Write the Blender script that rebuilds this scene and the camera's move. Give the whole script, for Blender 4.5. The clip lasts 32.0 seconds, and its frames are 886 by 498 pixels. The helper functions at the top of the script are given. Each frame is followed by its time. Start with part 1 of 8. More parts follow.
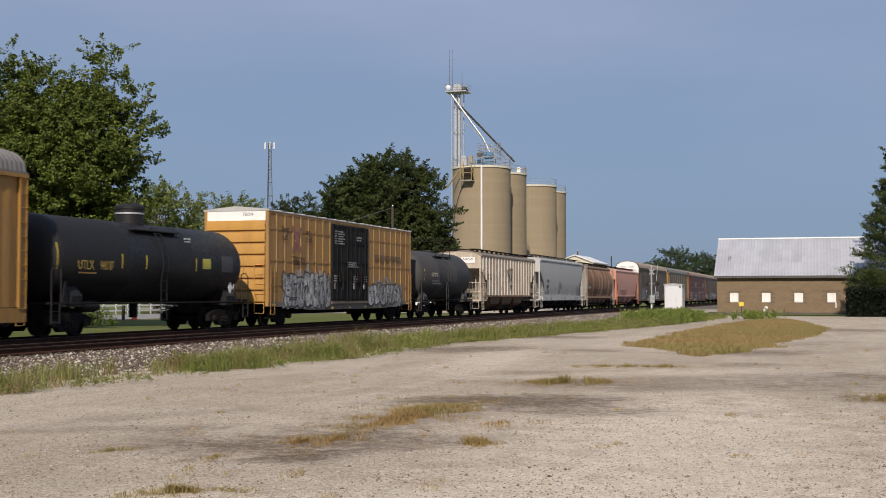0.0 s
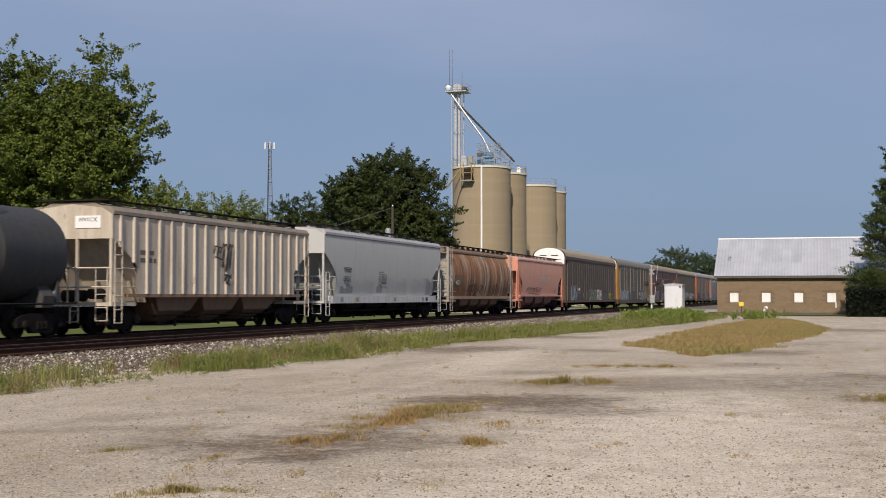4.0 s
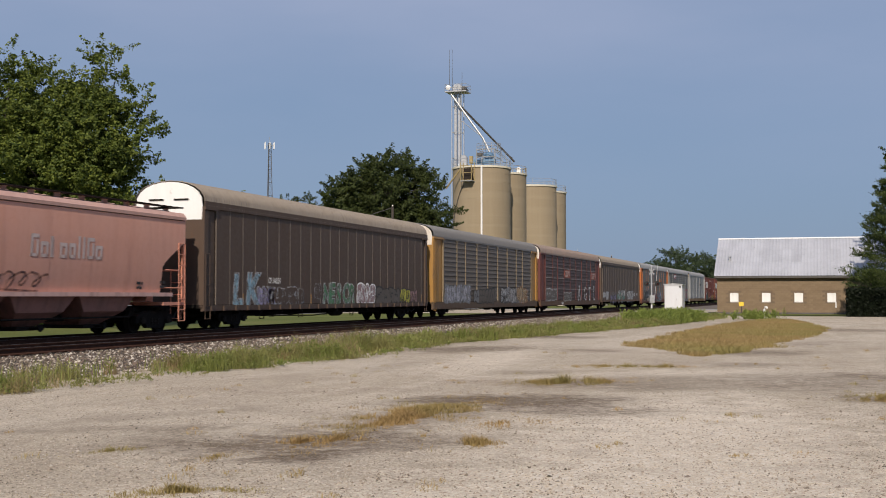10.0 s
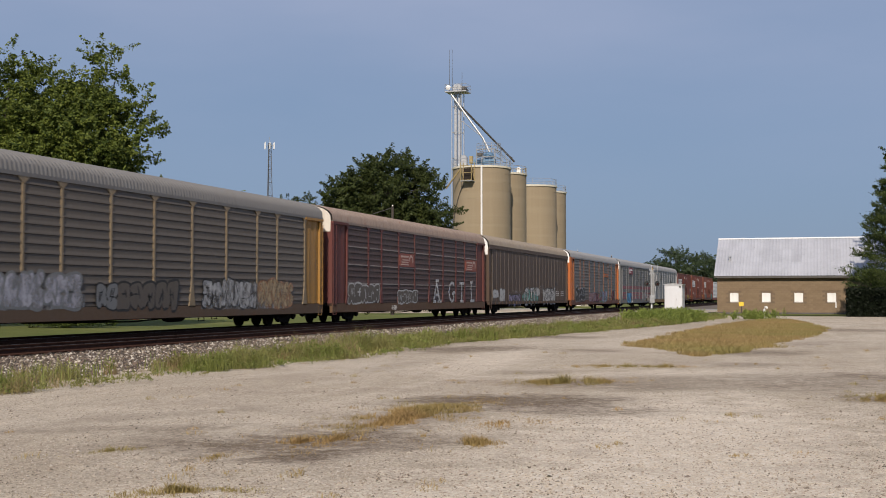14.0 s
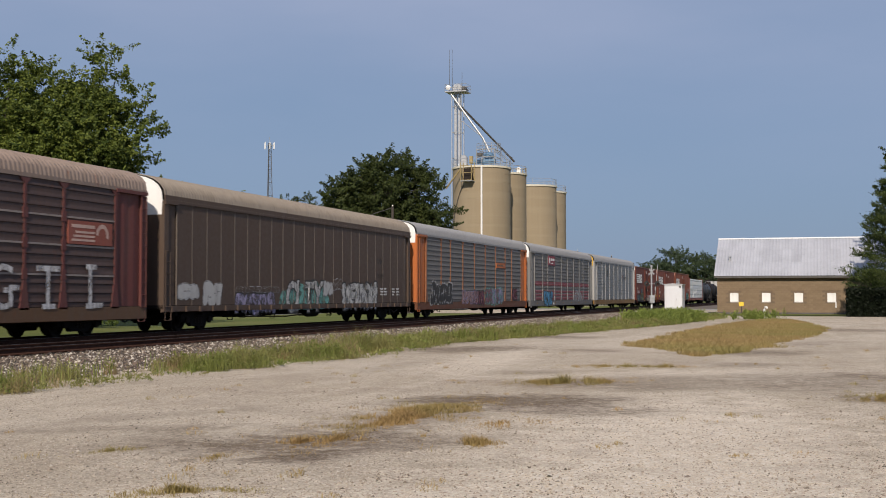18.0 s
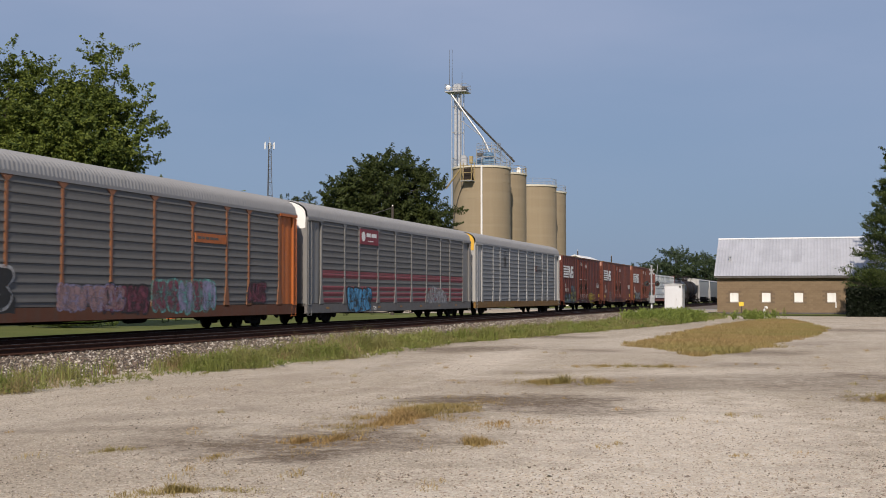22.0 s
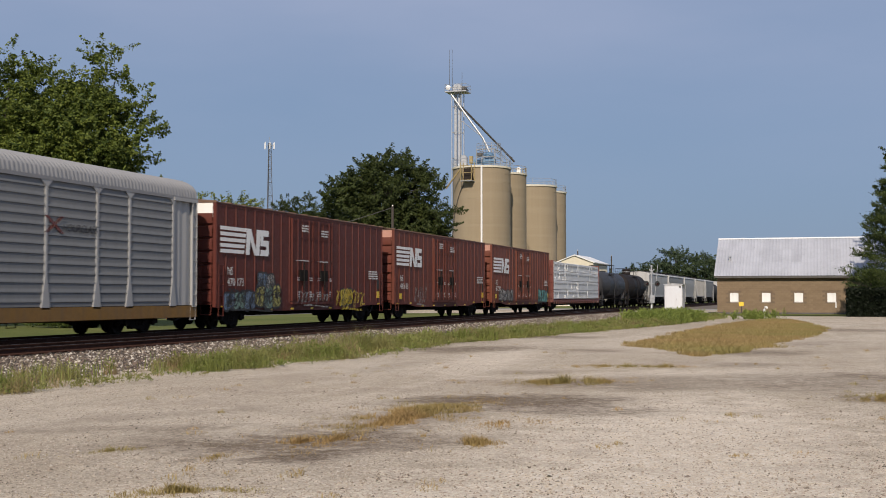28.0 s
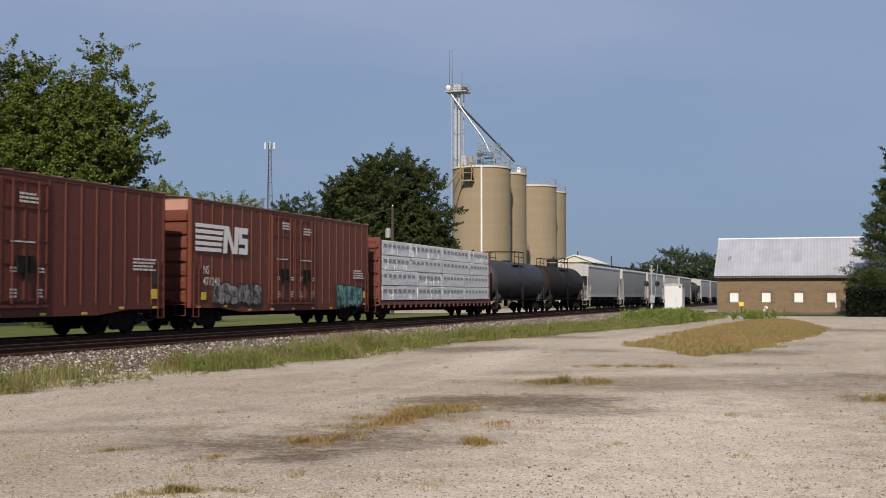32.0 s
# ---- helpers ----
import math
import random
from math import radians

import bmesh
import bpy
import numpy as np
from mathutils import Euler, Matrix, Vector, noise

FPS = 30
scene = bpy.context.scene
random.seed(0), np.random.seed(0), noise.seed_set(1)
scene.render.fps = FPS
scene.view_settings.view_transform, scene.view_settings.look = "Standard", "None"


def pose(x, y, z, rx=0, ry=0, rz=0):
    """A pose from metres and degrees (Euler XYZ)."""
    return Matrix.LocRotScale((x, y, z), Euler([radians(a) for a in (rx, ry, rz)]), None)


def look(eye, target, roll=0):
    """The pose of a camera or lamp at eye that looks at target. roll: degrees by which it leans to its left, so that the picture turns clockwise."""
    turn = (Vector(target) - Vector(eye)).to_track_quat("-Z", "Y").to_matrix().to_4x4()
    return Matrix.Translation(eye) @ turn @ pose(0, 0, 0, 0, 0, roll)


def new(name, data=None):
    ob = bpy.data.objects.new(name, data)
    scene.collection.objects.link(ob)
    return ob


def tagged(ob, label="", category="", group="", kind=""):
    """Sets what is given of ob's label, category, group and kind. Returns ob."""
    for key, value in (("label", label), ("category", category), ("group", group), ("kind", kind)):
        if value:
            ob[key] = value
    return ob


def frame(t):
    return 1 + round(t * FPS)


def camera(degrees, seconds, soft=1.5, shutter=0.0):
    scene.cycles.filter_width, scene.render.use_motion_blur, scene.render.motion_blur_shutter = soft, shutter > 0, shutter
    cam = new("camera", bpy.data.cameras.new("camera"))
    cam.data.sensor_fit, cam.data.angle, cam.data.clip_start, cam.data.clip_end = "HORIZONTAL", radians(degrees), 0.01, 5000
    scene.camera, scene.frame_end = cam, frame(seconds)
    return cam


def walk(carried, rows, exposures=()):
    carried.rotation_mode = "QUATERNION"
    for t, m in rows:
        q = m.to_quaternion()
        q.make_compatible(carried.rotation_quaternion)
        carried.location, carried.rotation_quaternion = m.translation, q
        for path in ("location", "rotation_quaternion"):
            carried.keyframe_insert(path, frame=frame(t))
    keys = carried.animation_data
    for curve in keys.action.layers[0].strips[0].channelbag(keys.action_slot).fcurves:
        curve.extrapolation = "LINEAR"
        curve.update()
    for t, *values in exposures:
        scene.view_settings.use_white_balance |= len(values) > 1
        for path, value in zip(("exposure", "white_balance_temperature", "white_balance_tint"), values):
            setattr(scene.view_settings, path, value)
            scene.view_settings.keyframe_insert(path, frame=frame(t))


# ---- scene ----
# ---- camera ----
cam = camera(39.23, 32.0, soft=0.95, shutter=0.3)
CAM = pose(0, 0, 1.62, 92.19, 0, 17.26)
walk(cam, [(0, CAM), (32, CAM)], exposures=[(0, 0.0), (32, 0.0)])

# ---- plan: the tracks run along +Y, x is across them, metres ----
TRACK_FAR, TRACK_NEAR = -24.75, -20.75     # centre lines
RAIL_Z = 0.295                             # railhead
SPEED, SLOWING = 11.70, 0.0105             # the train comes towards -Y and loses a little speed

# ---- light ----
SUN = Vector((0.165, -0.80, 0.58)).normalized()
world = bpy.data.worlds.new("sky")
scene.world = world
world.use_nodes = True
wn = world.node_tree.nodes
wl = world.node_tree.links
sky = wn.new("ShaderNodeTexSky")
sky.sky_type = "NISHITA"
sky.sun_disc = False
sky.sun_elevation = math.asin(SUN.z)
sky.sun_rotation = math.atan2(SUN.x, SUN.y) % (2 * math.pi)
sky.air_density, sky.dust_density, sky.ozone_density = 1.0, 0.6, 2.0
wc = wn.new("ShaderNodeTexCoord")
wm = wn.new("ShaderNodeMapping")
wm.inputs["Scale"].default_value = (1.2, 1.2, 4.5)
wm.inputs["Rotation"].default_value = (0.25, 0.35, 0.6)
wl.new(wc.outputs["Generated"], wm.inputs["Vector"])
wz = wn.new("ShaderNodeTexNoise")
wz.inputs["Scale"].default_value, wz.inputs["Detail"].default_value = 1.6, 5
wl.new(wm.outputs["Vector"], wz.inputs["Vector"])
wr = wn.new("ShaderNodeMapRange")
wr.inputs[1].default_value, wr.inputs[2].default_value = 0.42, 0.78
wr.inputs[3].default_value, wr.inputs[4].default_value = 0.0, 0.6
wl.new(wz.outputs["Fac"], wr.inputs[0])
wx = wn.new("ShaderNodeMixRGB")
wx.inputs[2].default_value = (5.0, 5.7, 7.9, 1)
# haze: towards the horizon the air is an even steel blue
ws = wn.new("ShaderNodeSeparateXYZ")
wl.new(wc.outputs["Generated"], ws.inputs[0])
wh = wn.new("ShaderNodeMapRange")
wh.inputs[1].default_value, wh.inputs[2].default_value = 0.0, 0.6
wh.inputs[3].default_value, wh.inputs[4].default_value = 0.85, 0.35
wl.new(ws.outputs["Z"], wh.inputs[0])
wy = wn.new("ShaderNodeMixRGB")
wy.inputs[2].default_value = (2.45, 3.62, 6.0, 1)
wl.new(wh.outputs[0], wy.inputs[0])
wl.new(sky.outputs["Color"], wy.inputs[1])
wl.new(wy.outputs[0], wx.inputs[1])
# the veil of cirrus is thin low down and thicker higher up
wv = wn.new("ShaderNodeMapRange")
wv.inputs[1].default_value, wv.inputs[2].default_value = 0.04, 0.24
wl.new(ws.outputs["Z"], wv.inputs[0])
wp = wn.new("ShaderNodeMath")
wp.operation = "MULTIPLY_ADD"
wp.inputs[1].default_value, wp.inputs[2].default_value = 0.36, 0.0
wl.new(wv.outputs[0], wp.inputs[0])
wq = wn.new("ShaderNodeMath")
wl.new(wp.outputs[0], wq.inputs[0])
wl.new(wr.outputs[0], wq.inputs[1])
wt = wn.new("ShaderNodeMath")
wt.operation = "MULTIPLY"
wl.new(wq.outputs[0], wt.inputs[0])
wl.new(wv.outputs[0], wt.inputs[1])
wl.new(wt.outputs[0], wx.inputs[0])
wb = wn["Background"]
wl.new(wx.outputs[0], wb.inputs["Color"])
wb.inputs["Strength"].default_value = 0.075
sun = new("sun", bpy.data.lights.new("sun", "SUN"))
sun.data.energy, sun.data.angle, sun.data.color = 4.5, radians(0.6), (1.0, 0.875, 0.74)
sun.matrix_world = look(SUN * 100, (0, 0, 0))
# ---- materials ----
def nodes_of(name):
    m = bpy.data.materials.new(name)
    m.use_nodes = True
    nt = m.node_tree
    return m, nt, nt.nodes["Principled BSDF"]


def rgb(c):
    return (c[0], c[1], c[2], 1.0)


def noise_node(nt, scale, detail=4.0, stretch=(1, 1, 1), rough=0.55, offset=0.0):
    tc = nt.nodes.new("ShaderNodeTexCoord")
    mp = nt.nodes.new("ShaderNodeMapping")
    mp.inputs["Scale"].default_value = stretch
    mp.inputs["Location"].default_value = (offset, offset * 0.7, offset * 1.3)
    nz = nt.nodes.new("ShaderNodeTexNoise")
    nz.inputs["Scale"].default_value, nz.inputs["Detail"].default_value = scale, detail
    nz.inputs["Roughness"].default_value = rough
    nt.links.new(tc.outputs["Object"], mp.inputs["Vector"])
    nt.links.new(mp.outputs["Vector"], nz.inputs["Vector"])
    return nz.outputs["Fac"]


def span(nt, value, a, b, lo=0.0, hi=1.0):
    r = nt.nodes.new("ShaderNodeMapRange")
    r.inputs[1].default_value, r.inputs[2].default_value = a, b
    r.inputs[3].default_value, r.inputs[4].default_value = lo, hi
    nt.links.new(value, r.inputs[0])
    return r.outputs[0]


def mix(nt, fac, a, b, mode="MIX"):
    x = nt.nodes.new("ShaderNodeMixRGB")
    x.blend_type = mode
    for sock, v in zip(x.inputs, (fac, a, b)):
        if isinstance(v, (int, float)):
            sock.default_value = v
        elif isinstance(v, tuple):
            sock.default_value = rgb(v)
        else:
            nt.links.new(v, sock)
    return x.outputs[0]


def bump(nt, bsdf, height, dist, strength=1.0):
    b = nt.nodes.new("ShaderNodeBump")
    b.inputs["Distance"].default_value, b.inputs["Strength"].default_value = dist, strength
    nt.links.new(height, b.inputs["Height"])
    nt.links.new(b.outputs["Normal"], bsdf.inputs["Normal"])


def mul(nt, a, b):
    m = nt.nodes.new("ShaderNodeMath")
    m.operation = "MULTIPLY"
    for sock, v in zip(m.inputs, (a, b)):
        if isinstance(v, (int, float)):
            sock.default_value = v
        else:
            nt.links.new(v, sock)
    return m.outputs[0]


def paint(name, col, dirt=(0.10, 0.075, 0.055), amount=0.5, rough=0.55, metal=0.0, rust=0.0, seed=0.0, fine=6.0, worn=0.0):
    """Weathered paint: broad fading, vertical streaks of dirt, fine grain, spots of rust."""
    m, nt, b = nodes_of(name)
    broad = span(nt, noise_node(nt, 0.45, 3, (1, 1, 1), offset=seed), 0.3, 0.75)
    faded = mix(nt, mul(nt, broad, 0.5), col, tuple(min(0.9, c * 0.74 + 0.24 * sum(col) / 3) for c in col))
    streak = span(nt, noise_node(nt, 3.2, 5, (1, 1, 0.12), offset=seed + 3), 0.46, 0.80)
    c = mix(nt, mul(nt, streak, amount), faded, dirt)
    grain = noise_node(nt, fine, 6, (1, 1, 1), 0.7, offset=seed + 7)
    c = mix(nt, mul(nt, span(nt, grain, 0.5, 0.8), amount * 0.55), c, dirt)
    if rust:
        spots = span(nt, noise_node(nt, 2.2, 7, (1, 1, 0.45), 0.7, offset=seed + 11), 0.66 - rust * 0.25, 0.78 - rust * 0.2)
        c = mix(nt, spots, c, (0.17, 0.06, 0.025))
    nt.links.new(c, b.inputs["Base Color"])
    nt.links.new(span(nt, grain, 0.3, 0.7, rough - 0.1, min(1, rough + 0.15)), b.inputs["Roughness"])
    b.inputs["Metallic"].default_value = metal
    b.inputs["Specular IOR Level"].default_value = 0.35
    if worn:        # thin old spray paint that has flaked and faded away in places
        nt.links.new(span(nt, noise_node(nt, 3.5, 7, (1, 1, 0.6), 0.75, offset=seed + 2), 0.40, 0.58, 1.0, 1.0 - worn), b.inputs["Alpha"])
    bump(nt, b, grain, 0.004, 0.35)
    return m


def plain(name, col, rough=0.6, metal=0.0, var=0.25, scale=4.0):
    m, nt, b = nodes_of(name)
    n = noise_node(nt, scale, 5, (1, 1, 1), 0.65)
    c = mix(nt, span(nt, n, 0.3, 0.7), tuple(x * (1 - var) for x in col), tuple(min(0.95, x * (1 + var)) for x in col))
    nt.links.new(c, b.inputs["Base Color"])
    b.inputs["Roughness"].default_value, b.inputs["Metallic"].default_value = rough, metal
    bump(nt, b, n, 0.003, 0.3)
    return m


def foliage(name, dark, light, dry=None, dryness=0.0, patch=0.35):
    """Leaves and blades: each island of the mesh has its own tone, a little light shines through."""
    m, nt, b = nodes_of(name)
    g = nt.nodes.new("ShaderNodeNewGeometry")
    c = mix(nt, g.outputs["Random Per Island"], dark, light)
    clump = span(nt, noise_node(nt, 0.5, 3), 0.35, 0.65)
    c = mix(nt, mul(nt, clump, 0.45), c, dark)
    if dry:
        c = mix(nt, mul(nt, span(nt, noise_node(nt, patch, 4, offset=5), 0.4, 0.62), dryness), c, dry)
    nt.links.new(c, b.inputs["Base Color"])
    b.inputs["Roughness"].default_value = 0.6
    b.inputs["Specular IOR Level"].default_value = 0.25
    tr = nt.nodes.new("ShaderNodeBsdfTranslucent")
    nt.links.new(c, tr.inputs["Color"])
    ms = nt.nodes.new("ShaderNodeMixShader")
    ms.inputs[0].default_value = 0.3
    nt.links.new(b.outputs[0], ms.inputs[1])
    nt.links.new(tr.outputs[0], ms.inputs[2])
    nt.links.new(ms.outputs[0], nt.nodes["Material Output"].inputs["Surface"])
    return m


def pebbles(name, tones, rough=0.9):
    """Loose stones: every stone of the mesh takes one of the tones."""
    m, nt, b = nodes_of(name)
    g = nt.nodes.new("ShaderNodeNewGeometry")
    r = nt.nodes.new("ShaderNodeValToRGB")
    r.color_ramp.interpolation = "CONSTANT"
    el = r.color_ramp.elements
    while len(el) < len(tones):
        el.new(0.5)
    for i, t in enumerate(tones):
        el[i].position, el[i].color = i / len(tones), rgb(t)
    nt.links.new(g.outputs["Random Per Island"], r.inputs["Fac"])
    c = mix(nt, span(nt, noise_node(nt, 40, 3), 0.3, 0.7, 0, 0.3), r.outputs["Color"], (0.12, 0.10, 0.09))
    nt.links.new(c, b.inputs["Base Color"])
    b.inputs["Roughness"].default_value = rough
    return m


# soil stains and painted shadow patches on the gravel lot: x, y, half length, half width, turn in degrees, strength
SOIL_AND_SHADE = [(-5.1, 11.6, 0.75, 0.45, 36, 0.9), (-5.6, 13.3, 1.0, 0.8, 42, 0.6), (-5.8, 18.8, 1.3, 0.6, 53, 0.9), (-4.4, 19.1, 1.25, 1.3, 45, 0.8), (1.0, 26.7, 0.8, 1.5, 38, 0.9),
          (-5.4, 12.8, 1.8, 0.9, 84, 0.95), (-6.3, 12.2, 0.95, 0.87, 71, 0.67), (-7.2, 12.8, 1.38, 0.65, 88, 0.5), (-4.2, 18.7, 1.7, 1.3, 63, 1),
          (-5.4, 18.8, 1.06, 0.87, 136, 0.78), (-3.1, 17.4, 1.17, 0.72, 30, 0.78), (-2.8, 24, 1.7, 2.17, 30, 0.5), (-0.1, 24.7, 1.8, 3.04, 5, 0.67),
          # the patch at (-2.2, 37) paints the shadow edge of the grass island
          (-2.2, 37, 2.02, 1.74, 54, 0.9), (-1.8, 30.4, 1.06, 1.01, 42, 0.56), (-10.4, 37.1, 2.98, 1.74, 71, 1), (-10.3, 48.8, 1.91, 2.03, 57, 0.9),
          (-6.9, 37.1, 1.06, 1.45, 38, 0.62), (-6.2, 25.9, 0.95, 0.87, 29, 0.56), (-3, 22.2, 1.17, 0.87, 53, 0.56), (-8.5, 13.3, 2.12, 0.43, 30, 0.45),
          # the patch at (1.6, 62.9) is tree shadow painted on the gravel
          (-4.3, 13.2, 1.17, 0.58, 48, 0.67), (-8.7, 15.2, 2.12, 0.41, 61, 0.39), (1.6, 62.9, 2.55, 4.06, 53, 0.84), (0.9, 20.9, 0.95, 0.87, 67, 0.9),
          (-4.6, 23, 1.38, 1.16, 48, 0.78), (-5.3, 16.4, 2.76, 0.87, 84, 0.67), (-9.7, 27, 2.34, 0.51, 95, 0.34), (-0.6, 45, 2.76, 1.45, 70, 0.45)]


LANES = [(-1.6, 14.5, 7.0, 2.4, 96, 0.85), (-2.6, 9.5, 5.0, 1.6, 30, 0.7), (-8.6, 33.0, 9.0, 1.1, 97, 0.6), (-3.6, 26.4, 4.0, 1.0, 40, 0.5)]


def gravel_material():
    m, nt, b = nodes_of("gravel")
    L = nt.links
    tc = nt.nodes.new("ShaderNodeTexCoord")
    wob = nt.nodes.new("ShaderNodeTexNoise")
    wob.inputs["Scale"].default_value, wob.inputs["Detail"].default_value = 1.5, 8
    wob.inputs["Roughness"].default_value = 0.7
    L.new(tc.outputs["Object"], wob.inputs["Vector"])
    fine = noise_node(nt, 34, 6, (1, 1, 1), 0.75)
    mid = noise_node(nt, 2.6, 6, (1, 1, 1), 0.7, 4)
    broad = noise_node(nt, 0.16, 4, (1, 0.5, 1), 0.6, 9)
    c = mix(nt, span(nt, broad, 0.38, 0.62), (0.405, 0.34, 0.255), (0.535, 0.465, 0.37))
    ruts = noise_node(nt, 0.55, 4, (2.2, 0.25, 1), 0.55, 2)
    c = mix(nt, span(nt, ruts, 0.50, 0.70, 0, 0.6), c, (0.60, 0.525, 0.42))
    patch = noise_node(nt, 0.42, 5, (1, 1, 1), 0.62, 12)
    c = mix(nt, span(nt, patch, 0.52, 0.68, 0, 0.5), c, (0.34, 0.275, 0.21))
    grit = span(nt, noise_node(nt, 7, 7, (1, 1, 1), 0.75, 15), 0.38, 0.56, 0.25, 1.0)
    # pale lane where wheels have ground the stone to dust, then the stains and painted shadows
    for x, y, a, w, turn, amount in LANES + SOIL_AND_SHADE:
        mp = nt.nodes.new("ShaderNodeMapping")
        mp.vector_type = "TEXTURE"
        mp.inputs["Location"].default_value = (x, y, 0)
        mp.inputs["Rotation"].default_value = (0, 0, radians(turn))
        mp.inputs["Scale"].default_value = (a, w, 1)
        L.new(tc.outputs["Object"], mp.inputs["Vector"])
        ln = nt.nodes.new("ShaderNodeVectorMath")
        ln.operation = "LENGTH"
        L.new(mp.outputs["Vector"], ln.inputs[0])
        ad = nt.nodes.new("ShaderNodeMath")
        ad.operation = "MULTIPLY_ADD"
        L.new(wob.outputs["Fac"], ad.inputs[0])
        ad.inputs[1].default_value = 2.6
        L.new(ln.outputs["Value"], ad.inputs[2])
        pale = (x, y) in [q[:2] for q in LANES]
        fac = span(nt, ad.outputs[0], 2.55, 1.75, 0, amount)
        c = mix(nt, fac if pale else mul(nt, fac, grit), c, (0.74, 0.65, 0.53) if pale else (0.135, 0.096, 0.062))
    c = mix(nt, span(nt, mid, 0.42, 0.72, 0, 0.4), c, (0.30, 0.25, 0.20))
    vor = nt.nodes.new("ShaderNodeTexVoronoi")
    vor.inputs["Scale"].default_value = 42
    L.new(tc.outputs["Object"], vor.inputs["Vector"])
    grey = nt.nodes.new("ShaderNodeRGBToBW")
    L.new(vor.outputs["Color"], grey.inputs[0])
    c = mix(nt, 0.40, c, grey.outputs[0], "OVERLAY")
    speck = noise_node(nt, 15, 7, (1, 1, 1), 0.85, 6)
    c = mix(nt, span(nt, speck, 0.54, 0.68, 0, 0.5), c, (0.24, 0.20, 0.155))
    c = mix(nt, span(nt, speck, 0.46, 0.32, 0, 0.5), c, (0.70, 0.645, 0.56))
    c = mix(nt, span(nt, fine, 0.46, 0.75, 0, 0.42), c, (0.20, 0.17, 0.14))
    L.new(c, b.inputs["Base Color"])
    b.inputs["Roughness"].default_value = 0.95
    b.inputs["Specular IOR Level"].default_value = 0.15
    h = mix(nt, 0.5, fine, vor.outputs["Distance"])
    bump(nt, b, mix(nt, 0.5, h, speck), 0.03, 0.9)
    return m


def lawn_material():
    m, nt, b = nodes_of("lawn")
    a = noise_node(nt, 0.12, 5, (1, 1, 1), 0.6)
    f = noise_node(nt, 7.0, 6, (1, 1, 1), 0.8, 3)
    c = mix(nt, span(nt, a, 0.35, 0.65), (0.100, 0.124, 0.036), (0.155, 0.165, 0.057))
    c = mix(nt, span(nt, f, 0.45, 0.75, 0, 0.6), c, (0.09, 0.11, 0.03))
    nt.links.new(c, b.inputs["Base Color"])
    b.inputs["Roughness"].default_value = 0.95
    b.inputs["Specular IOR Level"].default_value = 0.1
    bump(nt, b, f, 0.06, 0.8)
    return m


def masonry(name, a, b_, scale=3.0):
    """Stone or block: tone by piece, weathering in broad stains and fine pits."""
    m, nt, b = nodes_of(name)
    o = nt.nodes.new("ShaderNodeObjectInfo")
    g = nt.nodes.new("ShaderNodeNewGeometry")
    r = mix(nt, 0.5, o.outputs["Random"], g.outputs["Random Per Island"])
    c = mix(nt, r, a, b_)
    st = noise_node(nt, 0.5, 5, (1, 1, 0.5), 0.65, 2)
    c = mix(nt, span(nt, st, 0.45, 0.72, 0, 0.35), c, tuple(x * 0.55 for x in a))
    f = noise_node(nt, scale * 8, 5, (1, 1, 1), 0.7)
    c = mix(nt, span(nt, f, 0.45, 0.75, 0, 0.35), c, tuple(x * 0.6 for x in a))
    nt.links.new(c, b.inputs["Base Color"])
    b.inputs["Roughness"].default_value = 0.92
    bump(nt, b, f, 0.006, 0.5)
    return m


def wrap_material():
    """Crumpled white plastic wrap."""
    m, nt, b = nodes_of("crumpled white wrap")
    crease = noise_node(nt, 2.6, 3, (1, 0.6, 1.5), 0.6)
    f = noise_node(nt, 7, 5, (1, 1, 1), 0.6, 4)
    c = mix(nt, span(nt, f, 0.4, 0.75, 0, 0.5), (0.78, 0.78, 0.76), (0.48, 0.48, 0.47))
    nt.links.new(c, b.inputs["Base Color"])
    b.inputs["Roughness"].default_value = 0.35
    bump(nt, b, mix(nt, 0.35, crease, f), 0.10, 0.9)
    return m


def silo_material():
    m, nt, b = nodes_of("silo concrete")
    st = noise_node(nt, 0.5, 5, (1, 1, 0.06), 0.6)
    rings = noise_node(nt, 0.9, 2, (0.02, 0.02, 1), 0.5, 3)
    f = noise_node(nt, 4, 6, (1, 1, 1), 0.7)
    c = mix(nt, span(nt, st, 0.4, 0.72, 0, 0.5), (0.29, 0.235, 0.155), (0.215, 0.165, 0.105))
    c = mix(nt, span(nt, rings, 0.45, 0.6, 0, 0.25), c, (0.33, 0.275, 0.19))
    c = mix(nt, span(nt, f, 0.5, 0.8, 0, 0.25), c, (0.24, 0.18, 0.11))
    nt.links.new(c, b.inputs["Base Color"])
    b.inputs["Roughness"].default_value = 0.9
    bump(nt, b, f, 0.01, 0.4)
    return m


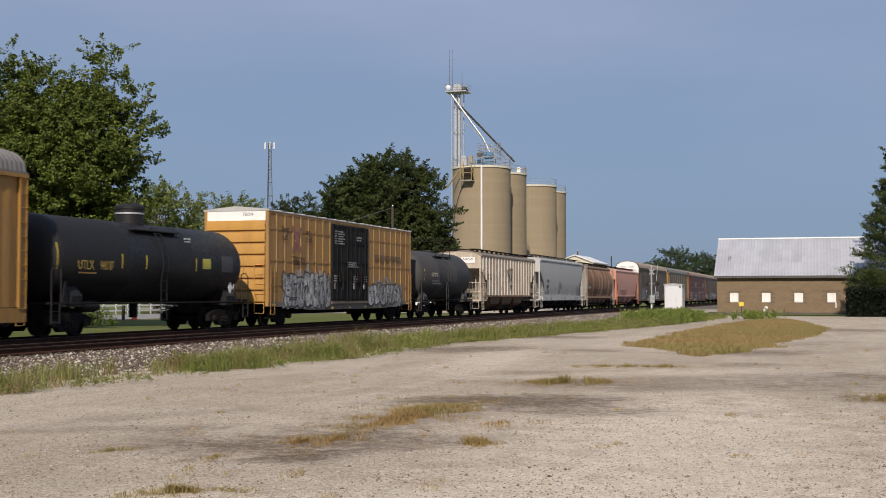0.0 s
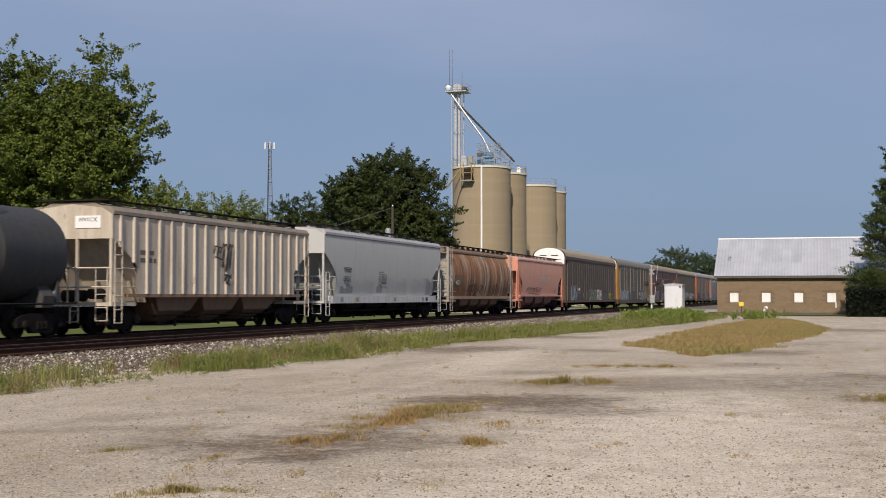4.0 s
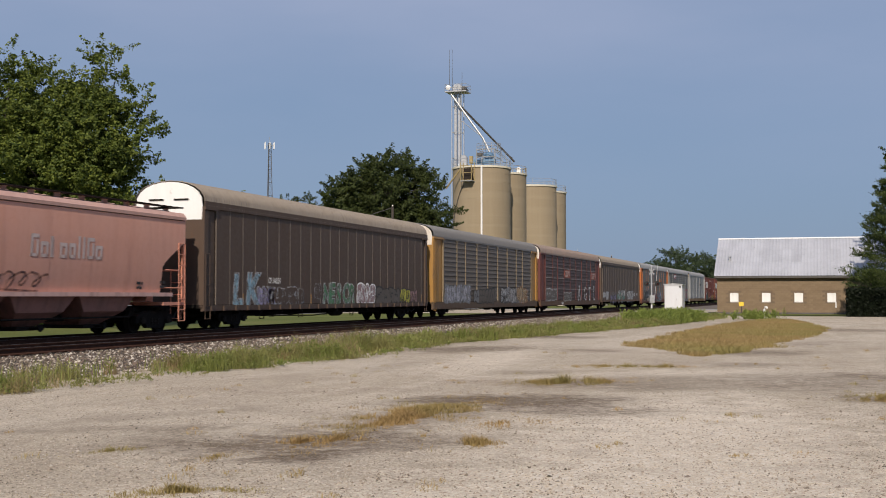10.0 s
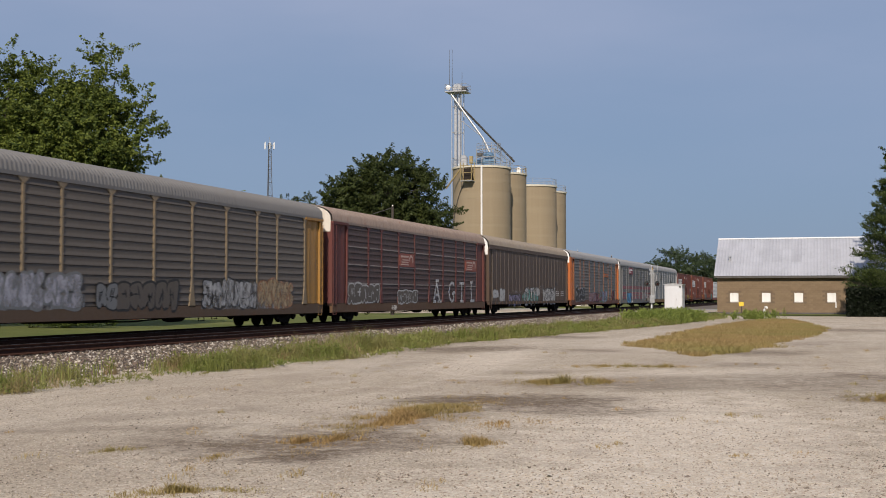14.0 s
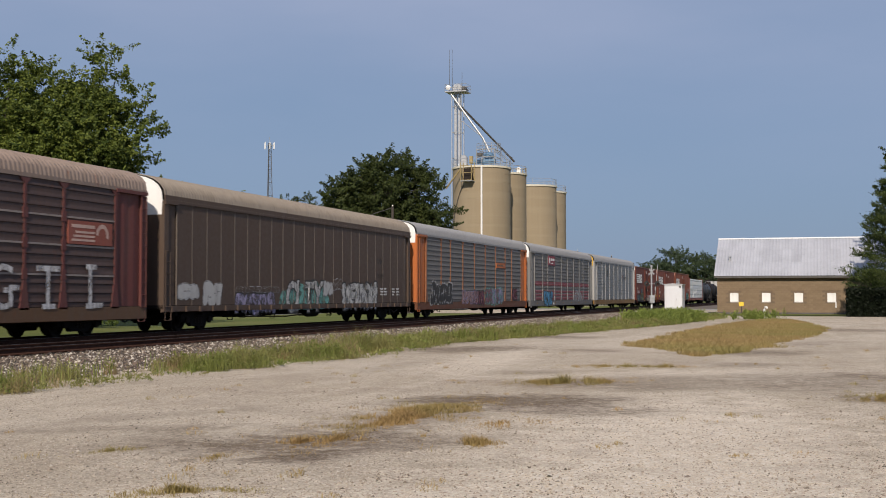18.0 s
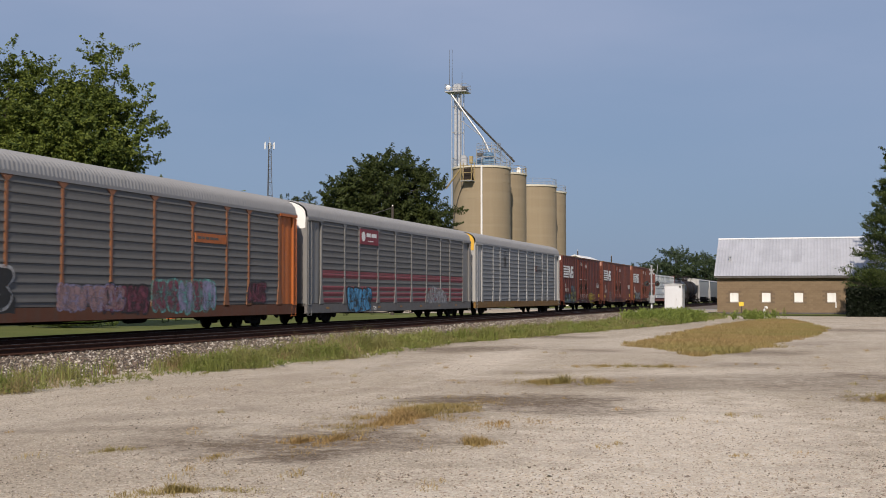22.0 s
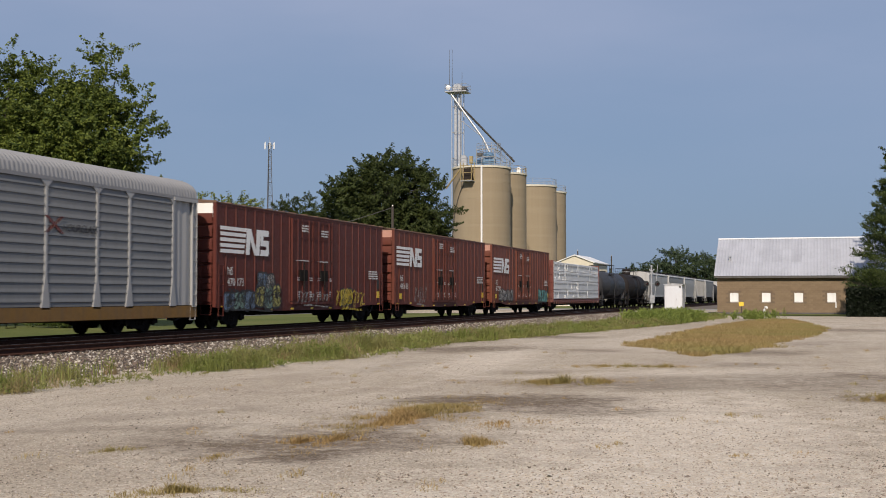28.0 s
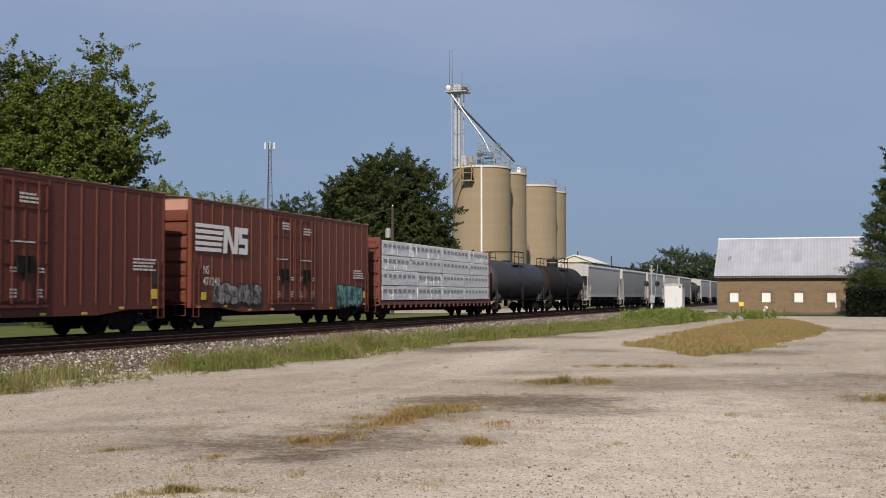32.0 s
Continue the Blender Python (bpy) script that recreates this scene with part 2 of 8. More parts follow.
def rusted_side():
    """Once-grey hopper paint with long brown runs of rust."""
    m, nt, b = nodes_of("rust-streaked paint")
    s1 = noise_node(nt, 1.0, 6, (0.2, 1, 0.11), 0.68, 1.3)
    s2 = noise_node(nt, 1.9, 7, (0.3, 1, 0.13), 0.72, 5)
    m2 = noise_node(nt, 0.7, 5, (1, 1, 1), 0.7, 21)
    f = noise_node(nt, 5, 6, (1, 1, 1), 0.75, 8)
    c = mix(nt, span(nt, s1, 0.42, 0.53), (0.42, 0.36, 0.27), (0.27, 0.105, 0.036))
    c = mix(nt, span(nt, m2, 0.45, 0.62, 0, 0.55), c, (0.30, 0.165, 0.075))
    c = mix(nt, span(nt, s2, 0.50, 0.60, 0, 0.9), c, (0.115, 0.040, 0.018))
    c = mix(nt, span(nt, f, 0.45, 0.7, 0, 0.5), c, (0.22, 0.14, 0.085))
    nt.links.new(c, b.inputs["Base Color"])
    b.inputs["Roughness"].default_value = 0.75
    bump(nt, b, f, 0.004, 0.4)
    return m


MAT = {}
MAT["gravel"] = gravel_material()
MAT["lawn"] = lawn_material()
MAT["ballast bed"] = plain("ballast bed", (0.12, 0.096, 0.075), 0.95, 0, 0.45, 14)
MAT["ballast"] = pebbles("ballast stone", [(0.56, 0.51, 0.44), (0.08, 0.06, 0.045), (0.30, 0.25, 0.195), (0.05, 0.038, 0.029), (0.17, 0.122, 0.09), (0.42, 0.375, 0.31), (0.07, 0.052, 0.040), (0.12, 0.093, 0.072), (0.15, 0.115, 0.088)])
MAT["stones"] = pebbles("loose stone", [(0.50, 0.44, 0.36), (0.32, 0.26, 0.20), (0.58, 0.52, 0.44), (0.20, 0.16, 0.12), (0.42, 0.35, 0.27)])
# stones and bed between the rails: oil, with rail and train shadow in the colour
MAT["oil and shade ballast"] = pebbles("ballast stone dark with oil and painted shade", [(0.06, 0.05, 0.045), (0.03, 0.026, 0.024), (0.09, 0.075, 0.068), (0.14, 0.12, 0.11), (0.04, 0.032, 0.03)])
MAT["oil and shade bed"] = plain("track bed dark with oil and painted shade", (0.034, 0.026, 0.021), 0.95, 0, 0.45, 14)
MAT["rail"] = plain("rusty rail steel", (0.058, 0.028, 0.019), 0.8, 0.0, 0.35, 8)
MAT["railhead"] = plain("worn rail head", (0.16, 0.15, 0.145), 0.5, 0.7, 0.15, 8)
MAT["tie"] = plain("creosoted timber", (0.03, 0.024, 0.02), 0.9, 0, 0.35, 7)
MAT["asphalt"] = plain("worn asphalt", (0.25, 0.24, 0.225), 0.92, 0, 0.15, 3)
MAT["block"] = masonry("brown concrete block", (0.185, 0.132, 0.082), (0.240, 0.176, 0.112))
MAT["mortar"] = plain("mortar", (0.16, 0.118, 0.08), 0.95, 0, 0.2, 9)
MAT["roof sheet"] = masonry("galvanised roof sheet", (0.36, 0.37, 0.41), (0.45, 0.465, 0.51), 1.0)
MAT["roof sheet"].node_tree.nodes["Principled BSDF"].inputs["Roughness"].default_value = 0.6
MAT["white"] = paint("white paint", (0.78, 0.78, 0.77), (0.45, 0.43, 0.40), 0.25, 0.5)
MAT["cream"] = paint("cream siding", (0.62, 0.58, 0.46), (0.42, 0.38, 0.30), 0.3, 0.6)
MAT["tan frame"] = plain("faded tan steel", (0.34, 0.26, 0.12), 0.7, 0, 0.25)
# white cabin; the shade on its front is tinted into this blue-grey
MAT["cabin"] = paint("shade-greyed white cabin paint", (0.60, 0.62, 0.65), (0.42, 0.36, 0.36), 0.25, 0.5)
MAT["silo"] = silo_material()
MAT["galv"] = plain("galvanised steel", (0.46, 0.47, 0.48), 0.45, 0.5, 0.2, 3)
MAT["steel dark"] = plain("dark weathered steel", (0.10, 0.095, 0.09), 0.7, 0.3, 0.3, 4)
MAT["blue steel"] = plain("blue enamelled machine", (0.12, 0.22, 0.34), 0.5, 0.1, 0.2)
MAT["bark"] = plain("bark", (0.06, 0.05, 0.042), 0.95, 0, 0.4, 9)
MAT["leaf bright"] = foliage("bright maple leaf", (0.038, 0.064, 0.012), (0.215, 0.255, 0.045))
MAT["leaf dark"] = foliage("dark oak leaf", (0.026, 0.040, 0.011), (0.088, 0.110, 0.028))
MAT["leaf pale"] = foliage("pale willow leaf", (0.09, 0.12, 0.03), (0.23, 0.26, 0.075))
# distant leaves: the pale haze of the air is mixed into their colour
MAT["leaf far"] = foliage("haze-lightened far leaf", (0.045, 0.070, 0.035), (0.09, 0.12, 0.055))
MAT["needle"] = foliage("cedar needle", (0.028, 0.048, 0.014), (0.115, 0.145, 0.040))
MAT["shrub"] = foliage("green shrub leaf", (0.05, 0.08, 0.018), (0.14, 0.18, 0.045))
# the hedge colour holds the shade below the cedar
MAT["hedge"] = foliage("shade-blackened hedge leaf", (0.005, 0.009, 0.004), (0.013, 0.021, 0.008))
MAT["weed"] = foliage("green weed", (0.095, 0.13, 0.028), (0.285, 0.33, 0.085), (0.36, 0.25, 0.14), 0.36, 0.8)
MAT["grass stem"] = foliage("fine green grass", (0.13, 0.165, 0.035), (0.30, 0.32, 0.09), (0.36, 0.27, 0.14), 0.4, 0.7)
MAT["seed stem"] = foliage("faded seed stem", (0.24, 0.17, 0.085), (0.40, 0.30, 0.17), (0.22, 0.24, 0.07), 0.55, 0.9)
MAT["clod"] = pebbles("dark soil crumb", [(0.10, 0.08, 0.055), (0.16, 0.125, 0.09), (0.22, 0.17, 0.12), (0.07, 0.06, 0.04)])
MAT["thicket"] = foliage("lush green weed", (0.10, 0.14, 0.028), (0.31, 0.36, 0.085))
MAT["straw"] = foliage("dry grass", (0.31, 0.20, 0.078), (0.50, 0.36, 0.165), (0.25, 0.235, 0.078), 0.65, 0.5)
MAT["island straw"] = foliage("tan and green dry grass", (0.32, 0.22, 0.092), (0.46, 0.335, 0.15), (0.27, 0.255, 0.08), 0.65, 0.22)
MAT["rubber"] = plain("black rubber", (0.02, 0.02, 0.02), 0.6)
MAT["truck"] = plain("greasy cast steel", (0.014, 0.012, 0.011), 0.85, 0.0, 0.4, 5)
MAT["wheel"] = plain("brown wheel steel", (0.020, 0.016, 0.013), 0.75, 0.1, 0.3, 5)
MAT["underframe"] = plain("dirt and shade black underframe", (0.018, 0.0155, 0.0135), 0.9, 0.0, 0.4, 5)
MAT["yellow"] = plain("yellow safety paint", (0.72, 0.50, 0.04), 0.5, 0, 0.12)
MAT["orange cone"] = plain("orange plastic", (0.75, 0.12, 0.03), 0.5, 0, 0.1)
MAT["red lamp"] = plain("red lens", (0.25, 0.02, 0.02), 0.3, 0, 0.1)
MAT["wrap"] = wrap_material()
MAT["rust side"] = rusted_side()
for k in ("truck", "wheel", "underframe", "tie", "oil and shade bed", "rail"):
    MAT[k].node_tree.nodes["Principled BSDF"].inputs["Specular IOR Level"].default_value = 0.12
# ---- mesh helpers ----
class Shape:
    """A mesh in the making: lists of corners and faces."""

    def __init__(self):
        self.v, self.f = [], []

    def add(self, verts, faces):
        n = len(self.v)
        self.v.extend(verts)
        self.f.extend([tuple(i + n for i in f) for f in faces])
        return self

    def box(self, x0, x1, y0, y1, z0, z1, c=0.0):
        """A box, with its long edges chamfered by c."""
        if c <= 0:
            return self.add([(x0, y0, z0), (x1, y0, z0), (x1, y1, z0), (x0, y1, z0), (x0, y0, z1), (x1, y0, z1), (x1, y1, z1), (x0, y1, z1)],
                            [(0, 3, 2, 1), (4, 5, 6, 7), (0, 1, 5, 4), (1, 2, 6, 5), (2, 3, 7, 6), (3, 0, 4, 7)])
        dx, dy, dz = x1 - x0, y1 - y0, z1 - z0
        if dz >= dx and dz >= dy:
            return self.prism([(x0 + c, y0), (x1 - c, y0), (x1, y0 + c), (x1, y1 - c), (x1 - c, y1), (x0 + c, y1), (x0, y1 - c), (x0, y0 + c)], z0, z1, "z")
        if dy >= dx:
            return self.prism([(x0 + c, z0), (x1 - c, z0), (x1, z0 + c), (x1, z1 - c), (x1 - c, z1), (x0 + c, z1), (x0, z1 - c), (x0, z0 + c)], y0, y1, "y")
        return self.prism([(y0 + c, z0), (y1 - c, z0), (y1, z0 + c), (y1, z1 - c), (y1 - c, z1), (y0 + c, z1), (y0, z1 - c), (y0, z0 + c)], x0, x1, "x")

    def prism(self, prof, a, b, axis="y"):
        """A closed outline carried from a to b along an axis; the outline is (x, z) for y, (y, z) for x, (x, y) for z."""
        put = {"y": lambda p, t: (p[0], t, p[1]), "x": lambda p, t: (t, p[0], p[1]), "z": lambda p, t: (p[0], p[1], t)}[axis]
        n = len(prof)
        self.add([put(p, a) for p in prof] + [put(p, b) for p in prof],
                 [tuple(range(n - 1, -1, -1)), tuple(range(n, 2 * n))] + [(i, (i + 1) % n, n + (i + 1) % n, n + i) for i in range(n)])
        return self

    def sheet(self, prof, stops, axis="y"):
        """An open outline carried over several stops, with no ends."""
        put = {"y": lambda p, t: (p[0], t, p[1]), "x": lambda p, t: (t, p[0], p[1]), "z": lambda p, t: (p[0], p[1], t)}[axis]
        n = len(prof)
        v = [put(p, t) for t in stops for p in prof]
        f = [(k * n + i, k * n + i + 1, (k + 1) * n + i + 1, (k + 1) * n + i) for k in range(len(stops) - 1) for i in range(n - 1)]
        return self.add(v, f)

    def rings(self, rows, close=True, caps=True):
        """Rows of corners of equal count, joined one to the next."""
        n = len(rows[0])
        v = [p for r in rows for p in r]
        m = n if close else n - 1
        f = [(k * n + i, k * n + (i + 1) % n, (k + 1) * n + (i + 1) % n, (k + 1) * n + i) for k in range(len(rows) - 1) for i in range(m)]
        if caps:
            f += [tuple(range(n - 1, -1, -1)), tuple((len(rows) - 1) * n + i for i in range(n))]
        return self.add(v, f)

    def tube(self, pts, r, n=6, r1=None):
        pts = [Vector(p) for p in pts]
        r1 = r if r1 is None else r1
        rows = []
        for k, p in enumerate(pts):
            d = (pts[min(k + 1, len(pts) - 1)] - pts[max(k - 1, 0)]).normalized()
            a = d.cross(Vector((0, 0, 1)) if abs(d.z) < 0.9 else Vector((1, 0, 0))).normalized()
            b = d.cross(a)
            q = r + (r1 - r) * k / max(1, len(pts) - 1)
            rows.append([tuple(p + (a * math.cos(t) + b * math.sin(t)) * q) for t in (2 * math.pi * i / n for i in range(n))])
        return self.rings(rows)

    def lathe(self, prof, centre=(0, 0, 0), axis="z", n=24):
        """An outline (radius, height) turned round an axis."""
        rows = []
        for r, h in prof:
            row = []
            for i in range(n):
                t = 2 * math.pi * i / n
                a, b = r * math.cos(t), r * math.sin(t)
                p = {"z": (a, b, h), "y": (b, h, a), "x": (h, a, b)}[axis]
                row.append((p[0] + centre[0], p[1] + centre[1], p[2] + centre[2]))
            rows.append(row)
        return self.rings(rows)

    def poly(self, pts):
        return self.add(pts, [tuple(range(len(pts)))])

    def mesh(self, name, mat, smooth=35):
        me = bpy.data.meshes.new(name)
        me.from_pydata(self.v, [], self.f)
        me.materials.append(MAT[mat] if isinstance(mat, str) else mat)
        if smooth:
            me.polygons.foreach_set("use_smooth", [True] * len(me.polygons))
            me.set_sharp_from_angle(angle=radians(smooth))
        return me


def part(name, shape, mat, parent, label="", at=None):
    ob = new(name, shape if isinstance(shape, bpy.types.Mesh) else shape.mesh(name, mat))
    ob.parent = parent
    if at:
        ob.location = at
    if label:
        ob["label"] = label
    return ob


def thing(name, label, category, at=(0, 0, 0), turn=0.0, group="", kind="", shape=None, mat=None):
    ob = new(name, shape.mesh(name, mat) if shape else None)
    ob.matrix_basis = pose(*at, 0, 0, turn)
    return tagged(ob, label, category, group, kind)


def lettering(text, size, mat, parent, x, y, z, name="lettering", label="", spin=90.0, narrow=1.0, slant=0.0, side=1):
    """Words on the side of a car (facing +x): built-in font made into a mesh."""
    cu = bpy.data.curves.new(name, "FONT")
    cu.body, cu.size, cu.extrude, cu.resolution_u, cu.shear = text, size, 0.002, 2, slant
    tmp = bpy.data.objects.new(name, cu)
    scene.collection.objects.link(tmp)
    me = bpy.data.meshes.new_from_object(tmp.evaluated_get(bpy.context.evaluated_depsgraph_get()))
    bpy.data.objects.remove(tmp)
    me.materials.clear()
    me.materials.append(MAT[mat] if isinstance(mat, str) else mat)
    m = Matrix.Translation((x, y, z)) @ pose(0, 0, 0, 90, 0, spin) @ Matrix.Diagonal((narrow, 1, 1, 1))
    me.transform(m)
    return part(name, me, mat, parent, label)


def stuff_mesh(name, verts, faces, mat):
    me = bpy.data.meshes.new(name)
    me.from_pydata(verts, [], faces)
    me.materials.append(MAT[mat])
    return me
# ---- the ground and the tracks ----
def fast_mesh(name, verts, faces, mat):
    """A mesh from arrays of corners and of equal-sided faces."""
    me = bpy.data.meshes.new(name)
    k = faces.shape[1]
    me.vertices.add(len(verts))
    me.vertices.foreach_set("co", verts.astype(np.float32).ravel())
    me.loops.add(faces.size)
    me.loops.foreach_set("vertex_index", faces.astype(np.int32).ravel())
    me.polygons.add(len(faces))
    me.polygons.foreach_set("loop_start", np.arange(0, faces.size, k, dtype=np.int32))
    me.materials.append(MAT[mat])
    me.update(calc_edges=True)
    me.validate()
    return me


def blades(name, mat, xy, height, width, lean, label, category, seed=1):
    """Upright blades of grass, one bent pair of faces each, at the given places."""
    r = np.random.default_rng(seed)
    n = len(xy)
    h = height * r.uniform(0.45, 1.15, n) * np.ones(n)
    a = r.uniform(0, 2 * math.pi, n)
    d = np.c_[np.cos(a), np.sin(a)]
    s = np.c_[-np.sin(a), np.cos(a)] * (width * r.uniform(0.6, 1.3, n))[:, None] / 2
    ln = d * (h * lean * r.uniform(0.1, 1.0, n))[:, None]
    z = np.zeros(n) + xy[:, 2] if xy.shape[1] > 2 else np.zeros(n)
    p = xy[:, :2]
    v = np.empty((n, 5, 3))
    v[:, 0] = np.c_[p - s, z]
    v[:, 1] = np.c_[p + s, z]
    v[:, 2] = np.c_[p + s * 0.8 + ln * 0.35, z + h * 0.6]
    v[:, 3] = np.c_[p - s * 0.8 + ln * 0.35, z + h * 0.6]
    v[:, 4] = np.c_[p + ln, z + h]
    base = np.arange(n)[:, None] * 5
    f = np.concatenate([base + [0, 1, 2], base + [0, 2, 3], base + [3, 2, 4]])
    ob = new(name, fast_mesh(name, v.reshape(-1, 3), f, mat))
    return tagged(ob, label, category, kind="stuff")


def pebble_field(name, mat, xyz, size, label, seed=1):
    """Loose stones, each an uneven eight-sided lump."""
    r = np.random.default_rng(seed)
    n = len(xyz)
    o = np.array([(1, 0, 0), (0, 1, 0), (-1, 0, 0), (0, -1, 0), (0, 0, 1), (0, 0, -1)], float)
    q = o[None] * r.uniform(0.55, 1.25, (n, 6, 1))
    a = r.uniform(0, 6.28, n)
    ca, sa = np.cos(a)[:, None], np.sin(a)[:, None]
    x = q[..., 0] * ca - q[..., 1] * sa + r.uniform(-0.3, 0.3, (n, 6))
    y = q[..., 0] * sa + q[..., 1] * ca + r.uniform(-0.3, 0.3, (n, 6))
    s = (size * r.lognormal(0, 0.35, n))[:, None]
    v = np.stack([x * s, y * s, q[..., 2] * s * 0.7 + r.uniform(-0.2, 0.2, (n, 6)) * s], -1) + xyz[:, None, :]
    t = np.array([(0, 1, 4), (1, 2, 4), (2, 3, 4), (3, 0, 4), (1, 0, 5), (2, 1, 5), (3, 2, 5), (0, 3, 5)])
    f = (np.arange(n)[:, None, None] * 6 + t[None]).reshape(-1, 3)
    return tagged(new(name, fast_mesh(name, v.reshape(-1, 3), f, mat)), label, "stones", kind="stuff")


def flat(name, pts, z, mat, label, category):
    return thing(name, label, category, kind="structure", shape=Shape().poly([(x, y, z) for x, y in pts]), mat=mat)


rng = np.random.default_rng(7)
flat("ground", [(-2500, -400), (2500, -400), (2500, 4500), (-2500, 4500)], -0.02, "lawn", "mown green grass, flat as far as the horizon", "ground")
# the gravel lot, its edge along the tracks uneven
EDGE = [(-13.3, -60), (-13.1, 0), (-12.9, 17.3), (-12.9, 20), (-12.8, 23), (-12.3, 27), (-11.9, 31), (-12.5, 40), (-11.7, 46), (-10.2, 58), (-8.6, 73), (-8.1, 86), (-7.6, 97)]


def edge_x(y):
    return float(np.interp(y, [p[1] for p in EDGE], [p[0] for p in EDGE]))


lot = []
for i in range(161):
    y = -60 + i * (156 / 160)
    lot.append((-14.9 + 0.25 * noise.noise((y * 0.6, 0, 0)) + 0.12 * noise.noise((y * 2.1, 3, 0)), y))
lot += [(-7.0, 98), (2.0, 99), (22, 99), (60, 99), (60, -60)]
flat("gravel_lot", lot, 0.0, "gravel", "pale limestone gravel lot with worn ruts, soil stains and painted shadows", "gravel")
# crossing road behind the signal mast, and the lane in front of the block building
road = Shape().box(-90, 60, 146, 156, -0.02, 0.10)
thing("road", "grey asphalt road across the tracks", "road", kind="structure", shape=road, mat="asphalt")
lane = Shape().poly([(-17, 97, 0.004), (30, 99, 0.004), (30, 103, 0.004), (-17, 108, 0.004)])
thing("lane", "pale gravel lane in front of the block building", "road", kind="structure", shape=lane, mat="gravel")
apron = Shape().poly([(-19, 104, 0.008), (-11.5, 104, 0.008), (-11.5, 146, 0.008), (-19, 146, 0.008)])
thing("gravel_apron", "pale gravel beside the tracks", "gravel", kind="structure", shape=apron, mat="gravel")
lot2 = Shape().box(-60, -47, 20, 146, -0.05, 0.02)
thing("side_road", "pale asphalt road beyond the lawn", "road", kind="structure", shape=lot2, mat="asphalt")

yard = Shape().poly([(-47, 112, 0.006), (-30, 118, 0.006), (-30, 146, 0.006), (-47, 146, 0.006)])
thing("gravel_yard", "pale gravel yard beyond the tracks", "gravel", kind="structure", shape=yard, mat="gravel")

strip = Shape().poly([(-11, 111.5, 0.014), (10, 110.5, 0.014), (10, 118.5, 0.014), (-11, 118.5, 0.014)])
thing("grass_strip", "rough green grass along the block wall", "grass", kind="structure", shape=strip, mat="lawn")

# ballast bed with both tracks, a low bank
bed = Shape()
bed.sheet([(-31.5, -0.03), (-28.2, 0.09), (-18.6, 0.09), (-18.0, 0.06), (-15.6, 0.012), (-14.6, -0.03)], [-80, 0, 60, 120, 200, 320, 900])
thing("ballast_bed", "grey and pink crushed stone bank under two tracks", "ballast", kind="structure", shape=bed, mat="ballast bed")
# this strip's black paints train and rail shade over the oil
oil_shade = Shape().sheet([(-27.2, 0.097), (-19.35, 0.097), (-19.2, 0.085)], [-80, 0, 60, 120, 200, 320, 900])
thing("track_bed", "stone bed between the rails, black with oil and painted shade", "ballast", kind="structure", shape=oil_shade, mat="oil and shade bed")
n = 46000
yy = 12 + 130 * rng.random(n) ** 1.7
xx = rng.uniform(-19.5, -14.2, n)
zz = np.interp(xx, [-18.6, -18.0, -15.6, -14.9], [0.09, 0.06, 0.012, 0.0])
pebble_field("ballast_stones", "ballast", np.c_[xx, yy, zz + 0.01], 0.037, "loose crushed stones on the track bank", 3)
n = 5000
pebble_field("ballast_stones", "oil and shade ballast", np.c_[rng.uniform(-23.9, -19.4, n), 14 + 90 * rng.random(n) ** 1.4, np.full(n, 0.10)], 0.04, "loose crushed stones between the rails", 5)


def railway_track(xc, label):
    t = thing("railway_track", label, "railway track", kind="structure", at=(xc, 0, RAIL_Z))
    prof = [(-0.07, -0.17), (0.07, -0.17), (0.07, -0.155), (0.012, -0.13), (0.010, -0.045), (0.036, -0.035), (0.036, -0.004), (-0.036, -0.004), (-0.036, -0.035), (-0.010, -0.045), (-0.012, -0.13), (-0.07, -0.155)]
    for s in (-0.7525, 0.7525):
        rail = part("rail", Shape().prism([(x + s, z) for x, z in prof], -80, 900), "rail", t)
        part("rail_head", Shape().box(s - 0.03, s + 0.03, -80, 900, -0.006, 0.0), "railhead", rail, "bright worn running surface")
    tie = Shape().box(-1.3, 1.3, -0.115, 0.115, -0.36, -0.185, 0.012).mesh("tie", "tie")
    for i in range(150):
        part("tie", tie, "tie", t, at=(rng.uniform(-0.03, 0.03), 10 + i * 0.53, 0))
    rest = Shape()
    for i in range(420):
        y = 10 + (150 + i) * 0.53
        rest.box(-1.3, 1.3, y - 0.115, y + 0.115, -0.36, -0.185)
    tagged(part("ties_beyond", rest, "tie", t), kind="stuff")
    plate = Shape()
    for i in range(150):
        for s in (-0.7525, 0.7525):
            plate.box(s - 0.17, s + 0.17, 10 + i * 0.53 - 0.09, 10 + i * 0.53 + 0.09, -0.184, -0.168)
    tagged(part("tie_plates", plate, "rail", t), kind="stuff")
    return t


railway_track(TRACK_FAR, "rusty steel rails on dark timber ties, under the train")
railway_track(TRACK_NEAR, "rusty steel rails on dark timber ties, empty track beside the train")

# weeds along the bank: bushy clumps of leaning stems, with gaps of bare gravel between them
def clumps(cx, cy, height, radius, count, seed):
    r = np.random.default_rng(seed)
    k = np.repeat(np.arange(len(cx)), count)
    a, d = r.uniform(0, 6.28, len(k)), np.sqrt(r.random(len(k)))
    p = np.c_[cx[k] + np.cos(a) * d * radius[k], cy[k] + np.sin(a) * d * radius[k] * 1.6]
    return p, height[k] * (1.05 - 0.6 * d ** 2)


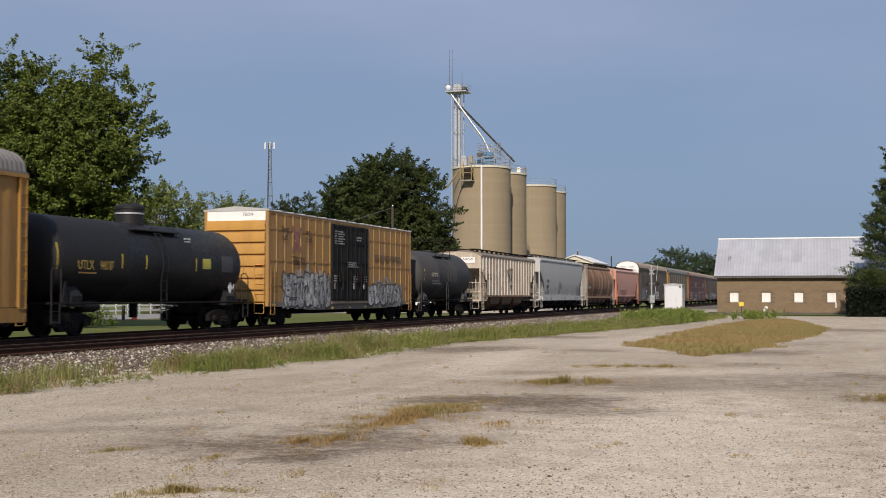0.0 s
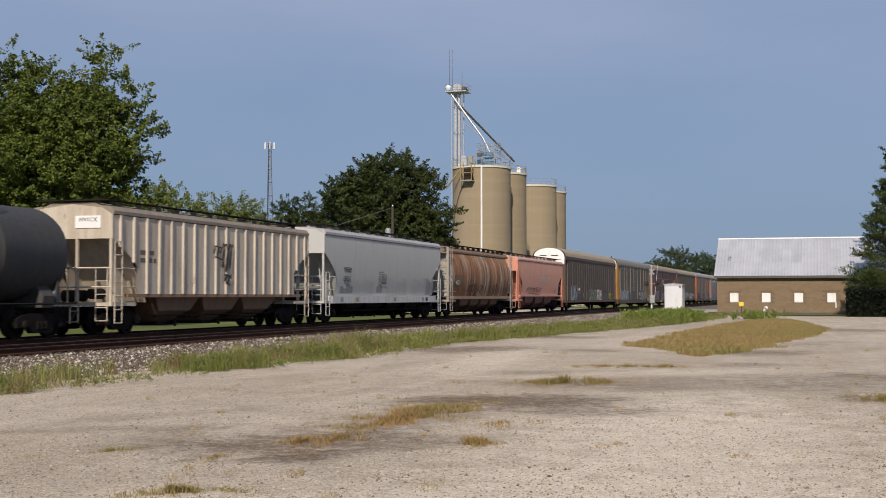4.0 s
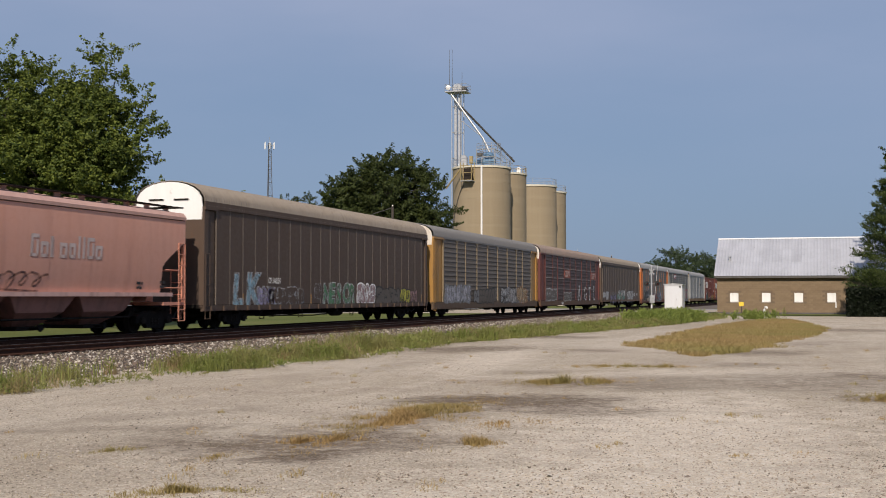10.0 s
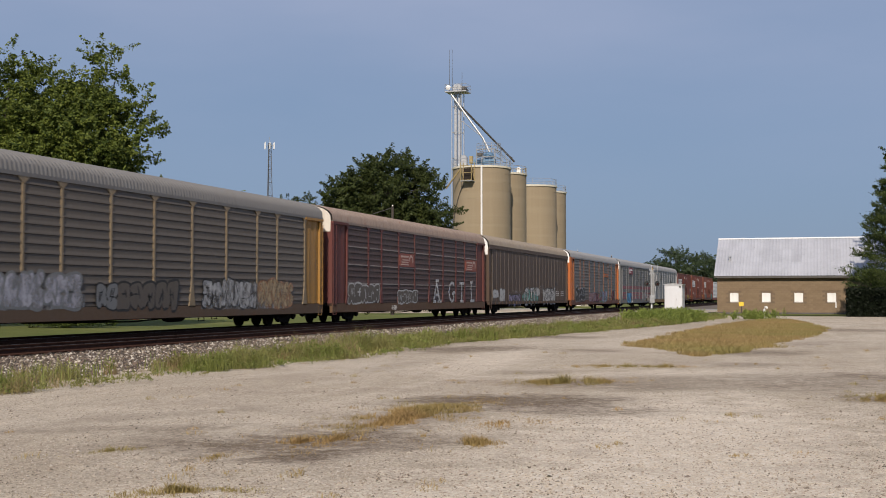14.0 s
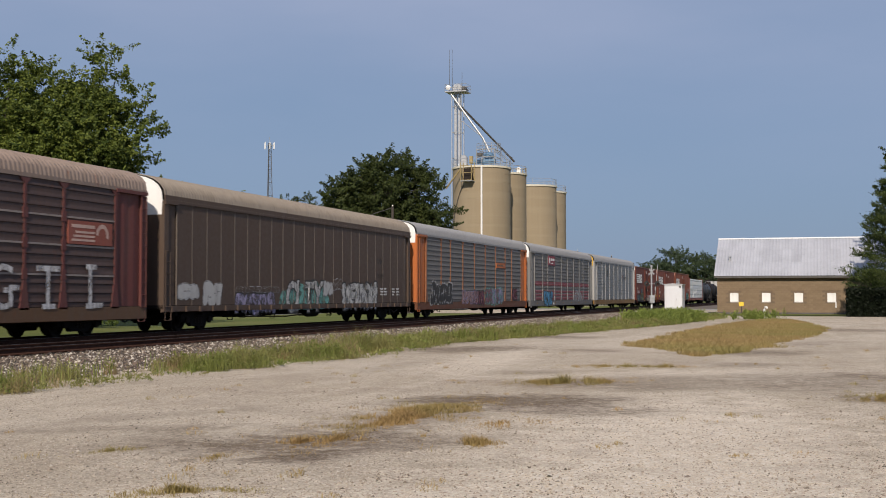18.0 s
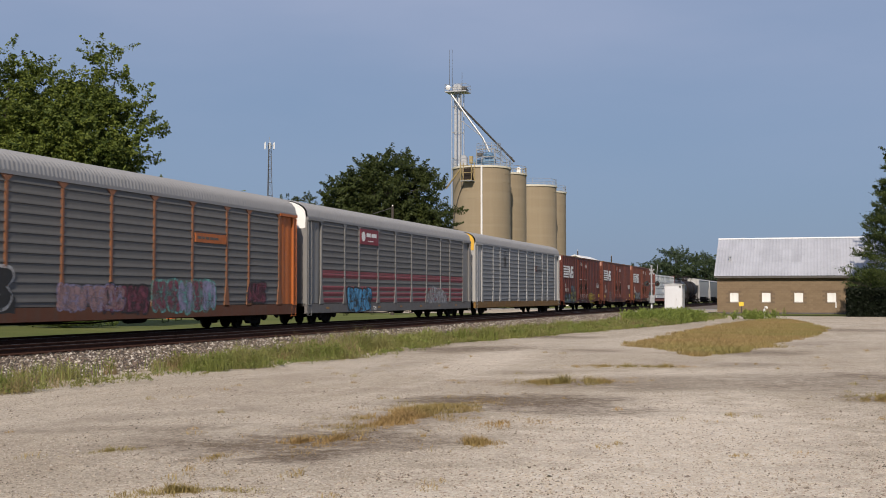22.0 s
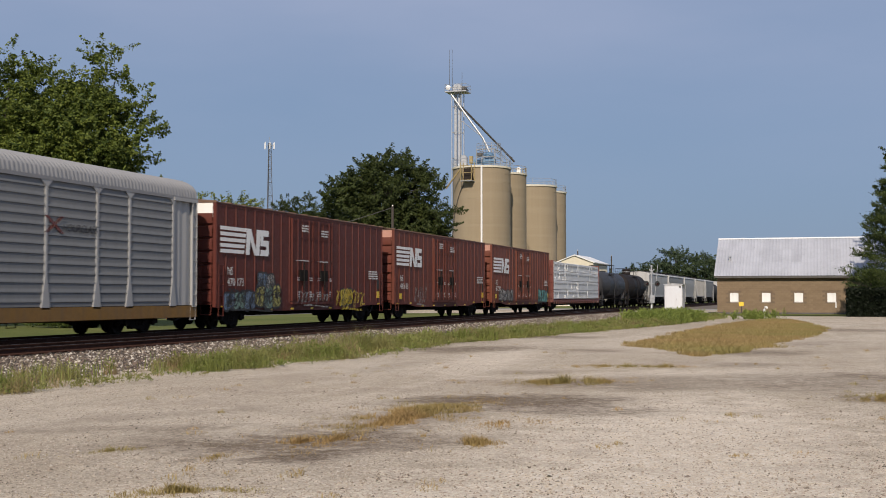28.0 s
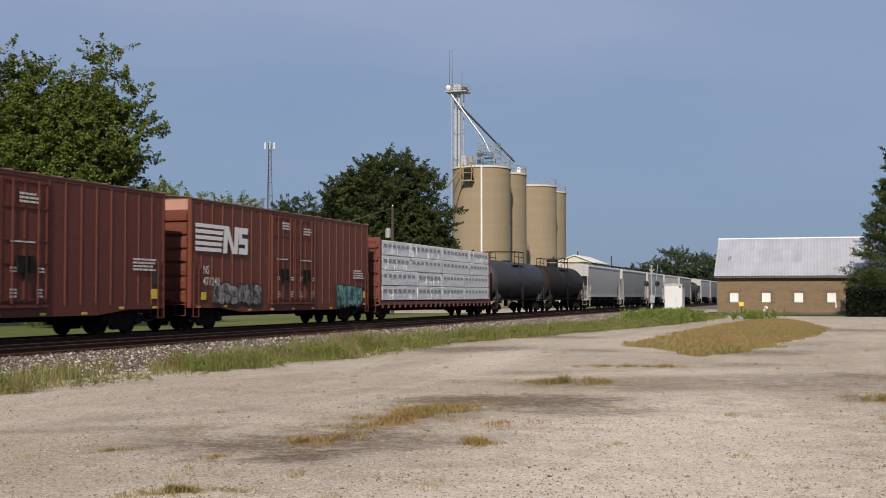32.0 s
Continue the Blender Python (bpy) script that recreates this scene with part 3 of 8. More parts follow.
def leafy(name, mat, cx, cy, height, radius, count, label, seed, size=0.06):
    """Bushy weeds: every plant a loose dome of small pointed leaves round its stems."""
    r = np.random.default_rng(seed)
    k = np.repeat(np.arange(len(cx)), count)
    n = len(k)
    t = r.random(n) ** 0.75
    a = r.uniform(0, 6.283, n)
    d = radius[k] * (0.25 + 0.75 * np.sqrt(r.random(n))) * (1.05 - 0.8 * t ** 1.6)
    out = np.c_[np.cos(a), np.sin(a), np.zeros(n)]
    far_ = np.interp(cy[k], [14, 40, 95], [1.0, 1.5, 2.4])
    p = np.c_[cx[k], cy[k], np.zeros(n)] + out * d[:, None]
    p[:, 2] = 0.02 + t * height[k] * r.uniform(0.75, 1.1, n)
    dirs = out * r.uniform(0.2, 1.0, n)[:, None] + r.normal(0, 0.35, (n, 3)) + np.array([0, 0, 0.75])
    dirs /= np.linalg.norm(dirs, axis=1)[:, None]
    sd = np.cross(dirs, r.normal(size=(n, 3)))
    sd /= np.linalg.norm(sd, axis=1)[:, None]
    ln = (size * far_ * r.uniform(0.6, 1.6, n))[:, None]
    v = np.stack([p, p + dirs * ln * 0.5 + sd * ln * 0.15, p + dirs * ln, p + dirs * ln * 0.5 - sd * ln * 0.15], 1)
    ob = new(name, fast_mesh(name, v.reshape(-1, 3), np.arange(n * 4).reshape(-1, 4), mat))
    return tagged(ob, label, "weeds", kind="stuff")


n = 3000
cy = 13 + 84 * rng.random(n) ** 1.25
e = np.interp(cy, [p[1] for p in EDGE], [p[0] for p in EDGE])
wide = np.interp(cy, [13, 30, 40, 60, 75, 97], [1.5, 1.9, 2.2, 2.6, 3.4, 4.0])
cx = e - wide * rng.beta(1.2, 1.7, n) + 0.12 * np.array([noise.noise((0, b * 1.3, 7)) for b in cy])
want = np.array([noise.noise((a * 0.7, b * 0.45, 0)) + 0.6 * noise.noise((a * 1.7, b * 1.2, 4)) for a, b in zip(cx, cy)])
keep = want > 0.02 - 0.34 * np.clip((cy - 22) / 30, 0, 1) + 0.25 * (cx > e - 0.35)
cx, cy, want = cx[keep], cy[keep], want[keep]
hh = np.clip(0.27 + 0.30 * want + rng.normal(0, 0.07, len(cx)), 0.08, 0.60) * np.interp(cy, [13, 24, 36, 60, 100], [0.95, 1.0, 1.2, 0.95, 0.8])
rad = rng.uniform(0.10, 0.28, len(cx)) * np.interp(cy, [13, 100], [1, 1.9])
leafy("weeds", "weed", cx, cy, hh * 0.75, rad, 34, "bushy green and browning weeds along the ballast bank", 2)
# fine upright grass stems through the clumps, in green and in faded pinkish tan
near = cy < 42
for pick, count, wide_, nm in ((near, 80, 0.007, 1), (~near, 44, 0.018, 2)):
    old = np.array([noise.noise((a * 0.9, b * 0.6, 9)) for a, b in zip(cx[pick], cy[pick])]) > 0.16
    for dry_, mat_, lab in ((False, "grass stem", "fine green grass stems along the ballast bank"), (True, "seed stem", "faded tan seed stems among the green weeds")):
        sel = old == dry_
        p, h = clumps(cx[pick][sel], cy[pick][sel], hh[pick][sel] * (1.15 if dry_ else 1.2), rad[pick][sel] * 1.2, count, 20 + nm)
        blades("grass_stems", mat_, p, h, wide_, 0.9, lab, "grass", 30 + nm + 5 * dry_)
n = 420
cy = 13 + 60 * rng.random(n)
cx = np.interp(cy, [p[1] for p in EDGE], [p[0] for p in EDGE]) + rng.normal(0.1, 0.25, n)
leafy("low_weeds", "weed", cx, cy, rng.uniform(0.05, 0.16, n), rng.uniform(0.05, 0.16, n), 34, "low stray weeds at the edge of the gravel", 14, 0.045)
n = 420
cy = 14 + 88 * rng.random(n) ** 1.1
e = np.interp(cy, [p[1] for p in EDGE], [p[0] for p in EDGE])
cx = e - 0.3 - 2.4 * rng.random(n)
p, h = clumps(cx, cy, rng.uniform(0.35, 0.62, n), np.full(n, 0.12), 6, 4)
blades("tall_weeds", "weed", p, h, 0.016, 0.5, "tall seeding weeds among the shorter ones", "weeds", 4)
n = 420
cy = rng.normal(79, 3.4, n)
leafy("weed_thicket", "thicket", rng.normal(-9.9, 0.9, n), cy, rng.uniform(0.35, 0.8, n), rng.uniform(0.2, 0.5, n), 110, "dense green weeds below the white signal cabin", 6)



# tufts of dry grass on the lot: x, y, half length, half width, turn, height, blades
TUFTS = [(-5.5, 12.9, 0.95, 0.5, 79, 0.07, 900), (-5.2, 23.1, 0.5, 0.5, 20, 0.10, 500), (-5.2, 9.15, 0.75, 0.22, 30, 0.07, 900), (-5.3, 28.6, 0.8, 0.6, 0, 0.07, 700), (0.9, 20.9, 0.5, 0.9, 40, 0.10, 900),
         (-5.4, 16.2, 2.3, 0.7, 84, 0.13, 6000), (-5.3, 13.2, 0.6, 0.3, 79, 0.08, 600), (-3.8, 13.2, 0.42, 0.34, 47, 0.11, 700), (-4.6, 23.0, 0.95, 0.55, 40, 0.22, 1900),
         (-4.5, 28.6, 1.3, 0.6, 17, 0.10, 1000), (-3.9, 15.5, 0.85, 0.5, 62, 0.06, 380), (-7.2, 11.5, 0.4, 0.12, 58, 0.06, 160), (-5.9, 11.3, 0.5, 0.2, 91, 0.05, 120),
         (-5.2, 9.2, 0.32, 0.25, 46, 0.09, 600), (-5.6, 12.7, 0.3, 0.16, 95, 0.08, 160), (0.75, 20.6, 0.5, 0.4, 67, 0.12, 600), (-3.5, 28.9, 0.5, 0.3, 17, 0.13, 350)]
for x, y, a, w, turn, h, n in TUFTS:
    n = int(n * 3.0)
    p = rng.normal(0, 0.5, (n, 2)) * (a, w) * rng.uniform(0.5, 1.6, (n, 1))
    c, s = math.cos(radians(turn)), math.sin(radians(turn))
    q = np.c_[x + p[:, 0] * c - p[:, 1] * s, y + p[:, 0] * s + p[:, 1] * c]
    k = np.array([noise.noise((i * 2.3, j * 1.5, 2)) + 0.8 * noise.noise((i * 7, j * 5, 5)) for i, j in q]) > rng.normal(0.05, 0.16, n)
    edge_ = (1.15 - np.clip(np.hypot(p[k][:, 0] / a, p[k][:, 1] / w), 0, 0.9)) * rng.uniform(0.45, 1.25, k.sum())
    blades("dry_grass", "straw", q[k], h * edge_, 0.007, 1.9, "tuft of dry yellow grass in the gravel", "grass", int(n))
# the large island of dry grass
ISLAND = [(-6.3, 40.6), (-4.5, 37.2), (-3.5, 33.9), (-2.0, 38.0), (-1.7, 42.5), (-1.0, 51.7), (-0.3, 60.2), (-0.2, 68.0), (-0.9, 74.5), (-2.6, 90), (-4.6, 90), (-6.0, 70.1), (-6.4, 53.8)]


def inside(x, y, poly):
    ok = np.zeros(len(x), bool)
    for (x0, y0), (x1, y1) in zip(poly, poly[1:] + poly[:1]):
        if y0 == y1:
            continue
        hit = ((y0 > y) != (y1 > y)) & (x < (x1 - x0) * (y - y0) / (y1 - y0) + x0)
        ok ^= hit
    return ok


n = 170000
x, y = rng.uniform(-6.8, 0.4, n), 33.5 + 60 * rng.random(n) ** 1.25
wob = np.array([0.55 * noise.noise((a * 0.8, b * 0.5, 1)) + 0.4 * noise.noise((a * 2.6, b * 1.6, 8)) for a, b in zip(x, y)])
keep = inside(x + wob, y, ISLAND)
blades("dry_grass_island", "island straw", np.c_[x, y][keep], 0.12, 0.012, 1.6, "wide island of tan and green dry grass in the gravel", "grass", 11)
n = 55
leafy("weed_clump", "thicket", rng.normal(-4.9, 0.75, n), rng.normal(89, 1.6, n), rng.uniform(0.2, 0.7, n), rng.uniform(0.10, 0.28, n), 70, "clump of green weeds at the end of the dry grass", 12)
# loose stones over the lot
n = 48000
d = 9 + 26 * rng.random(n) ** 1.5
a = rng.uniform(radians(-6), radians(41), n)
sx, sy = -np.sin(a) * d, np.cos(a) * d
bare = np.ones(n, bool)
for x, y, ln, wd, turn, amount in SOIL_AND_SHADE:
    c, s = math.cos(radians(turn)), math.sin(radians(turn))
    bare &= np.hypot(((sx - x) * c + (sy - y) * s) / ln, ((sy - y) * c - (sx - x) * s) / wd) > 1.0
sx, sy = sx[bare], sy[bare]
pebble_field("gravel_stones", "stones", np.c_[sx, sy, np.full(len(sx), 0.002)], 0.009, "small loose stones on the gravel", 21)
# crumbs of dark soil and dead leaf, drifted into lines
n = 16000
d = 8.6 + 40 * rng.random(n) ** 1.4
a = rng.uniform(radians(-6), radians(41), n)
sx, sy = -np.sin(a) * d, np.cos(a) * d
ok = np.array([noise.noise((i * 1.1, j * 0.5, 13)) + 0.7 * noise.noise((i * 3.5, j * 2.0, 17)) > 0.22 for i, j in zip(sx, sy)])
ok &= sx > np.interp(sy, [p[1] for p in EDGE], [p[0] for p in EDGE])
pebble_field("soil_crumbs", "clod", np.c_[sx[ok], sy[ok], np.full(ok.sum(), 0.003)], 0.0085, "crumbs of dark soil and dead leaf on the gravel", 23)
# thin dead sprigs scattered over the lot
n = 170
d = 9 + 34 * rng.random(n) ** 1.2
a = rng.uniform(radians(-4), radians(38), n)
sx, sy = -np.sin(a) * d, np.cos(a) * d
ok = np.array([noise.noise((i * 0.3, j * 0.3, 3)) > -0.1 for i, j in zip(sx, sy)])
p, h = clumps(sx[ok], sy[ok], rng.uniform(0.03, 0.09, ok.sum()), rng.uniform(0.04, 0.16, ok.sum()), 26, 9)
blades("dead_sprigs", "straw", p, h, 0.007, 1.6, "thin dead sprigs in the gravel", "grass", 9)
# ---- block building ----
def block_building():
    X0, X1, Y0, Y1, H = -10.0, 8.6, 118.4, 128.8, 3.55
    b = thing("building", "brown concrete-block building with a galvanised gable roof", "building")
    wall = Shape()
    wins = [(-8.45 + i * 2.88, 1.52) for i in range(4)]
    # the front wall with the window openings cut through
    xs = [X0]
    for wx, _ in wins:
        xs += [wx - 0.38, wx + 0.38]
    xs.append(X1)
    for i in range(0, len(xs), 2):
        wall.box(xs[i], xs[i + 1], Y0 + 0.02, Y0 + 0.3, 0, H)
    for wx, wz in wins:
        wall.box(wx - 0.38, wx + 0.38, Y0 + 0.02, Y0 + 0.3, 0, wz - 0.43)
        wall.box(wx - 0.38, wx + 0.38, Y0 + 0.02, Y0 + 0.3, wz + 0.43, H)
    part("wall", Shape().box(X0, X1, Y1 - 0.3, Y1, 0, H), "block", b)
    front = part("wall", wall, "mortar", b)
    mid, top = (Y0 + Y1) / 2, 7.25
    for x in (X0, X1 - 0.3):
        ends = Shape().prism([(Y0 + 0.3, 0), (Y1 - 0.3, 0), (Y1 - 0.3, H), (mid, top - 0.15), (Y0 + 0.3, H)], x, x + 0.3, "x")
        part("gable_wall", ends, "block", b)
    # blocks in running bond, the first courses as single pieces
    blk = Shape().box(0, 0.385, 0, 0.03, 0, 0.187, 0.0).mesh("block", "block")
    rest, count = Shape(), 0
    for c in range(18):
        z = 0.005 + c * 0.197
        x = X0 + (0.0 if c % 2 else -0.2)
        while x < X1 - 0.2:
            x0, x1 = max(x, X0), min(x + 0.385, X1)
            clear = all(x1 < wx - 0.43 or x0 > wx + 0.43 or z + 0.187 < wz - 0.46 or z > wz + 0.46 for wx, wz in wins)
            if clear:
                if x0 == x and x1 > x + 0.38 and count < 300 and c >= 2 and x < 2:
                    part("block", blk, "block", front, at=(x0, Y0 - 0.008 + rng.uniform(0, 0.006), z))
                    count += 1
                else:
                    rest.box(x0, x1, Y0 - 0.006, Y0 + 0.022, z, z + 0.187)
            x += 0.4
    tagged(part("blocks_beyond", rest, "block", front), kind="stuff")
    for wx, wz in wins:
        w = part("window", Shape().box(wx - 0.31, wx + 0.31, Y0 + 0.06, Y0 + 0.09, wz - 0.36, wz + 0.37), "white", b, "window boarded over with white panel")
        fr = Shape()
        fr.box(wx - 0.38, wx - 0.31, Y0 + 0.0, Y0 + 0.12, wz - 0.43, wz + 0.43).box(wx + 0.31, wx + 0.38, Y0, Y0 + 0.12, wz - 0.43, wz + 0.43)
        fr.box(wx - 0.31, wx + 0.31, Y0, Y0 + 0.12, wz - 0.43, wz - 0.37).box(wx - 0.31, wx + 0.31, Y0, Y0 + 0.12, wz + 0.36, wz + 0.43)
        part("window_frame", fr, "white", w)
    # roof of corrugated sheets, two rows of overlapping sheets on each slope
    roof = part("roof", Shape().prism([(Y0 - 0.42, H - 0.05), (mid, top - 0.06), (Y1 + 0.42, H - 0.05), (Y1 + 0.42, H - 0.13), (mid, top - 0.16), (Y0 - 0.42, H - 0.13)], X0 - 0.22, X1 + 0.22, "x"), "steel dark", b)
    n = 22
    wide = (X1 - X0 + 0.5) / n
    for k in range(n):
        for lo, hi in ((0.0, 0.36), (0.35, 0.69), (0.68, 1.0)):
            s = Shape()
            rows = []
            x0 = X0 - 0.25 + k * wide
            for t in (lo, hi):
                yy_ = Y0 - 0.46 + (mid - Y0 + 0.46) * t
                zz_ = H - 0.055 + (top - H + 0.03) * t + (0.012 if t == lo else 0.0)
                row = []
                for i in range(13):
                    q = i / 12
                    rib = 0.04 if i % 4 == 0 else 0.0
                    row.append((x0 + q * wide, yy_, zz_ + rib + 0.012))
                rows.append(row)
            s.rings(rows, close=False, caps=False)
            sh = part("roof_sheet", s, "roof sheet", roof)
            sh.location.z = rng.uniform(0, 0.008)
    back = Shape().poly([(X0 - 0.25, mid, top - 0.02), (X1 + 0.25, mid, top - 0.02), (X1 + 0.25, Y1 + 0.46, H - 0.04), (X0 - 0.25, Y1 + 0.46, H - 0.04)])
    part("roof_sheet", back, "roof sheet", roof)
    part("ridge_cap", Shape().prism([(mid - 0.22, top - 0.10), (mid, top + 0.035), (mid + 0.22, top - 0.14), (mid, top + 0.03)], X0 - 0.27, X1 + 0.27, "x"), "white", roof)
    part("fascia", Shape().box(X0 - 0.22, X1 + 0.22, Y0 - 0.44, Y0 - 0.40, H - 0.22, H - 0.07), "steel dark", roof, "dark eave board")
    v = part("roof_vent", Shape().lathe([(0.09, 0), (0.09, 0.55), (0.16, 0.56), (0.16, 0.64), (0.02, 0.74)], (X0 + 1.05, Y0 + 1.7, 4.75), n=10), "galv", roof)
    part("downpipe", Shape().tube([(-8.45 + 3 * 2.88 + 0.36, Y0 - 0.03, 0.6), (-8.45 + 3 * 2.88 + 0.36, Y0 - 0.03, 1.1)], 0.06), "white", b)
    # a low dark strip along the foot of the front wall
    part("footing", Shape().box(X0 - 0.03, X1 + 0.03, Y0 - 0.05, Y0 - 0.01, 0, 0.16), "steel dark", b, "dark strip along the foot of the wall")


block_building()


# ---- signal cabin and crossing signals ----
def signal_cabin():
    c = thing("signal_cabin", "white metal railway signal cabin behind tall weeds", "cabin", at=(-14.05, 119.4, 0.0))
    part("body", Shape().box(-0.82, 0.82, -1.1, 1.1, 0.25, 2.72, 0.02), "cabin", c)
    part("roof", Shape().prism([(-0.90, 2.72), (0.90, 2.72), (0.90, 2.80), (0, 2.86), (-0.90, 2.80)], -1.18, 1.18), "galv", c)
    part("footing", Shape().box(-0.9, 0.9, -1.15, 1.15, 0, 0.25), "asphalt", c)
    d = part("door", Shape().box(-0.42, 0.42, -1.125, -1.1, 0.35, 2.4), "cabin", c)
    part("door_handle", Shape().tube([(0.33, -1.16, 1.25), (0.33, -1.16, 1.45)], 0.02), "galv", d)
    part("vent", Shape().box(0.55, 0.72, -1.13, -1.1, 2.45, 2.62), "steel dark", c, "small dark vent")
    part("conduit", Shape().tube([(0.84, -0.9, 0), (0.84, -0.9, 2.3)], 0.03), "galv", c)


signal_cabin()


def crossing_signal(at, flip):
    s = thing("crossing_signal", "level crossing signal mast with lamps and raised gate arm", "crossing signal", at=at, turn=28)
    part("mast", Shape().lathe([(0.10, 0), (0.095, 4.9), (0.04, 4.95), (0.0, 5.0)], n=10), "galv", s)
    part("base", Shape().lathe([(0.30, 0), (0.30, 0.12), (0.14, 0.2), (0.12, 0.6), (0.08, 0.65)], n=12), "galv", s)
    for a in (45, -45):
        q = math.radians(a)
        dx, dz = 0.42 * math.cos(q), 0.42 * math.sin(q)
        sh = Shape().prism([(-dx - dz * 0.17, 4.4 - dz + dx * 0.17), (-dx + dz * 0.17, 4.4 - dz - dx * 0.17), (dx + dz * 0.17, 4.4 + dz - dx * 0.17), (dx - dz * 0.17, 4.4 + dz + dx * 0.17)], -0.11 - (a > 0) * 0.01, -0.09 - (a > 0) * 0.01)
        part("crossbuck_blade", sh, "galv", s, "weathered grey board")
    bar = part("lamp_bar", Shape().tube([(-0.75, -0.08, 3.05), (0.75, -0.08, 3.05)], 0.035), "galv", s)
    for x in (-0.62, 0.62):
        l = part("signal_lamp", Shape().lathe([(0.0, -0.02), (0.31, -0.02), (0.31, 0.02), (0.12, 0.10), (0.0, 0.12)], (x, -0.12, 3.05), "y", 14), "rubber", s, "black round backing plate")
        part("lens", Shape().lathe([(0.0, -0.07), (0.10, -0.05), (0.105, -0.01)], (x, -0.12, 3.05), "y", 12), "red lamp", l)
        part("hood", Shape().sheet([(0.11 * math.cos(t) + x, 3.05 + 0.11 * math.sin(t)) for t in np.linspace(0, math.pi, 7)], [-0.42, -0.13]), "steel dark", l)
    part("gate_mechanism", Shape().box(-0.28, 0.28, -0.25, 0.25, 0.9, 1.75, 0.04), "galv", s)
    part("counterweight", Shape().box(-0.62, -0.30, -0.2, 0.2, 1.15, 1.45, 0.03), "steel dark", s)
    arm = part("gate_arm", Shape().tube([(0.35, 0, 1.3), (0.75, 0, 5.2)], 0.03, 6), "galv", s, "raised slim gate arm")
    part("bell", Shape().lathe([(0.0, 5.15), (0.15, 5.1), (0.17, 5.0), (0.05, 4.98)], n=12), "galv", s)
    return s


crossing_signal((-19.1, 140.5, 0.0), 1)


def marker_post(at):
    p = thing("marker_post", "short yellow utility marker with a square plate", "marker", at=at)
    part("post", Shape().box(-0.05, 0.05, -0.03, 0.03, 0, 1.05), "bark", p)
    part("plate", Shape().box(-0.19, 0.19, -0.06, -0.03, 0.85, 1.17, 0.0), "yellow", p)


marker_post((-6.8, 103.0, 0.0))
m_ = thing("vent_pipe", "bent white vent pipe beside the block wall", "pipe", at=(-5.25, 108.0, 0.0))
part("pipe", Shape().tube([(0, 0, 0), (0, 0, 0.55), (0.06, 0, 0.72), (0.18, 0, 0.74), (0.24, 0, 0.6)], 0.08, 8), "white", m_)


# ---- grain silos ----
def handrail(shape, cx, cy, z, r, h=1.1, n=20, arc=(0, 2 * math.pi)):
    a = np.linspace(arc[0], arc[1], n + 1)
    for t in a:
        shape.tube([(cx + r * math.cos(t), cy + r * math.sin(t), z), (cx + r * math.cos(t), cy + r * math.sin(t), z + h)], 0.03, 4)
    for q in (0.55, 1.0):
        shape.tube([(cx + r * math.cos(t), cy + r * math.sin(t), z + h * q) for t in a], 0.03, 4)


SILO_X, SILO_H, SILO_R = -50.7, 21.3, 4.42
SILOS = [183.2, 193.6, 216.7, 229.9]
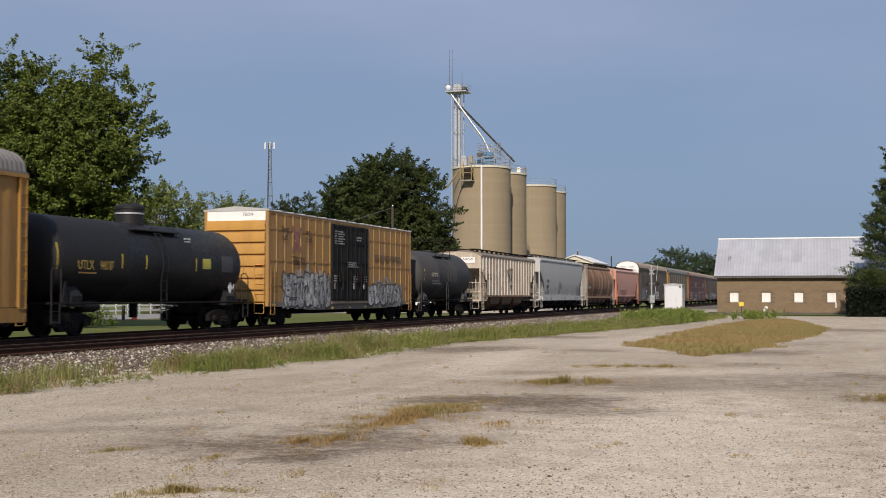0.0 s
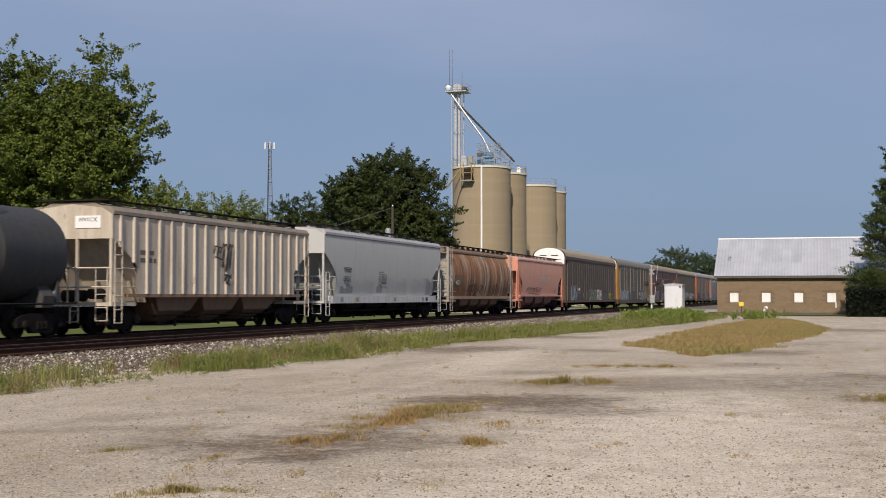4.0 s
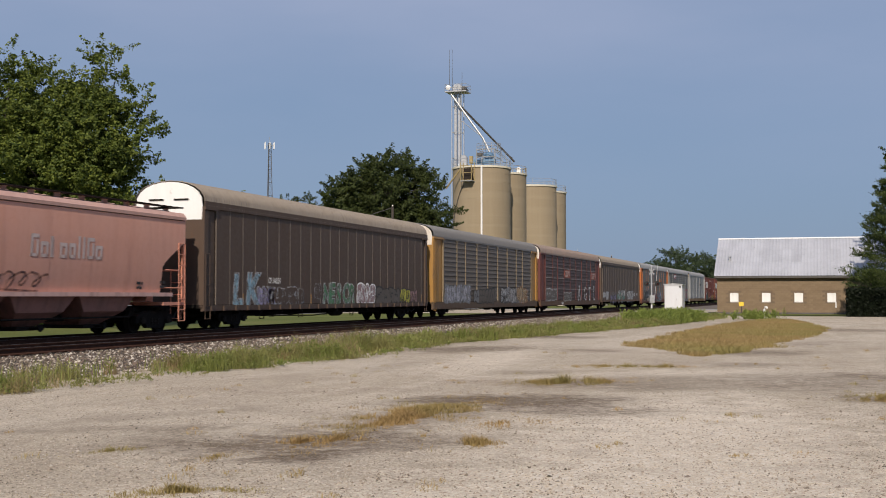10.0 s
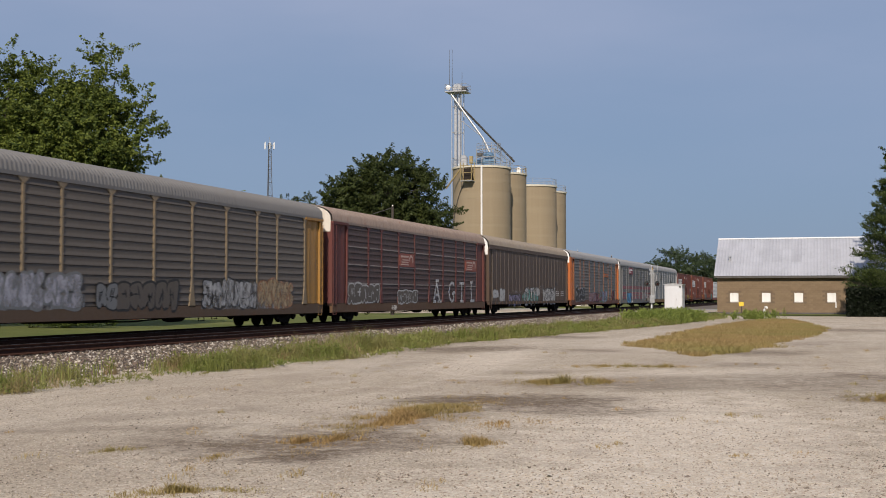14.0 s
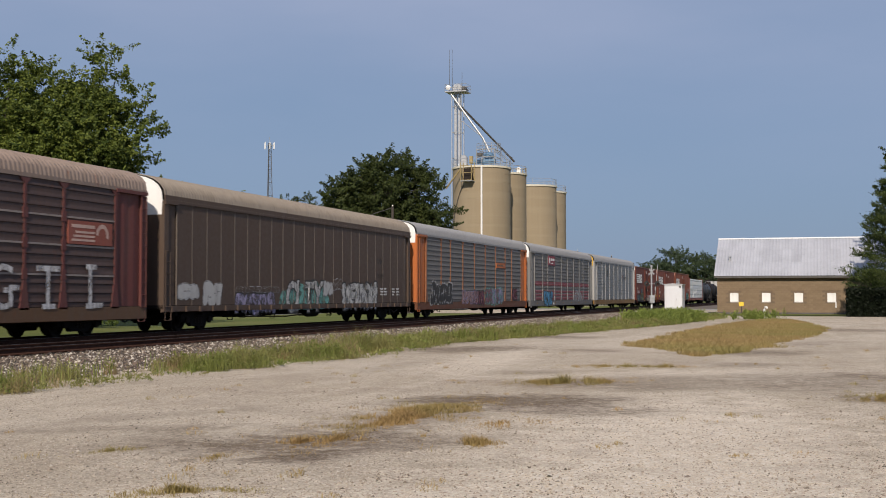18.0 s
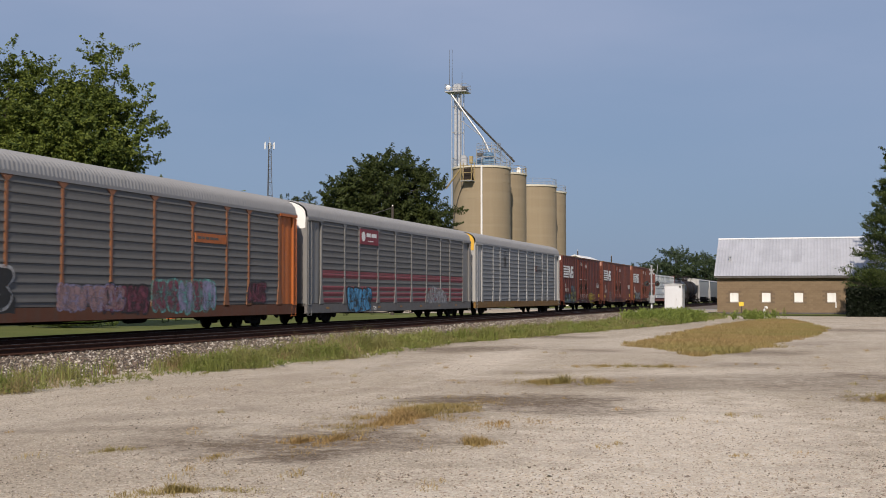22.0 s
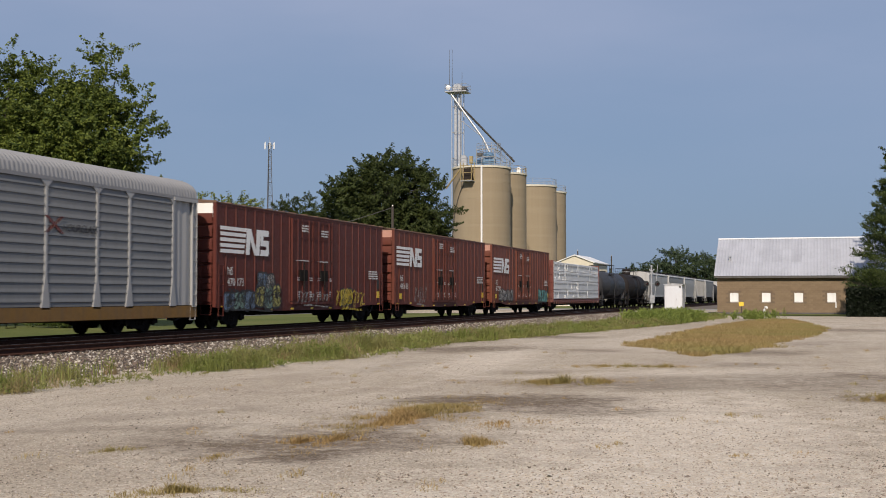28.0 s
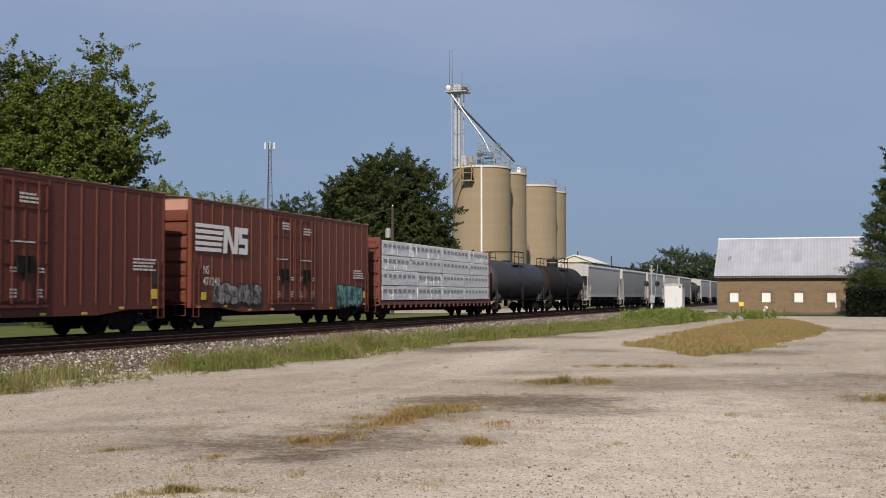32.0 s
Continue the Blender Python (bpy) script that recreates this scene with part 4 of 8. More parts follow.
for i, y in enumerate(SILOS):
    s = thing("silo", "tall tan concrete grain silo with a railed flat roof" if i else "tall tan concrete grain silo, white pipe and platform on its side", "silo", at=(SILO_X - (1.0 if i == 3 else 0.0), y, 0), group="row of grain silos")
    body = Shape()
    prof = [(SILO_R, 0)]
    for k in range(1, 17):
        z = k * SILO_H / 17
        prof += [(SILO_R, z - 0.02), (SILO_R - 0.015, z), (SILO_R, z + 0.02)]
    prof.append((SILO_R, SILO_H - 0.28))
    body.lathe(prof, n=64)
    part("wall", body, "silo", s)
    part("roof", Shape().lathe([(SILO_R + 0.02, SILO_H - 0.28), (SILO_R + 0.14, SILO_H - 0.28), (SILO_R + 0.14, SILO_H), (0, SILO_H + 0.25)], n=64), "cream", s, "pale concrete roof slab")
    hr = Shape()
    handrail(hr, 0, 0, SILO_H, SILO_R, 1.1, 24)
    part("handrail", hr, "tan frame" if i == 1 else "galv", s)
    lad = Shape()
    a = radians(-62)
    for d in (-0.2, 0.2):
        lad.tube([((SILO_R + 0.2) * math.cos(a) - d * math.sin(a), (SILO_R + 0.2) * math.sin(a) + d * math.cos(a), 3), ((SILO_R + 0.2) * math.cos(a) - d * math.sin(a), (SILO_R + 0.2) * math.sin(a) + d * math.cos(a), SILO_H + 1)], 0.03, 4)
    if i in (1, 3):
        part("ladder", lad, "steel dark", s)
    if i == 0:
        a0 = radians(-75)
        px, py = (SILO_R + 0.16) * math.cos(a0), (SILO_R + 0.16) * math.sin(a0)
        part("pipe", Shape().tube([(px, py, 0), (px, py, SILO_H - 0.2)], 0.15, 8), "white", s, "white downpipe")
        pl = Shape()
        q = radians(-100)
        dx, dy = math.cos(q), math.sin(q)
        for t in (-0.9, 0.9):
            for rr in (SILO_R + 0.05, SILO_R + 1.1):
                pl.tube([(dx * rr - dy * t, dy * rr + dx * t, SILO_H - 2.4), (dx * rr - dy * t, dy * rr + dx * t, SILO_H + 0.4)], 0.06, 4)
        for z in (SILO_H - 2.3, SILO_H - 1.2, SILO_H - 0.1):
            pl.tube([(dx * (SILO_R + 1.1) + dy * 0.9, dy * (SILO_R + 1.1) - dx * 0.9, z), (dx * (SILO_R + 1.1) - dy * 0.9, dy * (SILO_R + 1.1) + dx * 0.9, z)], 0.05, 4)
        for t in (-0.9, 0.9):
            pl.tube([(dx * (SILO_R + 1.1) - dy * t, dy * (SILO_R + 1.1) + dx * t, SILO_H - 0.1), (dx * (SILO_R + 0.1) - dy * t, dy * (SILO_R + 0.1) + dx * t, SILO_H - 2.3)], 0.05, 4)
        pl.tube([(dx * (SILO_R + 1.1) + dy * 0.9, dy * (SILO_R + 1.1) - dx * 0.9, SILO_H - 0.6), (dx * (SILO_R + 0.6) + dy * 3.6, dy * (SILO_R + 0.6) - dx * 3.6, SILO_H - 3.4)], 0.13, 6)
        part("platform_frame", pl, "tan frame", s, "faded tan platform frame")
        part("platform", Shape().add([(dx * rr - dy * t, dy * rr + dx * t, z) for z in (SILO_H - 2.45, SILO_H - 2.35) for rr, t in ((SILO_R - 0.1, -0.95), (SILO_R + 1.15, -0.95), (SILO_R + 1.15, 0.95), (SILO_R - 0.1, 0.95))], [(3, 2, 1, 0), (4, 5, 6, 7), (0, 1, 5, 4), (1, 2, 6, 5), (2, 3, 7, 6), (3, 0, 4, 7)]), "galv", s)
        part("cabinet", Shape().add([(dx * rr - dy * t, dy * rr + dx * t, z) for z in (SILO_H - 2.3, SILO_H - 0.5) for rr, t in ((SILO_R - 0.1, -0.6), (SILO_R + 0.6, -0.6), (SILO_R + 0.6, 0.7), (SILO_R - 0.1, 0.7))], [(3, 2, 1, 0), (4, 5, 6, 7), (0, 1, 5, 4), (1, 2, 6, 5), (2, 3, 7, 6), (3, 0, 4, 7)]), "tie", s, "dark brown hatch box")
        pts = []
        for k in range(9):
            t = k / 8
            a1 = radians(-112 - 62 * t)
            pts.append(((SILO_R + 0.1) * math.cos(a1), (SILO_R + 0.1) * math.sin(a1), SILO_H - 3 - 12 * t ** 1.3))
        part("cable", Shape().tube(pts, 0.06, 5), "steel dark", s)


def leg_tower():
    """The elevator leg: a lattice tower with head platform, spouts and aerials."""
    t = thing("elevator_leg", "galvanised grain elevator leg with head platform and spouts", "elevator leg", at=(-54.75, 184.0, 0))
    H = 33.3
    fr = Shape()
    for x in (-0.75, 0.75):
        for y in (-0.75, 0.75):
            fr.tube([(x, y, 0), (x, y, H)], 0.08, 5)
    for k in range(8):
        z = k * 4.0 + 1.0
        for (x0, y0, x1, y1) in ((-0.75, -0.75, 0.75, -0.75), (0.75, -0.75, 0.75, 0.75), (0.75, 0.75, -0.75, 0.75), (-0.75, 0.75, -0.75, -0.75)):
            fr.tube([(x0, y0, z + 2), (x1, y1, z + 2)], 0.04, 4)
    part("frame", fr, "galv", t)
    trunk = Shape().box(-0.42, -0.12, -0.3, 0.3, 0, H).box(0.14, 0.44, -0.3, 0.3, 0, H)
    part("leg_casing", trunk, "galv", t)
    part("platform", Shape().box(-1.7, 1.7, -1.4, 1.4, H - 0.1, H + 0.05), "galv", t)
    rail = Shape()
    for x in np.linspace(-1.7, 1.7, 6):
        for y in (-1.4, 1.4):
            rail.tube([(x, y, H), (x, y, H + 1.1)], 0.03, 4)
    for y in (-1.4, 1.4):
        for z in (0.55, 1.1):
            rail.tube([(-1.7, y, H + z), (1.7, y, H + z)], 0.03, 4)
    for x in (-1.7, 1.7):
        for z in (0.55, 1.1):
            rail.tube([(x, -1.4, H + z), (x, 1.4, H + z)], 0.03, 4)
    part("handrail", rail, "galv", t)
    part("head", Shape().prism([(-0.7, H), (0.7, H), (0.75, H + 0.7), (0.45, H + 1.2), (-0.45, H + 1.2), (-0.75, H + 0.7)], -0.4, 0.4), "galv", t, "rounded grey head casing")
    part("motor", Shape().lathe([(0.0, 0.5), (0.28, 0.5), (0.28, 1.2), (0.0, 1.2)], (1.1, 0, H + 0.4), "y", 10), "steel dark", t)
    part("drive_box", Shape().box(0.8, 1.4, -1.0, 0.2, H + 0.1, H + 0.75, 0.05), "steel dark", t)
    for x, y, z in ((-1.3, -0.2, 6.7), (-1.0, 0.3, 6.9), (0.5, 0.6, 3.2)):
        part("aerial", Shape().tube([(x, y, H), (x, y, H + z)], 0.045, 5, 0.02), "steel dark", t)
    part("dish", Shape().lathe([(0.0, 0.0), (0.25, 0.05), (0.4, 0.16), (0.42, 0.17)], (-1.2, -1.45, H + 0.6), "y", 12), "white", t)
    # spouts from the head down to the silo roofs
    a = (-0.9, -0.9, H - 0.3)
    part("spout", Shape().tube([a, (4.2, -0.6, SILO_H + 4.6), (5.6, -0.4, SILO_H + 1.6)], 0.16, 8), "galv", t)
    part("spout", Shape().tube([(0.5, 0.0, H - 2.2), (6.6, 9.6, SILO_H + 2.0)], 0.16, 8), "steel dark", t, "long spout to the second silo")
    br = Shape()
    br.tube([(0.7, -0.7, H - 4.5), (4.2, -0.7, SILO_H + 4.7)], 0.05, 4).tube([(4.2, -0.6, SILO_H + 4.6), (4.2, -0.9, SILO_H)], 0.06, 4).tube([(5.3, 0.2, SILO_H + 4), (5.3, 0.2, SILO_H)], 0.06, 4)
    part("brace", br, "galv", t)


leg_tower()


def roof_gear():
    g = thing("silo_machinery", "conveyor housings and frames on the silo roof", "machinery", at=(SILO_X, SILOS[0], SILO_H + 0.1))
    f = Shape()
    for x in (-0.2, 2.6):
        for y in (-2.2, 1.6):
            f.tube([(x, y, 0), (x, y, 2.5)], 0.07, 4)
    for z in (1.4, 2.5):
        for y in (-2.2, 1.6):
            f.tube([(-0.2, y, z), (2.6, y, z)], 0.06, 4)
        for x in (-0.2, 2.6):
            f.tube([(x, -2.2, z), (x, 1.6, z)], 0.06, 4)
    handrail(f, 1.2, -0.3, 2.5, 1.9, 1.0, 12)
    part("frame", f, "galv", g)
    part("distributor", Shape().lathe([(0.0, 0.9), (0.35, 1.0), (0.9, 1.6), (0.9, 1.9), (0.3, 2.3), (0.0, 2.3)], (1.2, -0.3, 0), n=14), "blue steel", g, "blue enamelled distributor")
    part("conveyor", Shape().box(-1.6, 2.4, -1.2, -0.6, 0.5, 1.1, 0.05), "blue steel", g)
    part("hood", Shape().prism([(-2.6, 0.2), (-1.8, 0.2), (-1.8, 1.4), (-2.0, 1.7), (-2.6, 1.7)], -2.2, -1.4), "galv", g)
    part("motor", Shape().box(0.0, 0.7, -2.6, -2.0, 1.5, 2.0, 0.06), "steel dark", g)
    part("control_box", Shape().box(-1.0, -0.5, -3.5, -3.1, 0.3, 1.4, 0.04), "tan frame", g, "faded yellow control box")
    br = Shape()
    for x in (-0.5, 0.5):
        for z in (0.0, 1.0):
            br.tube([(x + 1.2, 1.0, 2.6 + z), (x + 1.6, 11.0, 1.6 + z)], 0.05, 4)
        for k in range(6):
            br.tube([(x + 1.2 + 0.08 * k, 1.0 + 2.0 * k, 2.6 - 0.2 * k), (x + 1.2 + 0.08 * k, 1.0 + 2.0 * k, 3.6 - 0.2 * k)], 0.04, 4)
    part("catwalk", br, "galv", g, "railed catwalk to the next silo")
    part("vent", Shape().lathe([(0.35, 0), (0.35, 0.7), (0.5, 0.72), (0.1, 1.0)], (3.0, 11.5, 0.1), n=12), "white", g, "white roof vent")


roof_gear()


def farm_shed(at, w, l, h, top, label, mat="cream"):
    s = thing("shed", label, "shed", at=at)
    part("wall", Shape().prism([(0, 0), (w, 0), (w, h), (w / 2, top), (0, h)], 0, l), mat, s)
    part("roof", Shape().prism([(-0.25, h - 0.08), (w / 2, top + 0.02), (w + 0.25, h - 0.08), (w + 0.25, h + 0.06), (w / 2, top + 0.18), (-0.25, h + 0.06)], -0.25, l + 0.25), "white", s)
    ribs = Shape()
    for k in range(int(l / 0.9)):
        ribs.box(w + 0.0, w + 0.03, k * 0.9, k * 0.9 + 0.07, 0.1, h - 0.12)
    tagged(part("wall_ribs", ribs, mat, s), kind="stuff")
    part("door", Shape().box(w * 0.3, w * 0.7, -0.05, -0.01, 0.05, h * 0.7), "white", s)


farm_shed((-44.0, 206.0, 0), 6.3, 14, 7.3, 8.5, "cream metal shed with a white gable roof")
farm_shed((-64.5, 176.0, 0), 9.0, 12, 7.0, 9.3, "low white metal shed behind the silos", "white")


# ---- masts and poles ----
def cell_tower(at, H):
    t = thing("cell_tower", "slim galvanised lattice phone mast with white aerial panels", "mast", at=at)
    f = Shape()
    base, tip = 2.3, 0.55
    lev = np.linspace(0, H, 25)
    w = lambda z: base + (tip - base) * z / H
    cor = lambda z: [(w(z) * math.cos(a), w(z) * math.sin(a), z) for a in (0.3, 2.394, 4.488)]
    for a, b in zip(lev[:-1], lev[1:]):
        p, q = cor(a), cor(b)
        for i in range(3):
            f.tube([p[i], q[i]], 0.13, 4)
            f.tube([p[i], q[(i + 1) % 3]], 0.06, 4)
            f.tube([q[i], q[(i + 1) % 3]], 0.06, 4)
    part("lattice", f, "steel dark", t)
    part("head_frame", Shape().tube([(-1.9, 0, H - 1), (1.9, 0, H - 1)], 0.1, 5).tube([(0, -1.9, H - 1), (0, 1.9, H - 1)], 0.1, 5), "galv", t)
    for a in range(6):
        c, s = 2.0 * math.cos(a * 1.047), 2.0 * math.sin(a * 1.047)
        part("aerial_panel", Shape().box(c - 0.16, c + 0.16, s - 0.12, s + 0.12, H - 2.3, H + 0.3, 0.04), "white", t)
    part("lightning_rod", Shape().tube([(0, 0, H), (0, 0, H + 2.4)], 0.06, 4), "galv", t)


cell_tower((-206.6, 438.4, 0), 61.0)


def utility_pole(at, H, can=True):
    p = thing("utility_pole", "weathered timber utility pole with a transformer can" if can else "weathered timber utility pole", "pole", at=at)
    part("pole", Shape().lathe([(0.17, 0), (0.11, H), (0.0, H + 0.02)], n=9), "bark", p, "grey timber")
    part("insulator", Shape().lathe([(0.05, 0), (0.06, 0.12), (0.0, 0.16)], (0, 0, H), n=8), "white", p)
    if can:
        part("transformer", Shape().lathe([(0, 0), (0.24, 0.02), (0.26, 0.1), (0.26, 0.75), (0.18, 0.86), (0, 0.88)], (-0.42, 0, H - 2.8), n=12), "galv", p)


utility_pole((-36.9, 103.7, 0), 9.6)
utility_pole((-45.0, 230.0, 0), 10.2, False)
utility_pole((-39.5, 235.0, 0), 9.4, False)
w_ = Shape()
for dz in (0.0,):
    a, b = Vector((-36.9, 103.7, 9.5 + dz)), Vector((-52.0, 96.0, 4.6 + dz))
    w_.tube([tuple(a.lerp(b, k / 12) - Vector((0, 0, 1.0 * (k / 12) * (1 - k / 12)))) for k in range(13)], 0.03, 4)
thing("overhead_wires", "sagging overhead wires from the timber pole", "wires", shape=w_, mat="steel dark")


# ---- trees ----
def tree(name, at, H, R, leaf, label, seed, leaves=16000, size=0.30, base=0.18, lobes=34, squash=1.0, cone=0.0, category="tree", leaders=(), dense=1.0):
    """Tapered trunk, limbs that reach into lobes of the crown, and a crown of many single leaves."""
    r = np.random.default_rng(seed)
    t = thing(name, label, category, at=at)
    wood = Shape()
    tr = 0.015 * H + 0.05
    wob = [(r.normal(0, 0.012 * H), r.normal(0, 0.012 * H)) for _ in range(5)]
    spine = [(wob[k][0] * k / 4, wob[k][1] * k / 4, H * 0.8 * k / 4) for k in range(5)]
    wood.tube(spine, tr, 9, tr * 0.25)
    cz, ch = H * (base + 1) / 2, H * (1 - base) / 2
    centres, radii = [], []
    for k in range(lobes):
        u = r.uniform(-0.95, 0.92)
        a = r.uniform(0, 2 * math.pi)
        prof = math.sqrt(max(0.05, 1 - abs(u) ** (2.2 if dense == 1.0 else 3.6))) * (1 - cone * (u + 1) / 2)
        d = R * prof * (r.uniform(0.35, 0.92) if dense == 1.0 else r.random() ** 0.5 * 0.86)
        c = np.array([d * math.cos(a), d * math.sin(a), cz + u * ch * 0.93])
        centres.append(c)
        radii.append(R * dense * r.uniform(0.20, 0.36) * (1 - 0.45 * max(0, u)) * min(1.0, 66 / lobes) ** 0.3)
        if k % 2 == 0:
            z0 = max(H * base * 0.6, c[2] - 0.35 * H * r.uniform(0.4, 1.0))
            z0 = min(z0, H * 0.74)
            q = np.array([np.interp(z0, [0, H * 0.8], [0, spine[4][0]]), np.interp(z0, [0, H * 0.8], [0, spine[4][1]]), z0])
            m_ = (q + c) / 2 + np.array([0, 0, 0.06 * H])
            wood.tube([tuple(q), tuple(m_), tuple(c)], tr * 0.32, 6, tr * 0.06)
    for dx, dy, top, wide_ in leaders:      # upright leaders that end in crowns of their own
        wood.tube([(0, 0, H * 0.16), (dx * 0.5, dy * 0.5, H * 0.3), (dx, dy, top * 0.85)], tr * 0.6, 7, tr * 0.12)
        for k in range(46):
            u, a = r.uniform(-0.95, 0.97), r.uniform(0, 2 * math.pi)
            d = wide_ * math.sqrt(max(0.03, 1 - abs(u) ** 2.0)) * r.uniform(0.3, 0.9)
            zc_ = top * 0.60 + u * top * 0.385
            centres.append(np.array([dx + d * math.cos(a), dy + d * math.sin(a), zc_]))
            radii.append(wide_ * r.uniform(0.22, 0.38) * (1 - 0.4 * max(0, u)))
    lobes = len(centres)
    part("trunk", wood, "bark", t)
    centres, radii = np.array(centres), np.array(radii)
    # sprays: leaves gather along short twigs that point out and up from each lobe
    wts = radii ** 2 / (radii ** 2).sum()
    twigs = max(60, leaves // 62)
    lobe = r.choice(lobes, twigs, p=wts)
    td = r.normal(size=(twigs, 3))
    td /= np.linalg.norm(td, axis=1)[:, None]
    td[:, 2] = np.where(td[:, 2] < -0.35, td[:, 2] * 0.4, td[:, 2])
    root = centres[lobe] + td * (radii[lobe] * r.uniform(0.55, 0.98, twigs))[:, None] * np.array([1, 1, 0.85 * squash])
    rc = size * 2.5
    axis = td * np.array([1, 1, 0.6]) + np.array([0, 0, 0.45]) + r.normal(0, 0.2, (twigs, 3))
    axis /= np.linalg.norm(axis, axis=1)[:, None]
    which = r.integers(0, twigs, leaves)
    along = r.random(leaves) ** 1.2
    dirs = r.normal(size=(leaves, 3))
    dirs /= np.linalg.norm(dirs, axis=1)[:, None]
    p = root[which] + axis[which] * (along * rc * 1.5 * (1 + 0.4 * squash))[:, None] + dirs * (rc * (1.0 - 0.72 * along) * r.random(leaves) ** 0.4)[:, None] * np.array([1, 1, 0.6])
    dirs = dirs * 0.5 + axis[which] * 0.5
    s = size * r.uniform(0.55, 1.25, leaves)
    nrm = dirs + r.normal(0, 0.55, (leaves, 3)) + np.array([0, 0, 0.35])
    nrm /= np.linalg.norm(nrm, axis=1)[:, None]
    ax = np.cross(nrm, r.normal(size=(leaves, 3)))
    ax /= np.linalg.norm(ax, axis=1)[:, None]
    bx = np.cross(nrm, ax)
    v = np.empty((leaves, 5, 3))
    v[:, 0] = p - ax * s[:, None] * 0.5
    v[:, 1] = p - ax * s[:, None] * 0.05 + bx * s[:, None] * 0.34
    v[:, 2] = p + ax * s[:, None] * 0.55 + nrm * s[:, None] * -0.12
    v[:, 3] = p - ax * s[:, None] * 0.05 - bx * s[:, None] * 0.34
    v[:, 4] = p + nrm * s[:, None] * 0.07
    b = np.arange(leaves)[:, None] * 5
    f = np.concatenate([b + [0, 3, 4], b + [3, 2, 4], b + [2, 1, 4], b + [1, 0, 4]])
    crown = new("crown", fast_mesh("crown", v.reshape(-1, 3), f, leaf))
    crown.parent = t
    crown["kind"] = "stuff"
    return t


tree("tree", (-38.95, 57.5, 0), 14.2, 3.9, "leaf bright", "tall spreading green maple behind the tracks", 3, 215000, 0.165, 0.10, 100, leaders=((2.5, 0.5, 15.4, 2.5), (-1.0, -0.6, 14.5, 2.4), (1.9, -0.5, 12.3, 2.7), (-2.9, 0.2, 14.1, 2.4)))
tree("tree", (-44.4, 56.5, 0), 14.8, 4.5, "leaf bright", "broad green maple at the edge of the lawn", 8, 110000, 0.165, 0.08, 100, leaders=((2.2, 0.3, 15.1, 2.6),))
tree("tree", (-51.0, 141.5, 0), 19.3, 7.5, "leaf dark", "dense dark green oak near the silos", 5, 170000, 0.29, 0.04, 230, dense=1.15)
tree("tree", (-45.6, 143.0, 0), 14.4, 4.0, "leaf dark", "lower dark green oak beside the silo", 15, 40000, 0.23, 0.04, 70, dense=1.2)
tree("tree", (-58.6, 147.0, 0), 15.0, 4.8, "leaf dark", "dark green oak between two others", 16, 46000, 0.23, 0.03, 80, dense=1.2)
tree("tree", (-65.4, 147.6, 0), 15.3, 4.1, "leaf dark", "small dark green tree", 6, 46000, 0.22, 0.02, 80, dense=1.2)
for i, (x, y, h, rad) in enumerate(((-62.1, 106.4, 12.6, 4.0), (-64.0, 112, 12.8, 4.0), (-65.2, 118, 13.2, 4.2), (-62.3, 119, 11.6, 3.8), (-61.6, 123.4, 12.5, 3.6), (-60.8, 127, 12.3, 3.6), (-66, 130, 12.4, 4.4))):
    tree("tree", (x, y, 0), h, rad, "leaf pale", "pale green feathery tree in a row", 30 + i, 14000, 0.27, 0.04, 44, 1.8, 0.25)
tree("tree", (7.3, 113.0, 0), 14.6, 3.3, "leaf dark", "broad-leaved tree behind the cedar", 71, 14000, 0.28, 0.45, 30)
for i, (x, y, h, rad) in enumerate(((-44.2, 384.5, 16.6, 7.0), (-36.5, 390, 14.6, 7), (-31, 396, 13.0, 7), (-52, 392, 13.5, 6), (-24, 402, 12.5, 7), (-62, 420, 11.5, 5), (-68, 424, 10, 5))):
    tree("tree", (x, y, 0), h, rad, "leaf far", "distant rounded green tree", 50 + i, 26000, 0.42, 0.0, 90, dense=1.2)


